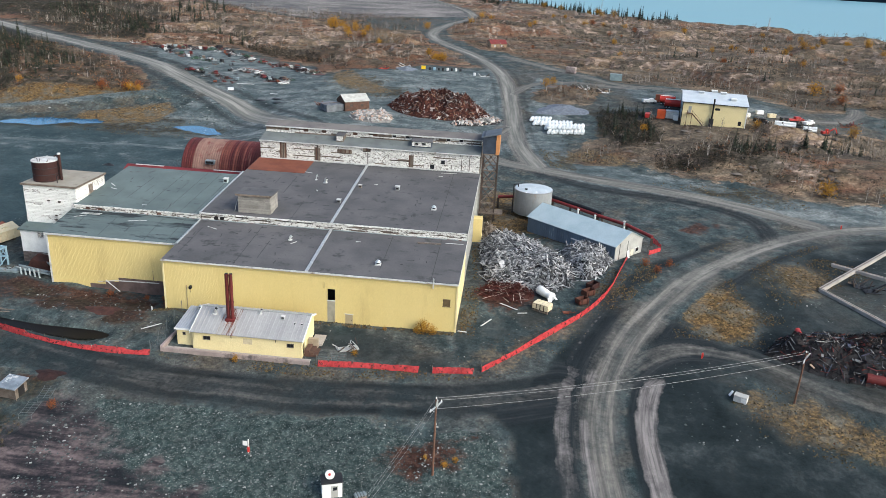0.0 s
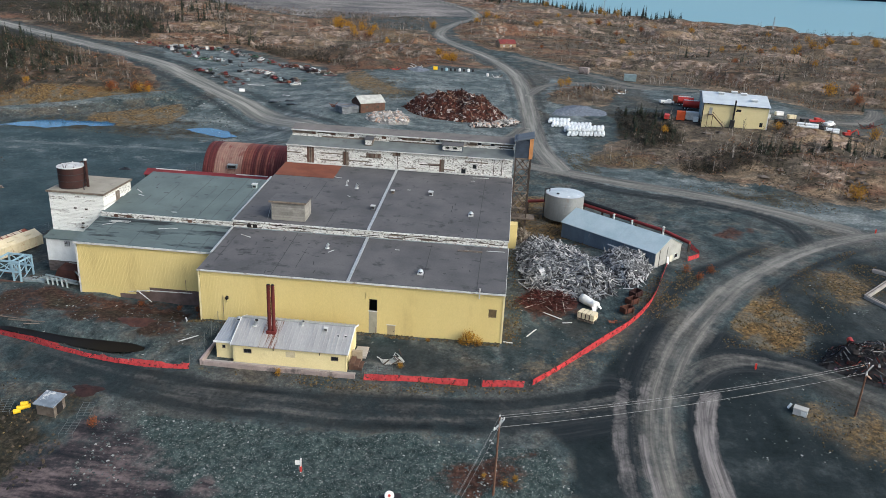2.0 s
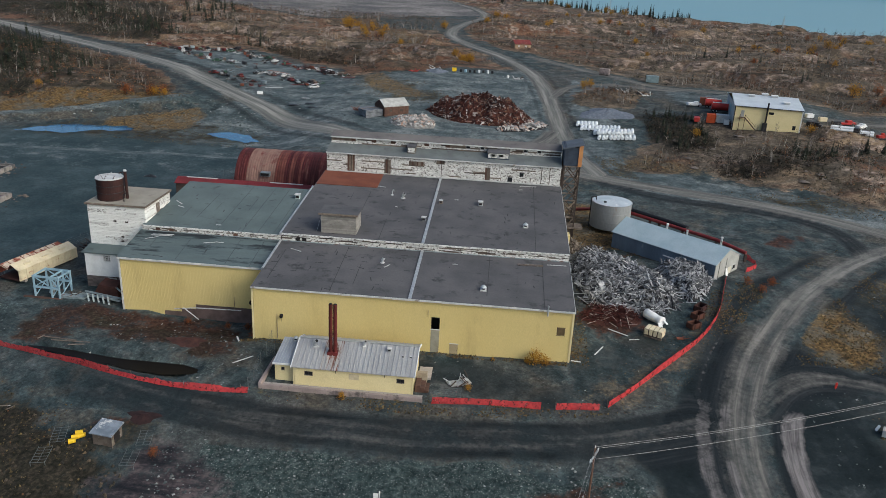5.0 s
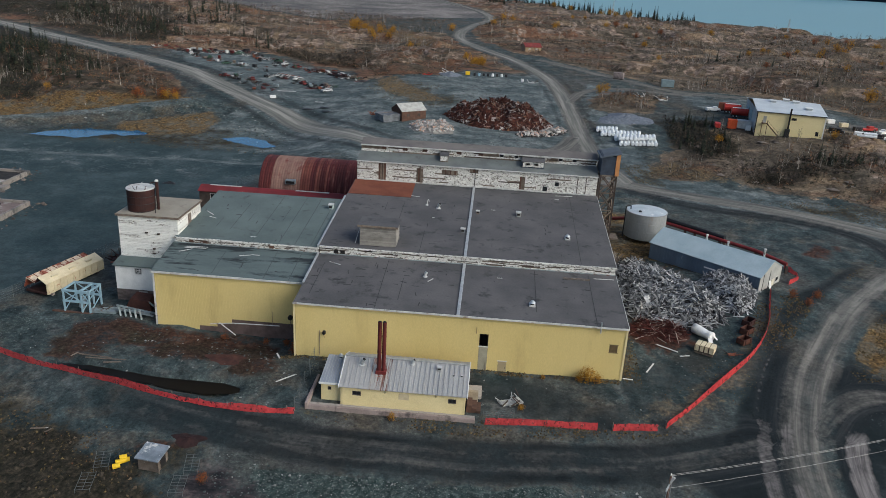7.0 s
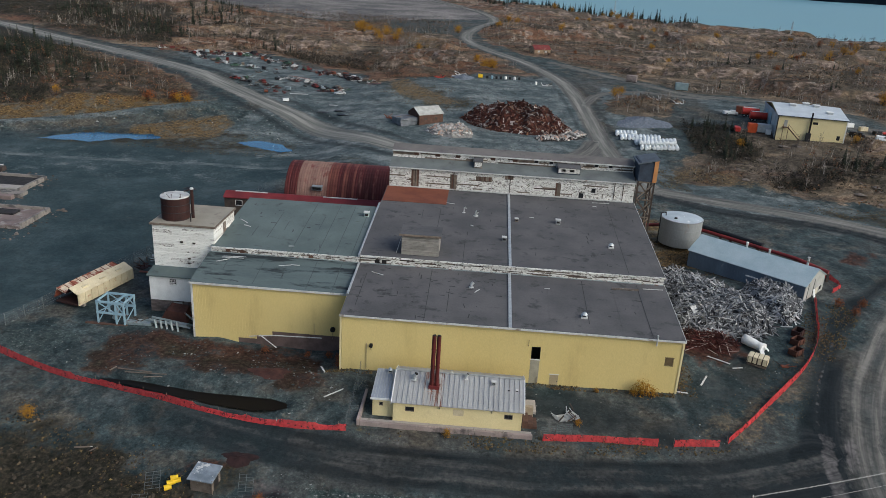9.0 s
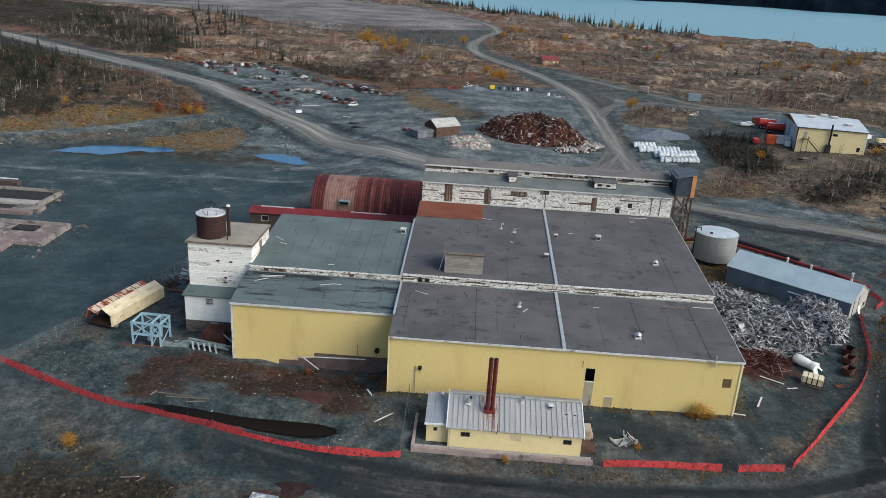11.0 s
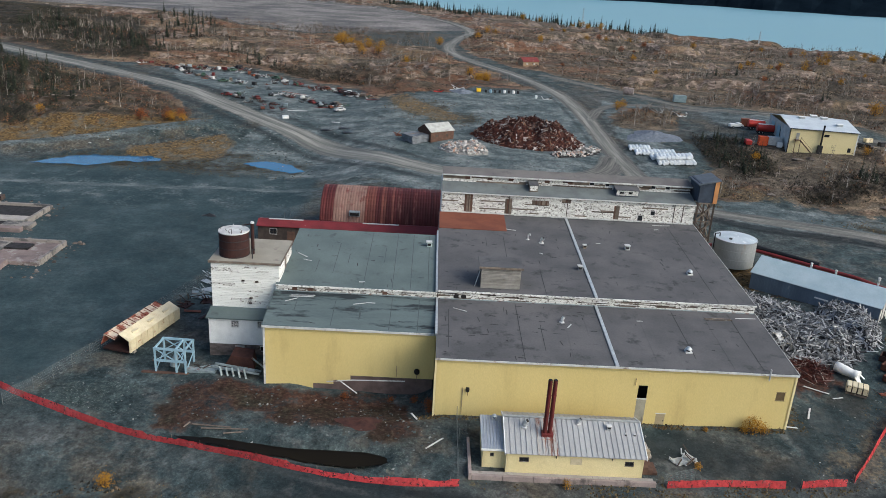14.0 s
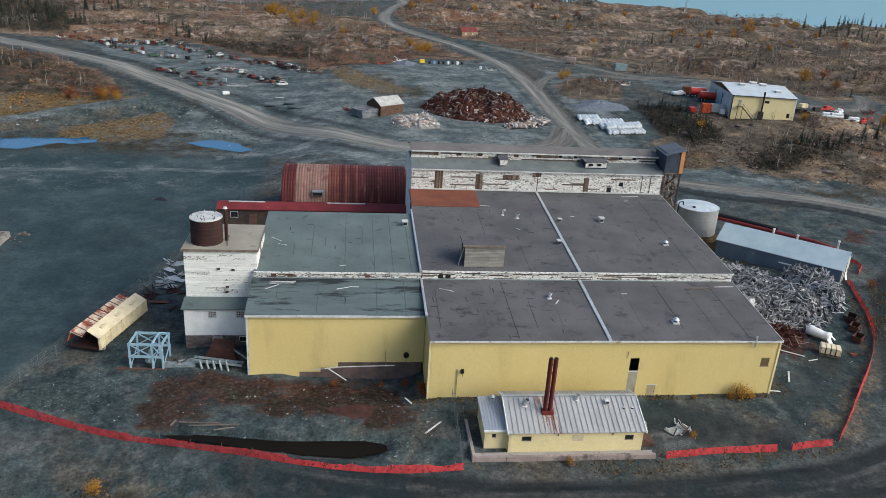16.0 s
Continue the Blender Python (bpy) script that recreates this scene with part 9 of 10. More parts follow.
def excavator(x, y, rz, m_, label):
    h = thing("excavator", (x, y, gz(x, y)), label, "excavator", rz)
    for b in (-1.1, 1.1):
        part("track", one(box, -1.8, b - 0.3, 0.0, 1.8, b + 0.3, 0.8, None, 0.15), BLACK_PAINT, h)
    part("body", one(box, -2.0, -1.2, 0.9, 1.2, 1.2, 2.1, None, 0.1), m_, h)
    c = part("cab", one(box, 0.2, 0.1, 2.1, 1.4, 1.15, 3.1, None, 0.08), m_, h)
    part("pane", one(box, 1.4, 0.2, 2.2, 1.44, 1.05, 3.0), GLASS, c)
    part("boom", one(beam, (1.2, -0.3, 1.8), (4.2, -0.3, 3.8), 0.35, 0.5), m_, h)
    part("stick", one(beam, (4.2, -0.3, 3.8), (5.6, -0.3, 1.2), 0.28, 0.4), m_, h)
    part("bucket", one(box, 5.0, -0.8, 0.3, 6.0, 0.2, 1.2, None, 0.12), BLACK_PAINT, h)
    h.scale = (0.7, 0.7, 0.7)


excavator(103.5, 269.8, 10, BRIGHT_RED, "red excavator parked beside the track")
for x, y, lab, m_ in ((31.5, 317, "black and white machine parts on gravel", BLACK_PAINT), (33.5, 315.5, "pale machine parts lying on gravel", WHITE), (116, 287, "rusted sheet scrap beside the track", RUST_SHEET), (119.5, 289.5, "rusted sheet scrap beside the track", RED_STEEL), (22.0, 322, "dark scrap lying on gravel", BLACK_PAINT), (26, 319.5, "pale scrap lying on gravel", TRIM)):
    small_junk(x, y, 15, "scrap_tangle", lab, m_, 2.0)
container(21.3, 353.3, -20, 4.2, 2.6, 2.6, PINK_CONC, "brown-grey cabin beside the track", name="cabin")
container(40.0, 341.8, -5, 5.0, 2.6, 2.8, mat("teal_grey_paint", (0.20, 0.27, 0.29), None, 1), "teal-grey container beside the track")


def cottage(x, y, rz, roof_m, wall_m, l, w, t, label, name="shed", trim=None):
    h = thing(name, (x, y, gz(x, y)), label, name, rz)
    for a in (-1, 1):
        bm = bmesh.new()
        solid(bm, [(-w / 2, -0.6), (w / 2, -0.6), (w / 2, t), (0, t + w * 0.28), (-w / 2, t)], lambda q, z: (a * l / 2 - 0.08, q, z), lambda q, z: (a * l / 2 + 0.08, q, z))
        part("gable", bm, wall_m, h)
        part("wall", one(box, -l / 2, a * w / 2 - 0.08, -0.6, l / 2, a * w / 2 + 0.08, t), wall_m, h)
        bm = bmesh.new()
        solid(bm, [(0, t + w * 0.28 + 0.12), (a * (w / 2 + 0.35), t - 0.1), (a * (w / 2 + 0.35), t - 0.22), (0, t + w * 0.28)], lambda q, z: (-l / 2 - 0.3, q, z), lambda q, z: (l / 2 + 0.3, q, z))
        part("roof", bm, roof_m, h)
        for x0 in (-l * 0.25, l * 0.2):
            part("window_frame", one(box, x0 - 0.5, a * (w / 2 + 0.08) - 0.05, 1.0, x0 + 0.5, a * (w / 2 + 0.08) + 0.05, 1.9), trim or TRIM, h)
    part("door", one(box, l / 2 + 0.08, -0.5, -0.3, l / 2 + 0.14, 0.5, 1.9), TRIM, h)
    return h


cottage(-60.5, 275.5, 38, mat("bleached_shingles", (0.46, 0.46, 0.43), (0.33, 0.33, 0.31), 0.6, 0.9, dirt=(0.2, 0.19, 0.18), dirt_scale=0.5, dirt_from=0.6, dirt_to=0.7), BROWN_WOOD, 9.5, 7.0, 3.0, "old brown wooden shed with bleached shingle roof", "shed", DARK_WOOD)
cottage(-14.8, 419, 20, mat("dark_red_roof", (0.20, 0.04, 0.035), (0.14, 0.03, 0.03), 0.5), mat("tan_boards", (0.35, 0.25, 0.16), None, 1), 8.6, 6.0, 2.6, "small tan cabin with dark red roof", "cabin")
bm = bmesh.new()
rnd = random.Random(77)
canopy = thing("tarpaulin_shelter", (-66.5, 271.5, gz(-66.5, 271.5)), "slumped grey tarpaulin shelter beside the old shed", "shelter", 38)
box(bm, -4.2, -3.0, 0.0, 4.2, 3.0, 2.4)
bmesh.ops.subdivide_edges(bm, edges=bm.edges[:], cuts=4, use_grid_fill=True)
for v in bm.verts:
    v.co += Vector((rnd.gauss(0, 0.12), rnd.gauss(0, 0.12), rnd.gauss(0, 0.18) - 0.05 * abs(v.co.x)))
part("cover", bm, mat("grey_tarpaulin", (0.16, 0.17, 0.185), (0.10, 0.11, 0.12), 0.8, 0.6, 0, 0.4, 3), canopy)
part("ridge_pole", one(beam, (-4.4, 0, 2.4), (4.4, 0, 2.5), 0.12), OLD_WOOD, canopy)

# -- white wrapped rolls in rows --
bm = bmesh.new()
tube(bm, (-2.4, 0, 0.58), (2.4, 0, 0.58), 0.58, None, 14)
bmesh.ops.bevel(bm, geom=[e for e in bm.edges if len(e.link_faces) == 2 and e.calc_face_angle() > 1.0], offset=0.1, segments=1, affect="EDGES")
roll0 = thing("wrapped_roll", (9.0, 258.0, gz(9, 258)), "white plastic-wrapped roll lying in a row", "roll", 60, "white wrapped rolls")
part("wrap", bm, PLASTIC_WHITE, roll0)
for a in (-1.2, 1.2):
    bm = bmesh.new()
    tube(bm, (a - 0.06, 0, 0.58), (a + 0.06, 0, 0.58), 0.59, None, 14)
    part("strap", bm, TRIM, roll0)
rnd = random.Random(15)
for j, (n, ox, oy) in enumerate(((10, 10.6, 259.5), (11, 9.6, 264.5), (11, 5.6, 269.5), (6, 4.6, 274.2))):
    for i in range(n):
        if j == 0 and i == 0:
            roll0.matrix_basis = pose(ox, oy, gz(ox, oy), 0, 0, 80)
            continue
        x, y = ox + i * 1.24 + rnd.uniform(-0.04, 0.04), oy + rnd.uniform(-0.3, 0.3) + 0.1 * i
        copy_thing(roll0, pose(x, y, gz(x, y), 0, 0, 82 + rnd.uniform(-2, 2)))
for i in range(10):
    x, y = 10.4 + i * 1.24 + rnd.uniform(-0.04, 0.04), 262.4 + rnd.uniform(-0.3, 0.3) + 0.1 * i
    copy_thing(roll0, pose(x, y, gz(x, y) + 1.0, 0, 0, 82 + rnd.uniform(-2, 2)))


# -- drums and field of junk --
def drum(x, y, m_, label):
    h = thing("drum", (x, y, gz(x, y)), label, "drum", 0, "drums in a row")
    bm = bmesh.new()
    tube(bm, (0, 0, 0), (0, 0, 1.2), 0.5, None, 14)
    part("body", bm, m_, h)
    for z in (0.4, 0.8):
        bm = bmesh.new()
        tube(bm, (0, 0, z - 0.04), (0, 0, z + 0.04), 0.53, None, 14)
        part("hoop", bm, m_, h)


container(-43.5, 340.5, 5, 1.8, 1.4, 1.4, YELLOW_PAINT, "yellow steel box on the gravel", name="storage_box")
for i, m_ in enumerate((BLACK_PAINT, PALE_BLUE, BLACK_PAINT, BLACK_PAINT, WHITE, BLACK_PAINT, WHITE, BLACK_PAINT)):
    drum(-40.5 + i * 1.9, 340.0 + 0.12 * i, m_, "black steel drum standing on gravel" if m_ is BLACK_PAINT else "pale steel drum standing on gravel")
drum(-20.5, 334, WHITE, "white drum standing on gravel")
small_junk(-16.5, 333, 0, "scrap_tangle", "pale scrap lying on the gravel", TRIM, 1.6)
small_junk(-60, 336, 0, "scrap_tangle", "red scrap beside the bushes", BRIGHT_RED, 2.2)
small_junk(-52, 343, 40, "scrap_tangle", "pale scrap beside the bushes", TRIM, 2.4)
gravel_heap(-50.5, 338, 5, 3.5, 1.6, "low heap of blue-grey gravel", BLUE_GRAVEL)


def wreck(x, y, rz, m_, label):
    h = thing("car_wreck", (x, y, gz(x, y)), label, "wreck", rz, "wrecks in the junk field")
    part("body", one(box, -2.1, -0.85, 0.25, 2.1, 0.85, 0.85, None, 0.12), m_, h)
    part("cab", one(box, -1.0, -0.75, 0.85, 0.9, 0.75, 1.4, None, 0.2), m_, h)
    part("window_band", one(box, -0.9, -0.765, 0.95, 0.8, 0.765, 1.25), BLACK, h)
    for a in (-1.3, 1.3):
        for b in (-0.85, 0.85):
            wheel(h, a, b, 0.3, 0.2)


JUNK = [RUST_SHEET, GREY_WALL, BLACK_PAINT, RED_STEEL, AGED_BLUE, BLACK_PAINT, DARK_RUST, BLACK_PAINT, TRIM, OLD_WOOD, mat("dull_green_paint", (0.05, 0.10, 0.07), None, 0.8), TRIM, RED_STEEL]
NAMES = ["rust-brown", "pale grey", "black", "dark red", "grey-blue", "black", "dark rusty", "black", "faded white", "weathered", "dull green", "faded white", "dark red"]
rnd = random.Random(91)
ROWS_OF_JUNK = [((-111, 345), (-85, 325), 56), ((-127, 353), (-109, 343), 18), ((-141, 325), (-118, 309), 34), ((-126, 329), (-94, 312), 34), ((-198, 384), (-176, 372), 14), ((-178, 371), (-149, 375), 46), ((-174, 366), (-140, 344), 34), ((-149, 375), (-127, 353), 30), ((-140, 343), (-128, 338), 6)]
for (ax, ay), (bx, by), n in ROWS_OF_JUNK:
    for i in range(n):
        t = (i + rnd.random() * 0.8) / n
        x, y = ax + (bx - ax) * t + rnd.gauss(0, 1.3), ay + (by - ay) * t + rnd.gauss(0, 2.2)
        k = rnd.randrange(len(JUNK))
        r = rnd.random()
        if r < 0.10:
            wreck(x, y, rnd.uniform(0, 360), JUNK[k], NAMES[k] + " stripped car wreck in the junk field")
        elif r < 0.26:
            container(x, y, rnd.uniform(0, 180), rnd.uniform(1.0, 2.4), rnd.uniform(0.8, 1.4), rnd.uniform(0.6, 1.5), JUNK[k], NAMES[k] + " steel box in the junk field", name="storage_box")
        else:
            small_junk(x, y, rnd.uniform(0, 180), "scrap_tangle", NAMES[k] + " scrap metal in the junk field", JUNK[k], rnd.uniform(0.7, 1.6))
for x, y, rz, l, m_ in ((-117.5, 331, -30, 12, RUST_SHEET), (-115.5, 329.5, -32, 11, TRIM), (-96.5, 315, 20, 8, TRIM), (-102, 313, 15, 9, RED_STEEL), (-84, 321, 35, 9, RED_STEEL), (-112, 306.5, 8, 7, TRIM), (-96, 293.5, 5, 3, TRIM)):
    loose_plank(x, y, gz(x, y) + 0.15, rz, l, 1.1, 0, m_, "long steel beam lying in the junk field")
container(-114.5, 296.5, 20, 2.2, 1.4, 1.0, WHITE, "small white box beside the road", name="storage_box")
for x, y in ((-98, 285), (-90, 281), (-92, 286)):
    loose_plank(x, y, gz(x, y) + 0.1, 5, 4.0, 2.2, 0, BLACK_PAINT, "flat dark sheet lying on the gravel")
small_junk(-72.5, 276, 0, "scrap_tangle", "orange-brown scrap beside the shelter", RUST_SHEET, 1.8)
loose_plank(-54.8, 268.8, gz(-54.8, 268.8) + 0.1, 10, 2.4, 1.2, 0, WHITE, "white sheet lying by the rubble heap")
gravel_heap(-115.6, 203, 2.4, 1.3, 0.7, "heap of black netting on the dark yard", BLACK_PAINT)

def mast(x, y, tall):
    h = thing("lattice_mast", (x, y, gz(x, y)), "thin steel lattice mast above the lake shore", "mast")
    for k in range(3):
        a = k * 2.094
        c, s = math.cos(a), math.sin(a)
        part("leg", one(beam, (c * 0.7, s * 0.7, -0.5), (c * 0.25, s * 0.25, tall), 0.16), PALE_STEEL, h)
    for i in range(8):
        r, r2 = 0.7 - 0.05 * i, 0.7 - 0.05 * (i + 1)
        z0, z1 = tall * i / 8, tall * (i + 1) / 8
        for k in range(3):
            a, b = k * 2.094, (k + 1) * 2.094
            part("brace", one(beam, (r * math.cos(a), r * math.sin(a), z0), (r2 * math.cos(b), r2 * math.sin(b), z1), 0.1), PALE_STEEL, h)


mast(64.0, 716.0, 17.0)
mast(176.0, 606.0, 9.0)

# -- the far shore --
bm = bmesh.new()
prev = None
for i in range(120):
    a = radians(-20 + i * 0.75)
    r = 2340 + 220 * float(step(30, 52, i)) + 40 * math.sin(i * 0.31) + 25 * math.sin(i * 0.9)
    x, y = math.sin(a) * r, math.cos(a) * r
    z = 20 + 55 * float(fbm(np.array([i / 9.0]), np.array([2.0]), 8)[0]) * float(step(0, 20, i)) + 6 * math.sin(i * 2.1)
    cur = [bm.verts.new((x, y, LAKE_Z - 3)), bm.verts.new((x * 1.08, y * 1.08, LAKE_Z + z)), bm.verts.new((x * 1.4, y * 1.4, LAKE_Z + z * 1.5))]
    if prev:
        for k in range(2):
            bm.faces.new((prev[k], cur[k], cur[k + 1], prev[k + 1]))
    prev = cur
tagged(link_mesh("backdrop_far_shore", bm, mat("far_woods", (0.006, 0.011, 0.017), (0.003, 0.006, 0.010), 0.02, 0.95, 0, 0.0, 0.2, spec=0.0)), "dark wooded hills on the far lake shore", "hills", kind="structure")

# ---- plants, stones ----
def spruce_meshes(seed, tall, wide):
    rnd = random.Random(seed)
    bm = bmesh.new()
    tube(bm, (0, 0, -0.3), (0, 0, tall * 0.97), tall * 0.022, 0.02, 7)
    trunk = bpy.data.meshes.new("trunk")
    bm.to_mesh(trunk)
    bm.free()
    trunk.materials.append(BARK)
    vs, fs = [], []
    levels = int(tall * 2.6)
    for i in range(levels):
        t = i / levels
        z = tall * (0.1 + 0.9 * t)
        r = wide * (1 - t) ** 0.8 * rnd.uniform(0.75, 1.15) + 0.12
        n = max(5, int(9 * (1 - t) + 4))
        o = rnd.uniform(0, 6.28)
        for j in range(n):
            if rnd.random() < 0.12:
                continue
            a = o + 6.283 * j / n + rnd.uniform(-0.25, 0.25)
            q = r * rnd.uniform(0.65, 1.15)
            c, s = math.cos(a), math.sin(a)
            w = q * rnd.uniform(0.28, 0.42)
            dz = -q * rnd.uniform(0.15, 0.5)
            b = len(vs)
            vs += [(0.04 * c, 0.04 * s, z + 0.1), (c * q * 0.55 - s * w, s * q * 0.55 + c * w, z + dz * 0.45), (c * q, s * q, z + dz), (c * q * 0.55 + s * w, s * q * 0.55 - c * w, z + dz * 0.45)]
            fs += [(b, b + 1, b + 2), (b, b + 2, b + 3)]
    crown = bpy.data.meshes.new("crown")
    crown.from_pydata(vs, [], fs)
    crown.materials.append(NEEDLES)
    return trunk, crown


SPRUCES = [spruce_meshes(1, 6.0, 1.0), spruce_meshes(2, 4.8, 0.8), spruce_meshes(3, 8.0, 1.15), spruce_meshes(4, 3.2, 0.75)]


def spruce(x, y, k, s, rz):
    h = thing("spruce_tree", (x, y, gz(x, y)), "slim dark green spruce tree on the heath", "tree", rz, "spruce trees")
    h.scale = (s, s, s)
    h.matrix_basis = pose(x, y, gz(x, y), 0, 0, rz) @ Matrix.Scale(s, 4)
    share("trunk", SPRUCES[k][0], Matrix(), h)
    share("crown", SPRUCES[k][1], Matrix(), h)


rnd = random.Random(123)
GROVES = [   # outline, how many, least and greatest size
    ([(27, 258), (29, 289), (43, 285), (46, 274), (47, 254), (34, 248)], 60, 0.35, 0.8),
    ([(66, 236), (66, 247), (80, 250), (84, 240)], 24, 0.6, 0.9),
    ([(84, 248), (104, 258), (112, 250), (96, 242)], 22, 0.6, 1.0),
    ([(-303, 420), (-254, 380), (-228, 362), (-224, 345), (-300, 340)], 120, 0.5, 1.15),
    ([(-300, 470), (-255, 440), (-225, 405), (-195, 395), (-190, 410), (-230, 460), (-300, 520)], 150, 0.5, 1.3),
    ([(-185, 395), (-150, 390), (-130, 400), (-160, 430)], 18, 0.5, 1.0),
    ([(-120, 1010), (-52, 893), (34, 790), (80, 694), (118, 634), (104, 622), (62, 680), (12, 756), (-58, 838), (-128, 940)], 330, 0.45, 1.3),
    ([(-120, 1010), (-52, 898), (34, 795), (80, 699), (118, 638), (114, 632), (72, 690), (24, 782), (-58, 884), (-128, 990)], 150, 0.7, 1.5),
    ([(226, 530), (250, 548), (300, 560), (400, 580), (400, 560), (300, 536), (240, 520)], 70, 0.7, 1.5),
    ([(196, 470), (215, 490), (262, 505), (280, 498), (230, 465)], 30, 0.6, 1.1),
    ([(40, 360), (110, 345), (160, 420), (90, 450)], 26, 0.4, 0.8),
    ([(120, 290), (180, 300), (200, 380), (130, 360)], 20, 0.5, 0.9),
    ([(-250, 560), (-215, 470), (-205, 440), (-180, 450), (-200, 520), (-235, 590)], 60, 0.7, 1.3),
    ([(-330, 330), (-262, 312), (-212, 316), (-214, 340), (-246, 362), (-330, 400)], 170, 0.6, 1.3),
    ([(-300, 300), (-240, 295), (-190, 290), (-185, 330), (-240, 362), (-300, 385)], 150, 0.4, 1.0),
]
far_v, far_f = [], []


def far_spruce(x, y, k, s, rz):
    m = pose(x, y, gz(x, y), 0, 0, rz) @ Matrix.Scale(s, 4)
    for me in SPRUCES[k]:
        b = len(far_v)
        far_v.extend(tuple(m @ v.co) for v in me.vertices)
        far_f.extend(tuple(b + i for i in p.vertices) for p in me.polygons)


for g_, (poly, n, lo, hi) in enumerate(GROVES):
    xs, ys = [p[0] for p in poly], [p[1] for p in poly]
    k = 0
    while k < n:
        x, y = rnd.uniform(min(xs), max(xs)), rnd.uniform(min(ys), max(ys))
        if float(inside(np.array([x]), np.array([y]), poly)[0]) > 0:
            (spruce if g_ in (0, 1, 2, 3, 10, 11) else far_spruce)(x, y, rnd.randrange(4), rnd.uniform(lo, hi), rnd.uniform(0, 360))
            k += 1
tagged(raw("spruce_wood", far_v, far_f, NEEDLES), "distant dark spruces along the shore and heath", "trees", kind="stuff")


def bush(x, y, s, m_, label, name="birch_bush"):
    r = random.Random(int(x * 7 + y * 3))
    h = thing(name, (x, y, gz(x, y)), label, "bush", 0, "autumn bushes")
    bm = bmesh.new()
    for i in range(6):
        a = r.uniform(0, 6.28)
        tube(bm, (0.15 * math.cos(a), 0.15 * math.sin(a), -0.2), (s * 0.5 * math.cos(a), s * 0.5 * math.sin(a), s * r.uniform(0.9, 1.5)), 0.06 * s, 0.015, 5)
    part("stem", bm, BARK, h)
    vs, fs = [], []
    for i in range(620):
        u, v, w = r.gauss(0, 0.42), r.gauss(0, 0.42), r.gauss(0.95, 0.42)
        c = Vector((u * s, v * s, max(0.1, w) * s))
        e = 0.085 * s * r.uniform(0.6, 1.4)
        p = [c + Vector((r.uniform(-1, 1), r.uniform(-1, 1), r.uniform(-1, 1))) * e for _ in range(4)]
        b = len(vs)
        vs += p
        fs += [(b, b + 1, b + 2), (b, b + 2, b + 3)]
    ob = raw("crown", vs, fs, m_, h)
    return h


for x, y, s in ((-114, 465, 4.0), (-110, 470, 3.0), (-98.9, 457, 3.0), (-104, 455, 2.6), (-92, 458, 2.4), (-42, 371, 3.0), (-38.5, 373, 2.2), (84.7, 211, 2.5), (123.5, 344, 3.2), (113.8, 273, 2.2), (79.5, 266.2, 1.5), (158, 471, 2.6), (146, 462, 2.4), (128, 465, 2.0), (152, 474, 2.2), (166, 480, 2.4), (140, 480, 1.8), (120, 478, 1.8), (100, 520, 2.2), (-60, 480, 2.6), (-36, 520, 2.5), (-30, 530, 2.5), (-24, 535, 2.4), (10, 322, 2.0), (13, 326, 1.8), (-197, 287, 1.6), (-152, 288, 2.0), (-148, 287, 1.6), (30, 742, 3.0), (52, 690, 3.2), (70, 664, 3.2), (58, 684, 3.0), (186, 520, 2.6), (196, 508, 3.0), (205, 500, 2.6), (214, 520, 2.4), (176, 532, 2.2), (40, 560, 2.4), (52, 553, 2.2), (66, 548, 2.4), (-117, 471, 3.4), (-102, 451, 2.6), (-93, 451, 2.6), (-76, 409, 2.2), (-39, 372, 2.6), (14, 735, 3.0), (60, 668, 2.6), (-100.8, 103.0, 1.2), (-46, 378, 2.0), (42, 262, 1.6)):
    bush(x, y, s, GOLD_LEAVES, "golden-yellow autumn birch bush")
for x, y, s in ((-13.2, 117.4, 1.45), (-11.6, 117.4, 0.9), (-14.5, 117.5, 0.7), (-20, 117.5, 0.4), (-60.3, 121.5, 0.9), (-60.1, 119.6, 0.7), (-62.5, 124, 0.7), (-66, 124.2, 0.6), (-73, 124.0, 0.7), (-162, 286, 2.4), (-154, 289, 2.2), (-150, 291, 1.8), (-6.2, 87.2, 0.6), (-4.8, 88.2, 0.5), (-9.0, 88.5, 0.4), (130, 330, 2.2), (136, 350, 2.4), (-64.4, 90.6, 0.8), (30, 146, 0.9), (28, 149, 1.0), (33, 150, 0.9), (-42, 105, 0.7), (-23.5, 109.5, 0.6), (21, 159, 0.8)):
    bush(x, y, s, RUSSET_LEAVES if (x < -60 or x > 0) else GOLD_LEAVES, "russet autumn bush by the wall" if s < 1.1 else "russet autumn bush on the heath")

rnd = random.Random(321)
for k in range(34):
    x = rnd.uniform(-20, 230)
    y = rnd.uniform(400, 600) - 0.25 * x
    if abs(x + 15) < 12 and abs(y - 430) < 12:
        continue
    bush(x, y, rnd.uniform(1.0, 2.2), GOLD_LEAVES if rnd.random() < 0.6 else RUSSET_LEAVES, "small autumn birch bush on the heath")


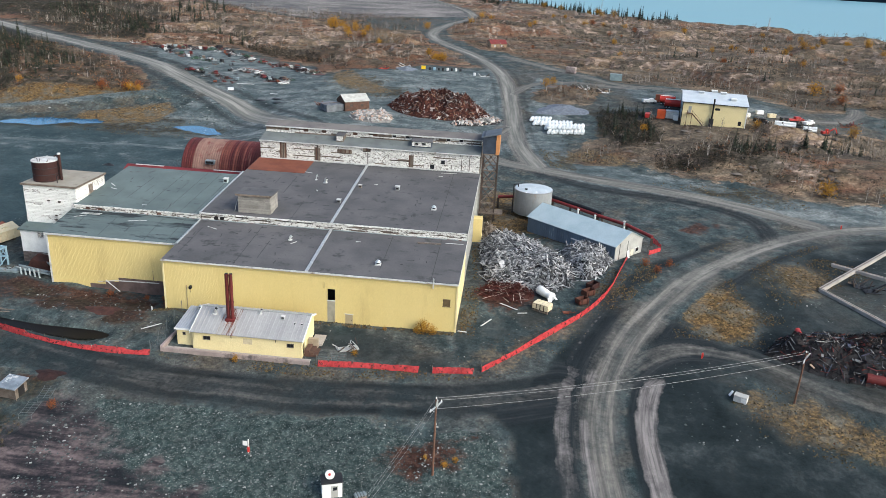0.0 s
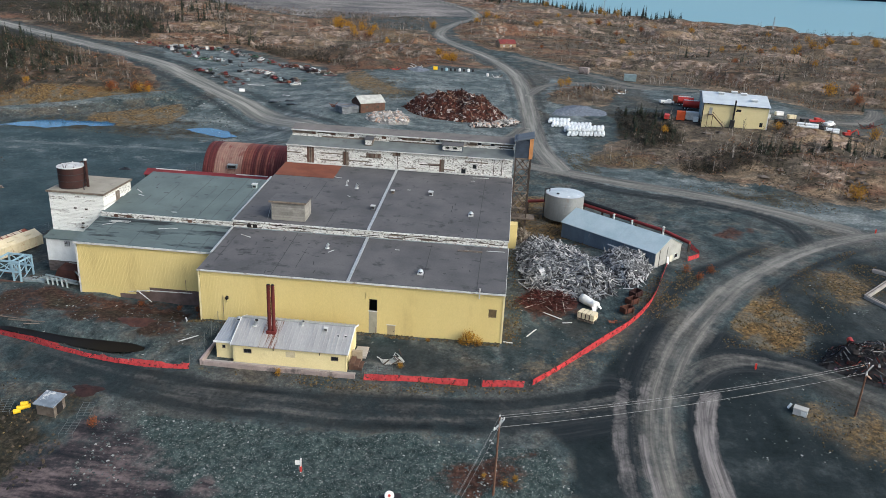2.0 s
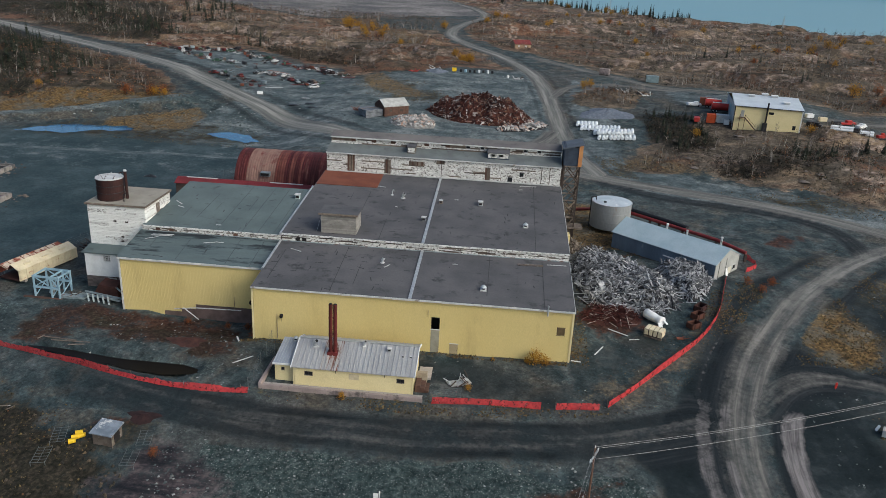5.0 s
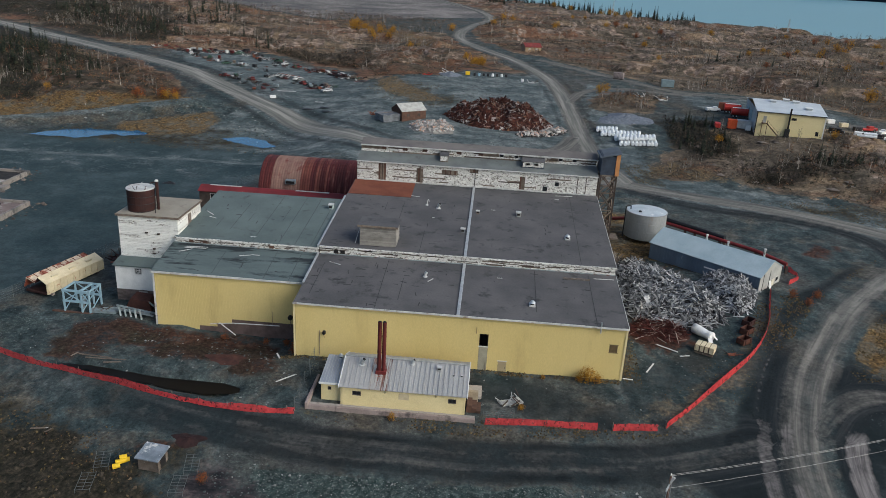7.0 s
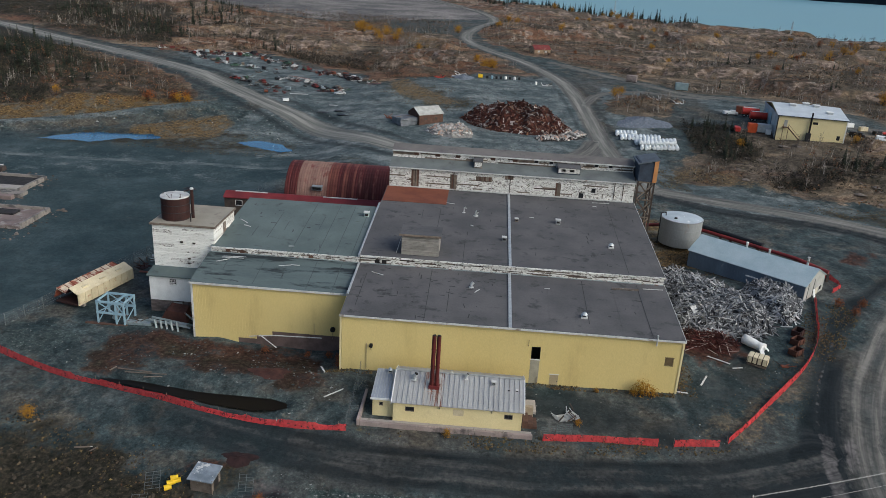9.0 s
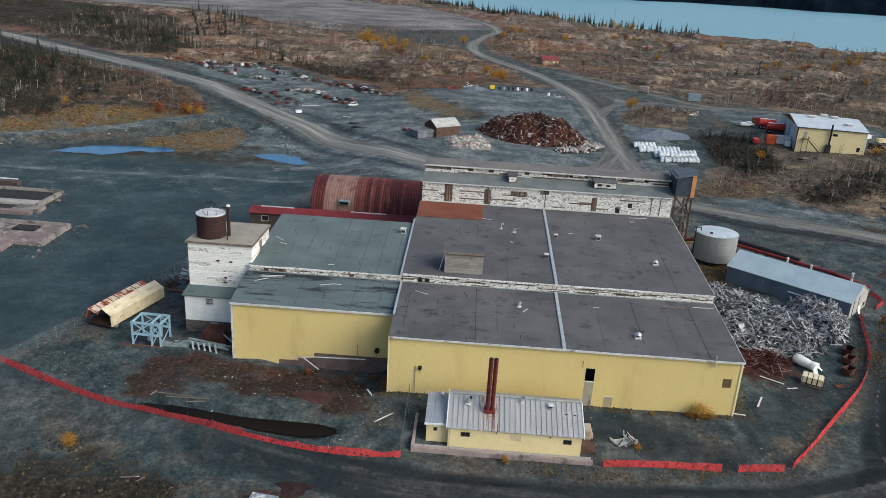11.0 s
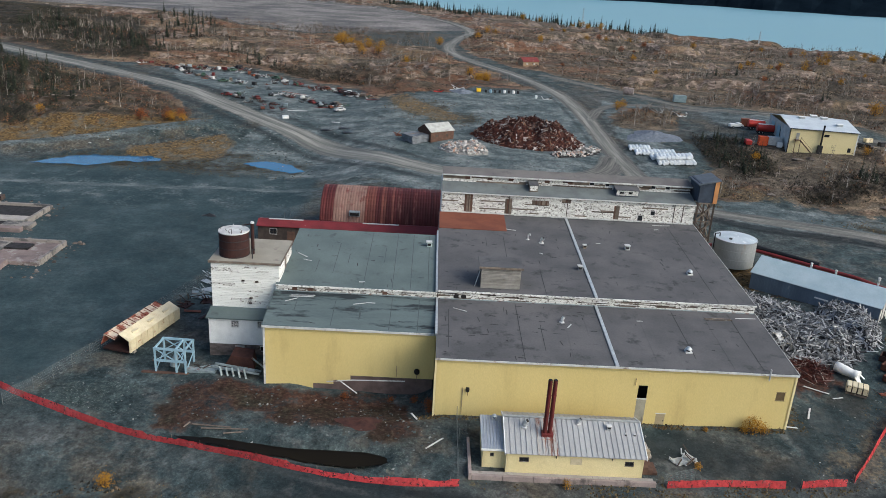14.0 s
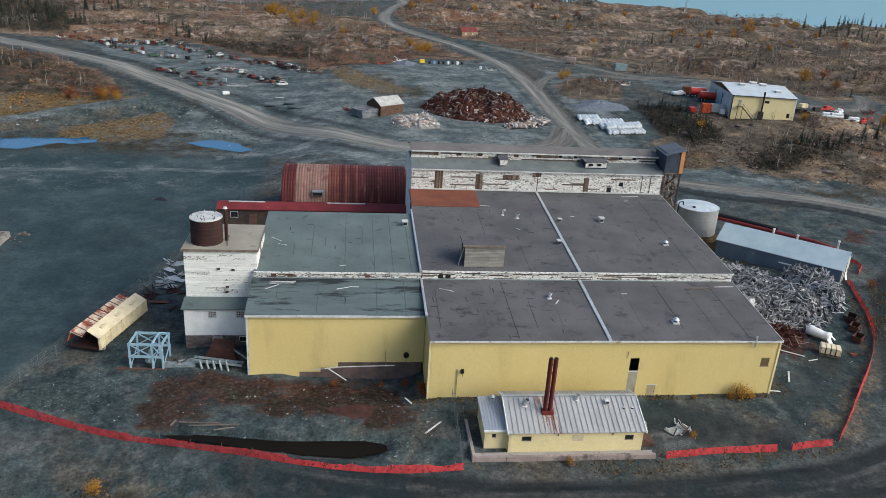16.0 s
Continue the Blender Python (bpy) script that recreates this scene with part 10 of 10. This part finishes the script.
def clumps(name, pts, size, tall, material, label, seed, blades=4):
    """Many low plants in one mesh: small leaning spikes of four sides."""
    r = np.random.RandomState(seed)
    n = len(pts)
    base = np.stack([pts[:, 0], pts[:, 1], ground_z(pts[:, 0], pts[:, 1]) - 0.05], -1)
    s = r.uniform(size[0], size[1], n)
    t = r.uniform(tall[0], tall[1], n) * s
    ang = r.uniform(0, 6.283, n)
    V = np.zeros((n, blades + 1, 3))
    for k in range(blades):
        a = ang + 6.283 * k / blades + r.uniform(-0.35, 0.35, n)
        q = s * r.uniform(0.6, 1.3, n)
        V[:, k] = base + np.stack([np.cos(a) * q, np.sin(a) * q, r.uniform(-0.05, 0.25, n) * t], -1)
    V[:, blades] = base + np.stack([r.normal(0, 0.3, n) * s, r.normal(0, 0.3, n) * s, t], -1)
    idx = np.arange(n)[:, None] * (blades + 1)
    F = np.concatenate([np.stack([idx[:, 0] + k, idx[:, 0] + (k + 1) % blades, idx[:, 0] + blades], -1) for k in range(blades)])
    me = bpy.data.meshes.new(name)
    me.from_pydata(V.reshape(-1, 3).tolist(), [], F.tolist())
    me.materials.append(material)
    return tagged(new(name, me), label, name.replace("_", " "), kind="stuff")


def off_roads(pts):
    ok = np.ones(len(pts), bool)
    for line, half, _ in ROADS:
        ok &= off_line(pts[:, 0], pts[:, 1], line) > half + 1.0
    return pts[ok]


def strew(polys, n, seed, edge=0.0, patch=0.45, scale=9.0, share_of=None):
    """Random places inside outlines, thicker in patches."""
    r = np.random.RandomState(seed)
    out = []
    for p in polys:
        a = np.array(p)
        lo, hi = a.min(0), a.max(0)
        k = n if share_of is None else max(40, int(n * share_of[len(out)]))
        q = r.uniform(lo, hi, (k * 3, 2))
        q = q[(inside(q[:, 0], q[:, 1], p) > edge)]
        q = q[fbm(q[:, 0] / scale, q[:, 1] / scale, seed, 3) + r.uniform(-0.12, 0.12, len(q)) > patch]
        out.append(q[:k])
    return off_roads(np.concatenate(out))


HEATH_NEAR = [HEATH[2][:7] + [(190, 280), (190, 196)] + HEATH[2][9:],
              [(23, 360), (43, 336), (62, 335), (92, 325), (104, 303), (140, 305), (200, 300), (260, 560), (60, 640), (-38, 600), (-44, 549), (-49, 500), (-46, 467), (-34, 427), (-6, 394)],
              HEATH[4],
              [(-300, 266), (-190, 268), (-155, 280), (-144, 289), (-150, 303), (-174, 330), (-222, 364), (-300, 405)],
              [(-300, 440), (-230, 386), (-182, 372), (-150, 384), (-118, 364), (-95, 346), (-83, 326), (-60, 334), (-42, 352), (-20, 352), (-31, 385), (-50, 425), (-62, 465), (-66, 500), (-60, 540), (-200, 570), (-300, 560)]]
SHARES = (0.24, 1.0, 0.03, 0.15, 0.7)      # by their size
SCRUB = tones("heath_scrub", [(0, (0.04, 0.03, 0.021)), (0.3, (0.095, 0.062, 0.042)), (0.55, (0.17, 0.095, 0.058)), (0.75, (0.24, 0.16, 0.09)), (0.9, (0.10, 0.086, 0.056)), (1, (0.32, 0.26, 0.18))])
DARK_SCRUB = tones("dark_scrub", [(0, (0.014, 0.016, 0.012)), (0.5, (0.036, 0.032, 0.025)), (0.85, (0.075, 0.06, 0.044)), (1, (0.14, 0.10, 0.06))])
DRY_GRASS = tones("dry_grass", [(0, (0.030, 0.025, 0.014)), (0.5, (0.085, 0.064, 0.030)), (0.85, (0.165, 0.122, 0.055)), (1, (0.09, 0.04, 0.02))])
BRUSH = tones("leafless_brush", [(0, (0.028, 0.022, 0.017)), (0.4, (0.072, 0.055, 0.042)), (0.75, (0.13, 0.10, 0.076)), (1, (0.23, 0.19, 0.15))])
RUSSET_BRUSH = tones("russet_brush", [(0, (0.055, 0.028, 0.018)), (0.45, (0.145, 0.066, 0.035)), (0.8, (0.23, 0.115, 0.055)), (1, (0.32, 0.20, 0.10))])
GREEN_BRUSH = tones("juniper_brush", [(0, (0.014, 0.017, 0.012)), (0.6, (0.042, 0.044, 0.029)), (1, (0.095, 0.084, 0.052))])


def shrubs(name, pts, size, tall, material, label, seed, leaves=12):
    """Many shrubs in one mesh: each a loose dome of small leaves or twigs with gaps between them."""
    r = np.random.RandomState(seed)
    n = len(pts)
    base = np.stack([pts[:, 0], pts[:, 1], ground_z(pts[:, 0], pts[:, 1])], -1)
    s = (size[0] + (size[1] - size[0]) * r.uniform(0, 1, n) ** 1.6)[:, None]
    a, q, h = r.uniform(0, 6.283, (n, leaves)), np.sqrt(r.uniform(0, 1, (n, leaves))), r.uniform(0, 1, (n, leaves))
    wide = q * s * np.sqrt(1 - 0.7 * h * h) * r.uniform(0.6, 1.2, (n, leaves))
    t = r.uniform(tall[0], tall[1], (n, 1)) * s
    C = base[:, None] + np.stack([np.cos(a) * wide, np.sin(a) * wide, 0.08 + h * t], -1)
    e = (s * r.uniform(0.16, 0.36, (n, leaves)))[..., None, None]
    V = C[:, :, None] + r.uniform(-1, 1, (n, leaves, 3, 3)) * e * np.array([1, 1, 0.9])
    V[..., 2] = np.maximum(V[..., 2], base[:, None, None, 2] - 0.1)
    me = bpy.data.meshes.new(name)
    me.from_pydata(V.reshape(-1, 3).tolist(), [], np.arange(n * leaves * 3).reshape(-1, 3).tolist())
    me.materials.append(material)
    return tagged(new(name, me), label, name.replace("_", " "), kind="stuff")


shrubs("heath_scrub", strew(HEATH_NEAR, 9000, 5, 1.0, 0.44, 9.0, SHARES), (0.25, 0.8), (0.4, 0.9), SCRUB, "low brown and russet heath scrub", 5, 7)
shrubs("leafless_brush", strew(HEATH_NEAR, 6500, 6, 2.0, 0.52, 17.0, SHARES), (0.4, 1.5), (0.8, 1.6), BRUSH, "grey-brown leafless birch brush on the heath", 6, 13)
shrubs("russet_brush", strew(HEATH_NEAR, 2600, 46, 2.0, 0.56, 21.0, SHARES), (0.4, 1.5), (0.8, 1.5), RUSSET_BRUSH, "russet autumn brush on the heath", 46, 13)
shrubs("juniper_brush", strew(HEATH_NEAR, 4200, 47, 2.0, 0.55, 19.0, SHARES), (0.4, 1.3), (0.6, 1.3), GREEN_BRUSH, "dark green juniper brush on the heath", 47, 14)
shrubs("dark_scrub", strew([p for p, q in WOODED if p[0][0] > 0 and p[0][1] > 200], 700, 36, 0.0, 0.42, 7.0), (0.4, 1.2), (0.8, 1.7), DARK_SCRUB, "thick dark bushes on the rocky heath", 36, 16)
clumps("dark_scrub", strew([WOODED[3][0]], 1500, 37, 0.0, 0.40, 4.0), (0.1, 0.35), (0.7, 1.6), DARK_SCRUB, "dark withered weeds on the slope", 37, 5)
clumps("dry_grass", strew([p for p, q in OCHRE], 1500, 38, -1.0, 0.44, 3.5), (0.05, 0.15), (0.6, 1.2), DRY_GRASS, "ochre tussocks of dry grass", 38)
clumps("dry_grass", strew(MOSS, 1300, 7, -2.5, 0.47, 4.0), (0.07, 0.22), (0.6, 1.6), DRY_GRASS, "tufts of dry yellow grass", 7)


def leafless(pts, seed):
    """Thin pale birches without leaves: a stem and a broom of twigs each."""
    r = np.random.RandomState(seed)
    vs, fs = [], []
    zs = ground_z(pts[:, 0], pts[:, 1])
    for (x, y), z in zip(pts, zs):
        for k in range(r.randint(1, 4)):
            h_, w = r.uniform(2.2, 5.5), r.uniform(0.05, 0.10)
            ox, oy = x + r.normal(0, 0.5), y + r.normal(0, 0.5)
            tx, ty = ox + r.normal(0, 0.3), oy + r.normal(0, 0.3)
            b = len(vs)
            vs += [(ox + w * math.cos(q), oy + w * math.sin(q), z - 0.1) for q in (0, 2.1, 4.2)] + [(tx, ty, z + h_)]
            fs += [(b, b + 1, b + 3), (b + 1, b + 2, b + 3), (b + 2, b, b + 3)]
            for j in range(6):
                f, a = r.uniform(0.3, 0.85), r.uniform(0, 6.28)
                l = h_ * (1 - f) * r.uniform(0.5, 0.9)
                bx, by, bz = ox + (tx - ox) * f, oy + (ty - oy) * f, z + h_ * f
                b = len(vs)
                vs += [(bx, by, bz - 0.06), (bx, by, bz + 0.06), (bx + l * 0.6 * math.cos(a), by + l * 0.6 * math.sin(a), bz + l * 0.8)]
                fs.append((b, b + 1, b + 2))
    tagged(raw("birch_stems", vs, fs, BIRCH_BARK), "thin leafless birch trees on the heath", "birch scrub", kind="stuff")


shrubs("dark_scrub", strew([[(-320, 270), (-215, 270), (-190, 285), (-196, 335), (-240, 368), (-320, 400)]], 3000, 16, 0.0, 0.40, 12.0), (0.5, 1.7), (0.7, 1.5), GREEN_BRUSH, "thick dark brush below the road", 16, 14)
shrubs("dark_scrub", strew([GROVES[4][0], [(-230, 400), (-190, 385), (-150, 392), (-130, 402), (-170, 450), (-230, 480)], [(-140, 382), (-100, 350), (-80, 345), (-90, 372), (-130, 400)]], 800, 49, 0.0, 0.42, 12.0), (0.5, 1.8), (0.7, 1.5), DARK_SCRUB, "dark leafless thickets above the road", 49, 15)
shrubs("russet_brush", strew([[(-320, 270), (-215, 270), (-160, 284), (-150, 300), (-190, 340), (-240, 368), (-320, 400)]], 1500, 48, 0.0, 0.42, 12.0), (0.5, 1.5), (0.7, 1.4), RUSSET_BRUSH, "russet brush below the road", 48, 12)
leafless(strew(HEATH_NEAR, 1250, 8, 2.0, 0.50, 14.0, SHARES), 8)


def stones(name, pts, size, material, label, seed, flat=0.6):
    r = np.random.RandomState(seed)
    n = len(pts)
    s = r.uniform(0, 1, n) ** 3 * (size[1] - size[0]) + size[0]
    z = ground_z(pts[:, 0], pts[:, 1])
    dirs = np.array([(1, 0, 0), (0, 1, 0), (-1, 0, 0), (0, -1, 0), (0, 0, 1), (0, 0, -0.5)], float)
    V = np.repeat(dirs[None], n, 0) * r.uniform(0.6, 1.35, (n, 6, 1)) + r.normal(0, 0.12, (n, 6, 3))
    V[:, :, 2] *= flat
    a = r.uniform(0, 6.283, n)
    c, si = np.cos(a)[:, None], np.sin(a)[:, None]
    X, Y = V[:, :, 0] * c - V[:, :, 1] * si, V[:, :, 0] * si + V[:, :, 1] * c
    V = np.stack([X, Y, V[:, :, 2]], -1) * s[:, None, None] + np.stack([pts[:, 0], pts[:, 1], z + 0.1 * s], -1)[:, None]
    f = np.array([(0, 1, 4), (1, 2, 4), (2, 3, 4), (3, 0, 4), (1, 0, 5), (2, 1, 5), (3, 2, 5), (0, 3, 5)])
    F = (np.arange(n)[:, None, None] * 6 + f[None]).reshape(-1, 3)
    me = bpy.data.meshes.new(name)
    me.from_pydata(V.reshape(-1, 3).tolist(), [], F.tolist())
    me.materials.append(material)
    return tagged(new(name, me), label, "stones", kind="stuff")


ROCK = tones("grey_rock", [(0, (0.035, 0.045, 0.046)), (0.5, (0.075, 0.092, 0.092)), (0.85, (0.14, 0.15, 0.145)), (1, (0.34, 0.345, 0.33))])
BROWN_ROCK = tones("brown_rock", [(0, (0.06, 0.052, 0.046)), (0.6, (0.14, 0.115, 0.098)), (1, (0.24, 0.205, 0.18))])
stones("rubble", strew([[(-64, 95), (-30, 96), (-10, 95), (1, 93), (4, 78), (-10, 70), (-60, 70)]], 7500, 21, -1, 0.36, 5.0), (0.03, 0.26), ROCK, "scattered grey rubble stones on the slope", 21)
stones("rubble", strew([[(-104, 106), (-62, 101), (-58, 117), (-64, 124), (-98, 125), (-120, 128), (-124, 118)]], 1500, 22, -1, 0.44, 4.0), (0.04, 0.26), ROCK, "scattered grey stones before the wing", 22)
stones("rubble", strew([[(-56, 105), (-2, 108), (22, 140), (24, 160), (-4, 162), (-7, 119), (-56, 117)]], 1800, 23, 0, 0.46, 4.0), (0.04, 0.2), ROCK, "scattered pale stones round the hall", 23)
stones("rubble", strew([[(-190, 258), (-150, 270), (-130, 268), (-100, 255), (-90, 268), (-120, 292), (-150, 276), (-190, 264)]], 1200, 24, 0, 0.42, 5.0), (0.08, 0.5), ROCK, "scattered grey rocks along the embankment", 24)
stones("rubble", strew([[(28, 96), (70, 96), (84, 140), (90, 175), (48, 152), (26, 128)]], 1500, 25, 0, 0.48, 5.0), (0.05, 0.25), ROCK, "scattered stones beside the curving road", 25)
stones("rubble", strew([[(-100, 236), (-8, 244), (-8, 340), (-80, 330), (-120, 320), (-160, 350), (-150, 320)]], 1800, 26, 0, 0.48, 7.0), (0.08, 0.4), ROCK, "scattered stones on the gravel flats", 26)
BANK_TOE = [(x + 3.6, y - 4.6) for x, y in BANK]
stones("rubble", strew([[(x - 1.2, y + 1.6) for x, y in BANK_TOE] + [(x + 1.4, y - 1.8) for x, y in BANK_TOE[::-1]]], 900, 30, 0, 0.30, 4.0), (0.15, 0.8), ROCK, "grey boulders along the foot of the embankment", 30)
stones("boulders", strew([HEATH_NEAR[0]], 500, 27, 2, 0.54, 14.0), (0.3, 1.8), BROWN_ROCK, "low brown bedrock knobs and boulders on the heath", 27, 0.35)
stones("boulders", strew([HEATH_NEAR[1]], 500, 28, 2, 0.56, 16.0), (0.4, 2.2), BROWN_ROCK, "low brown bedrock knobs and boulders on the heath", 28, 0.3)
stones("boulders", strew([HEATH_NEAR[3], HEATH_NEAR[4]], 300, 29, 2, 0.56, 16.0), (0.4, 1.8), BROWN_ROCK, "low brown bedrock knobs and boulders on the heath", 29, 0.3)
stones("rubble", strew([[(-188, 181), (-150, 183), (-150, 205), (-188, 212)], [(-174, 160), (-136, 160), (-136, 181), (-174, 181)]], 500, 33, 0, 0.40, 3.0), (0.12, 0.7), BROWN_ROCK, "broken concrete lying about the old slabs", 33)
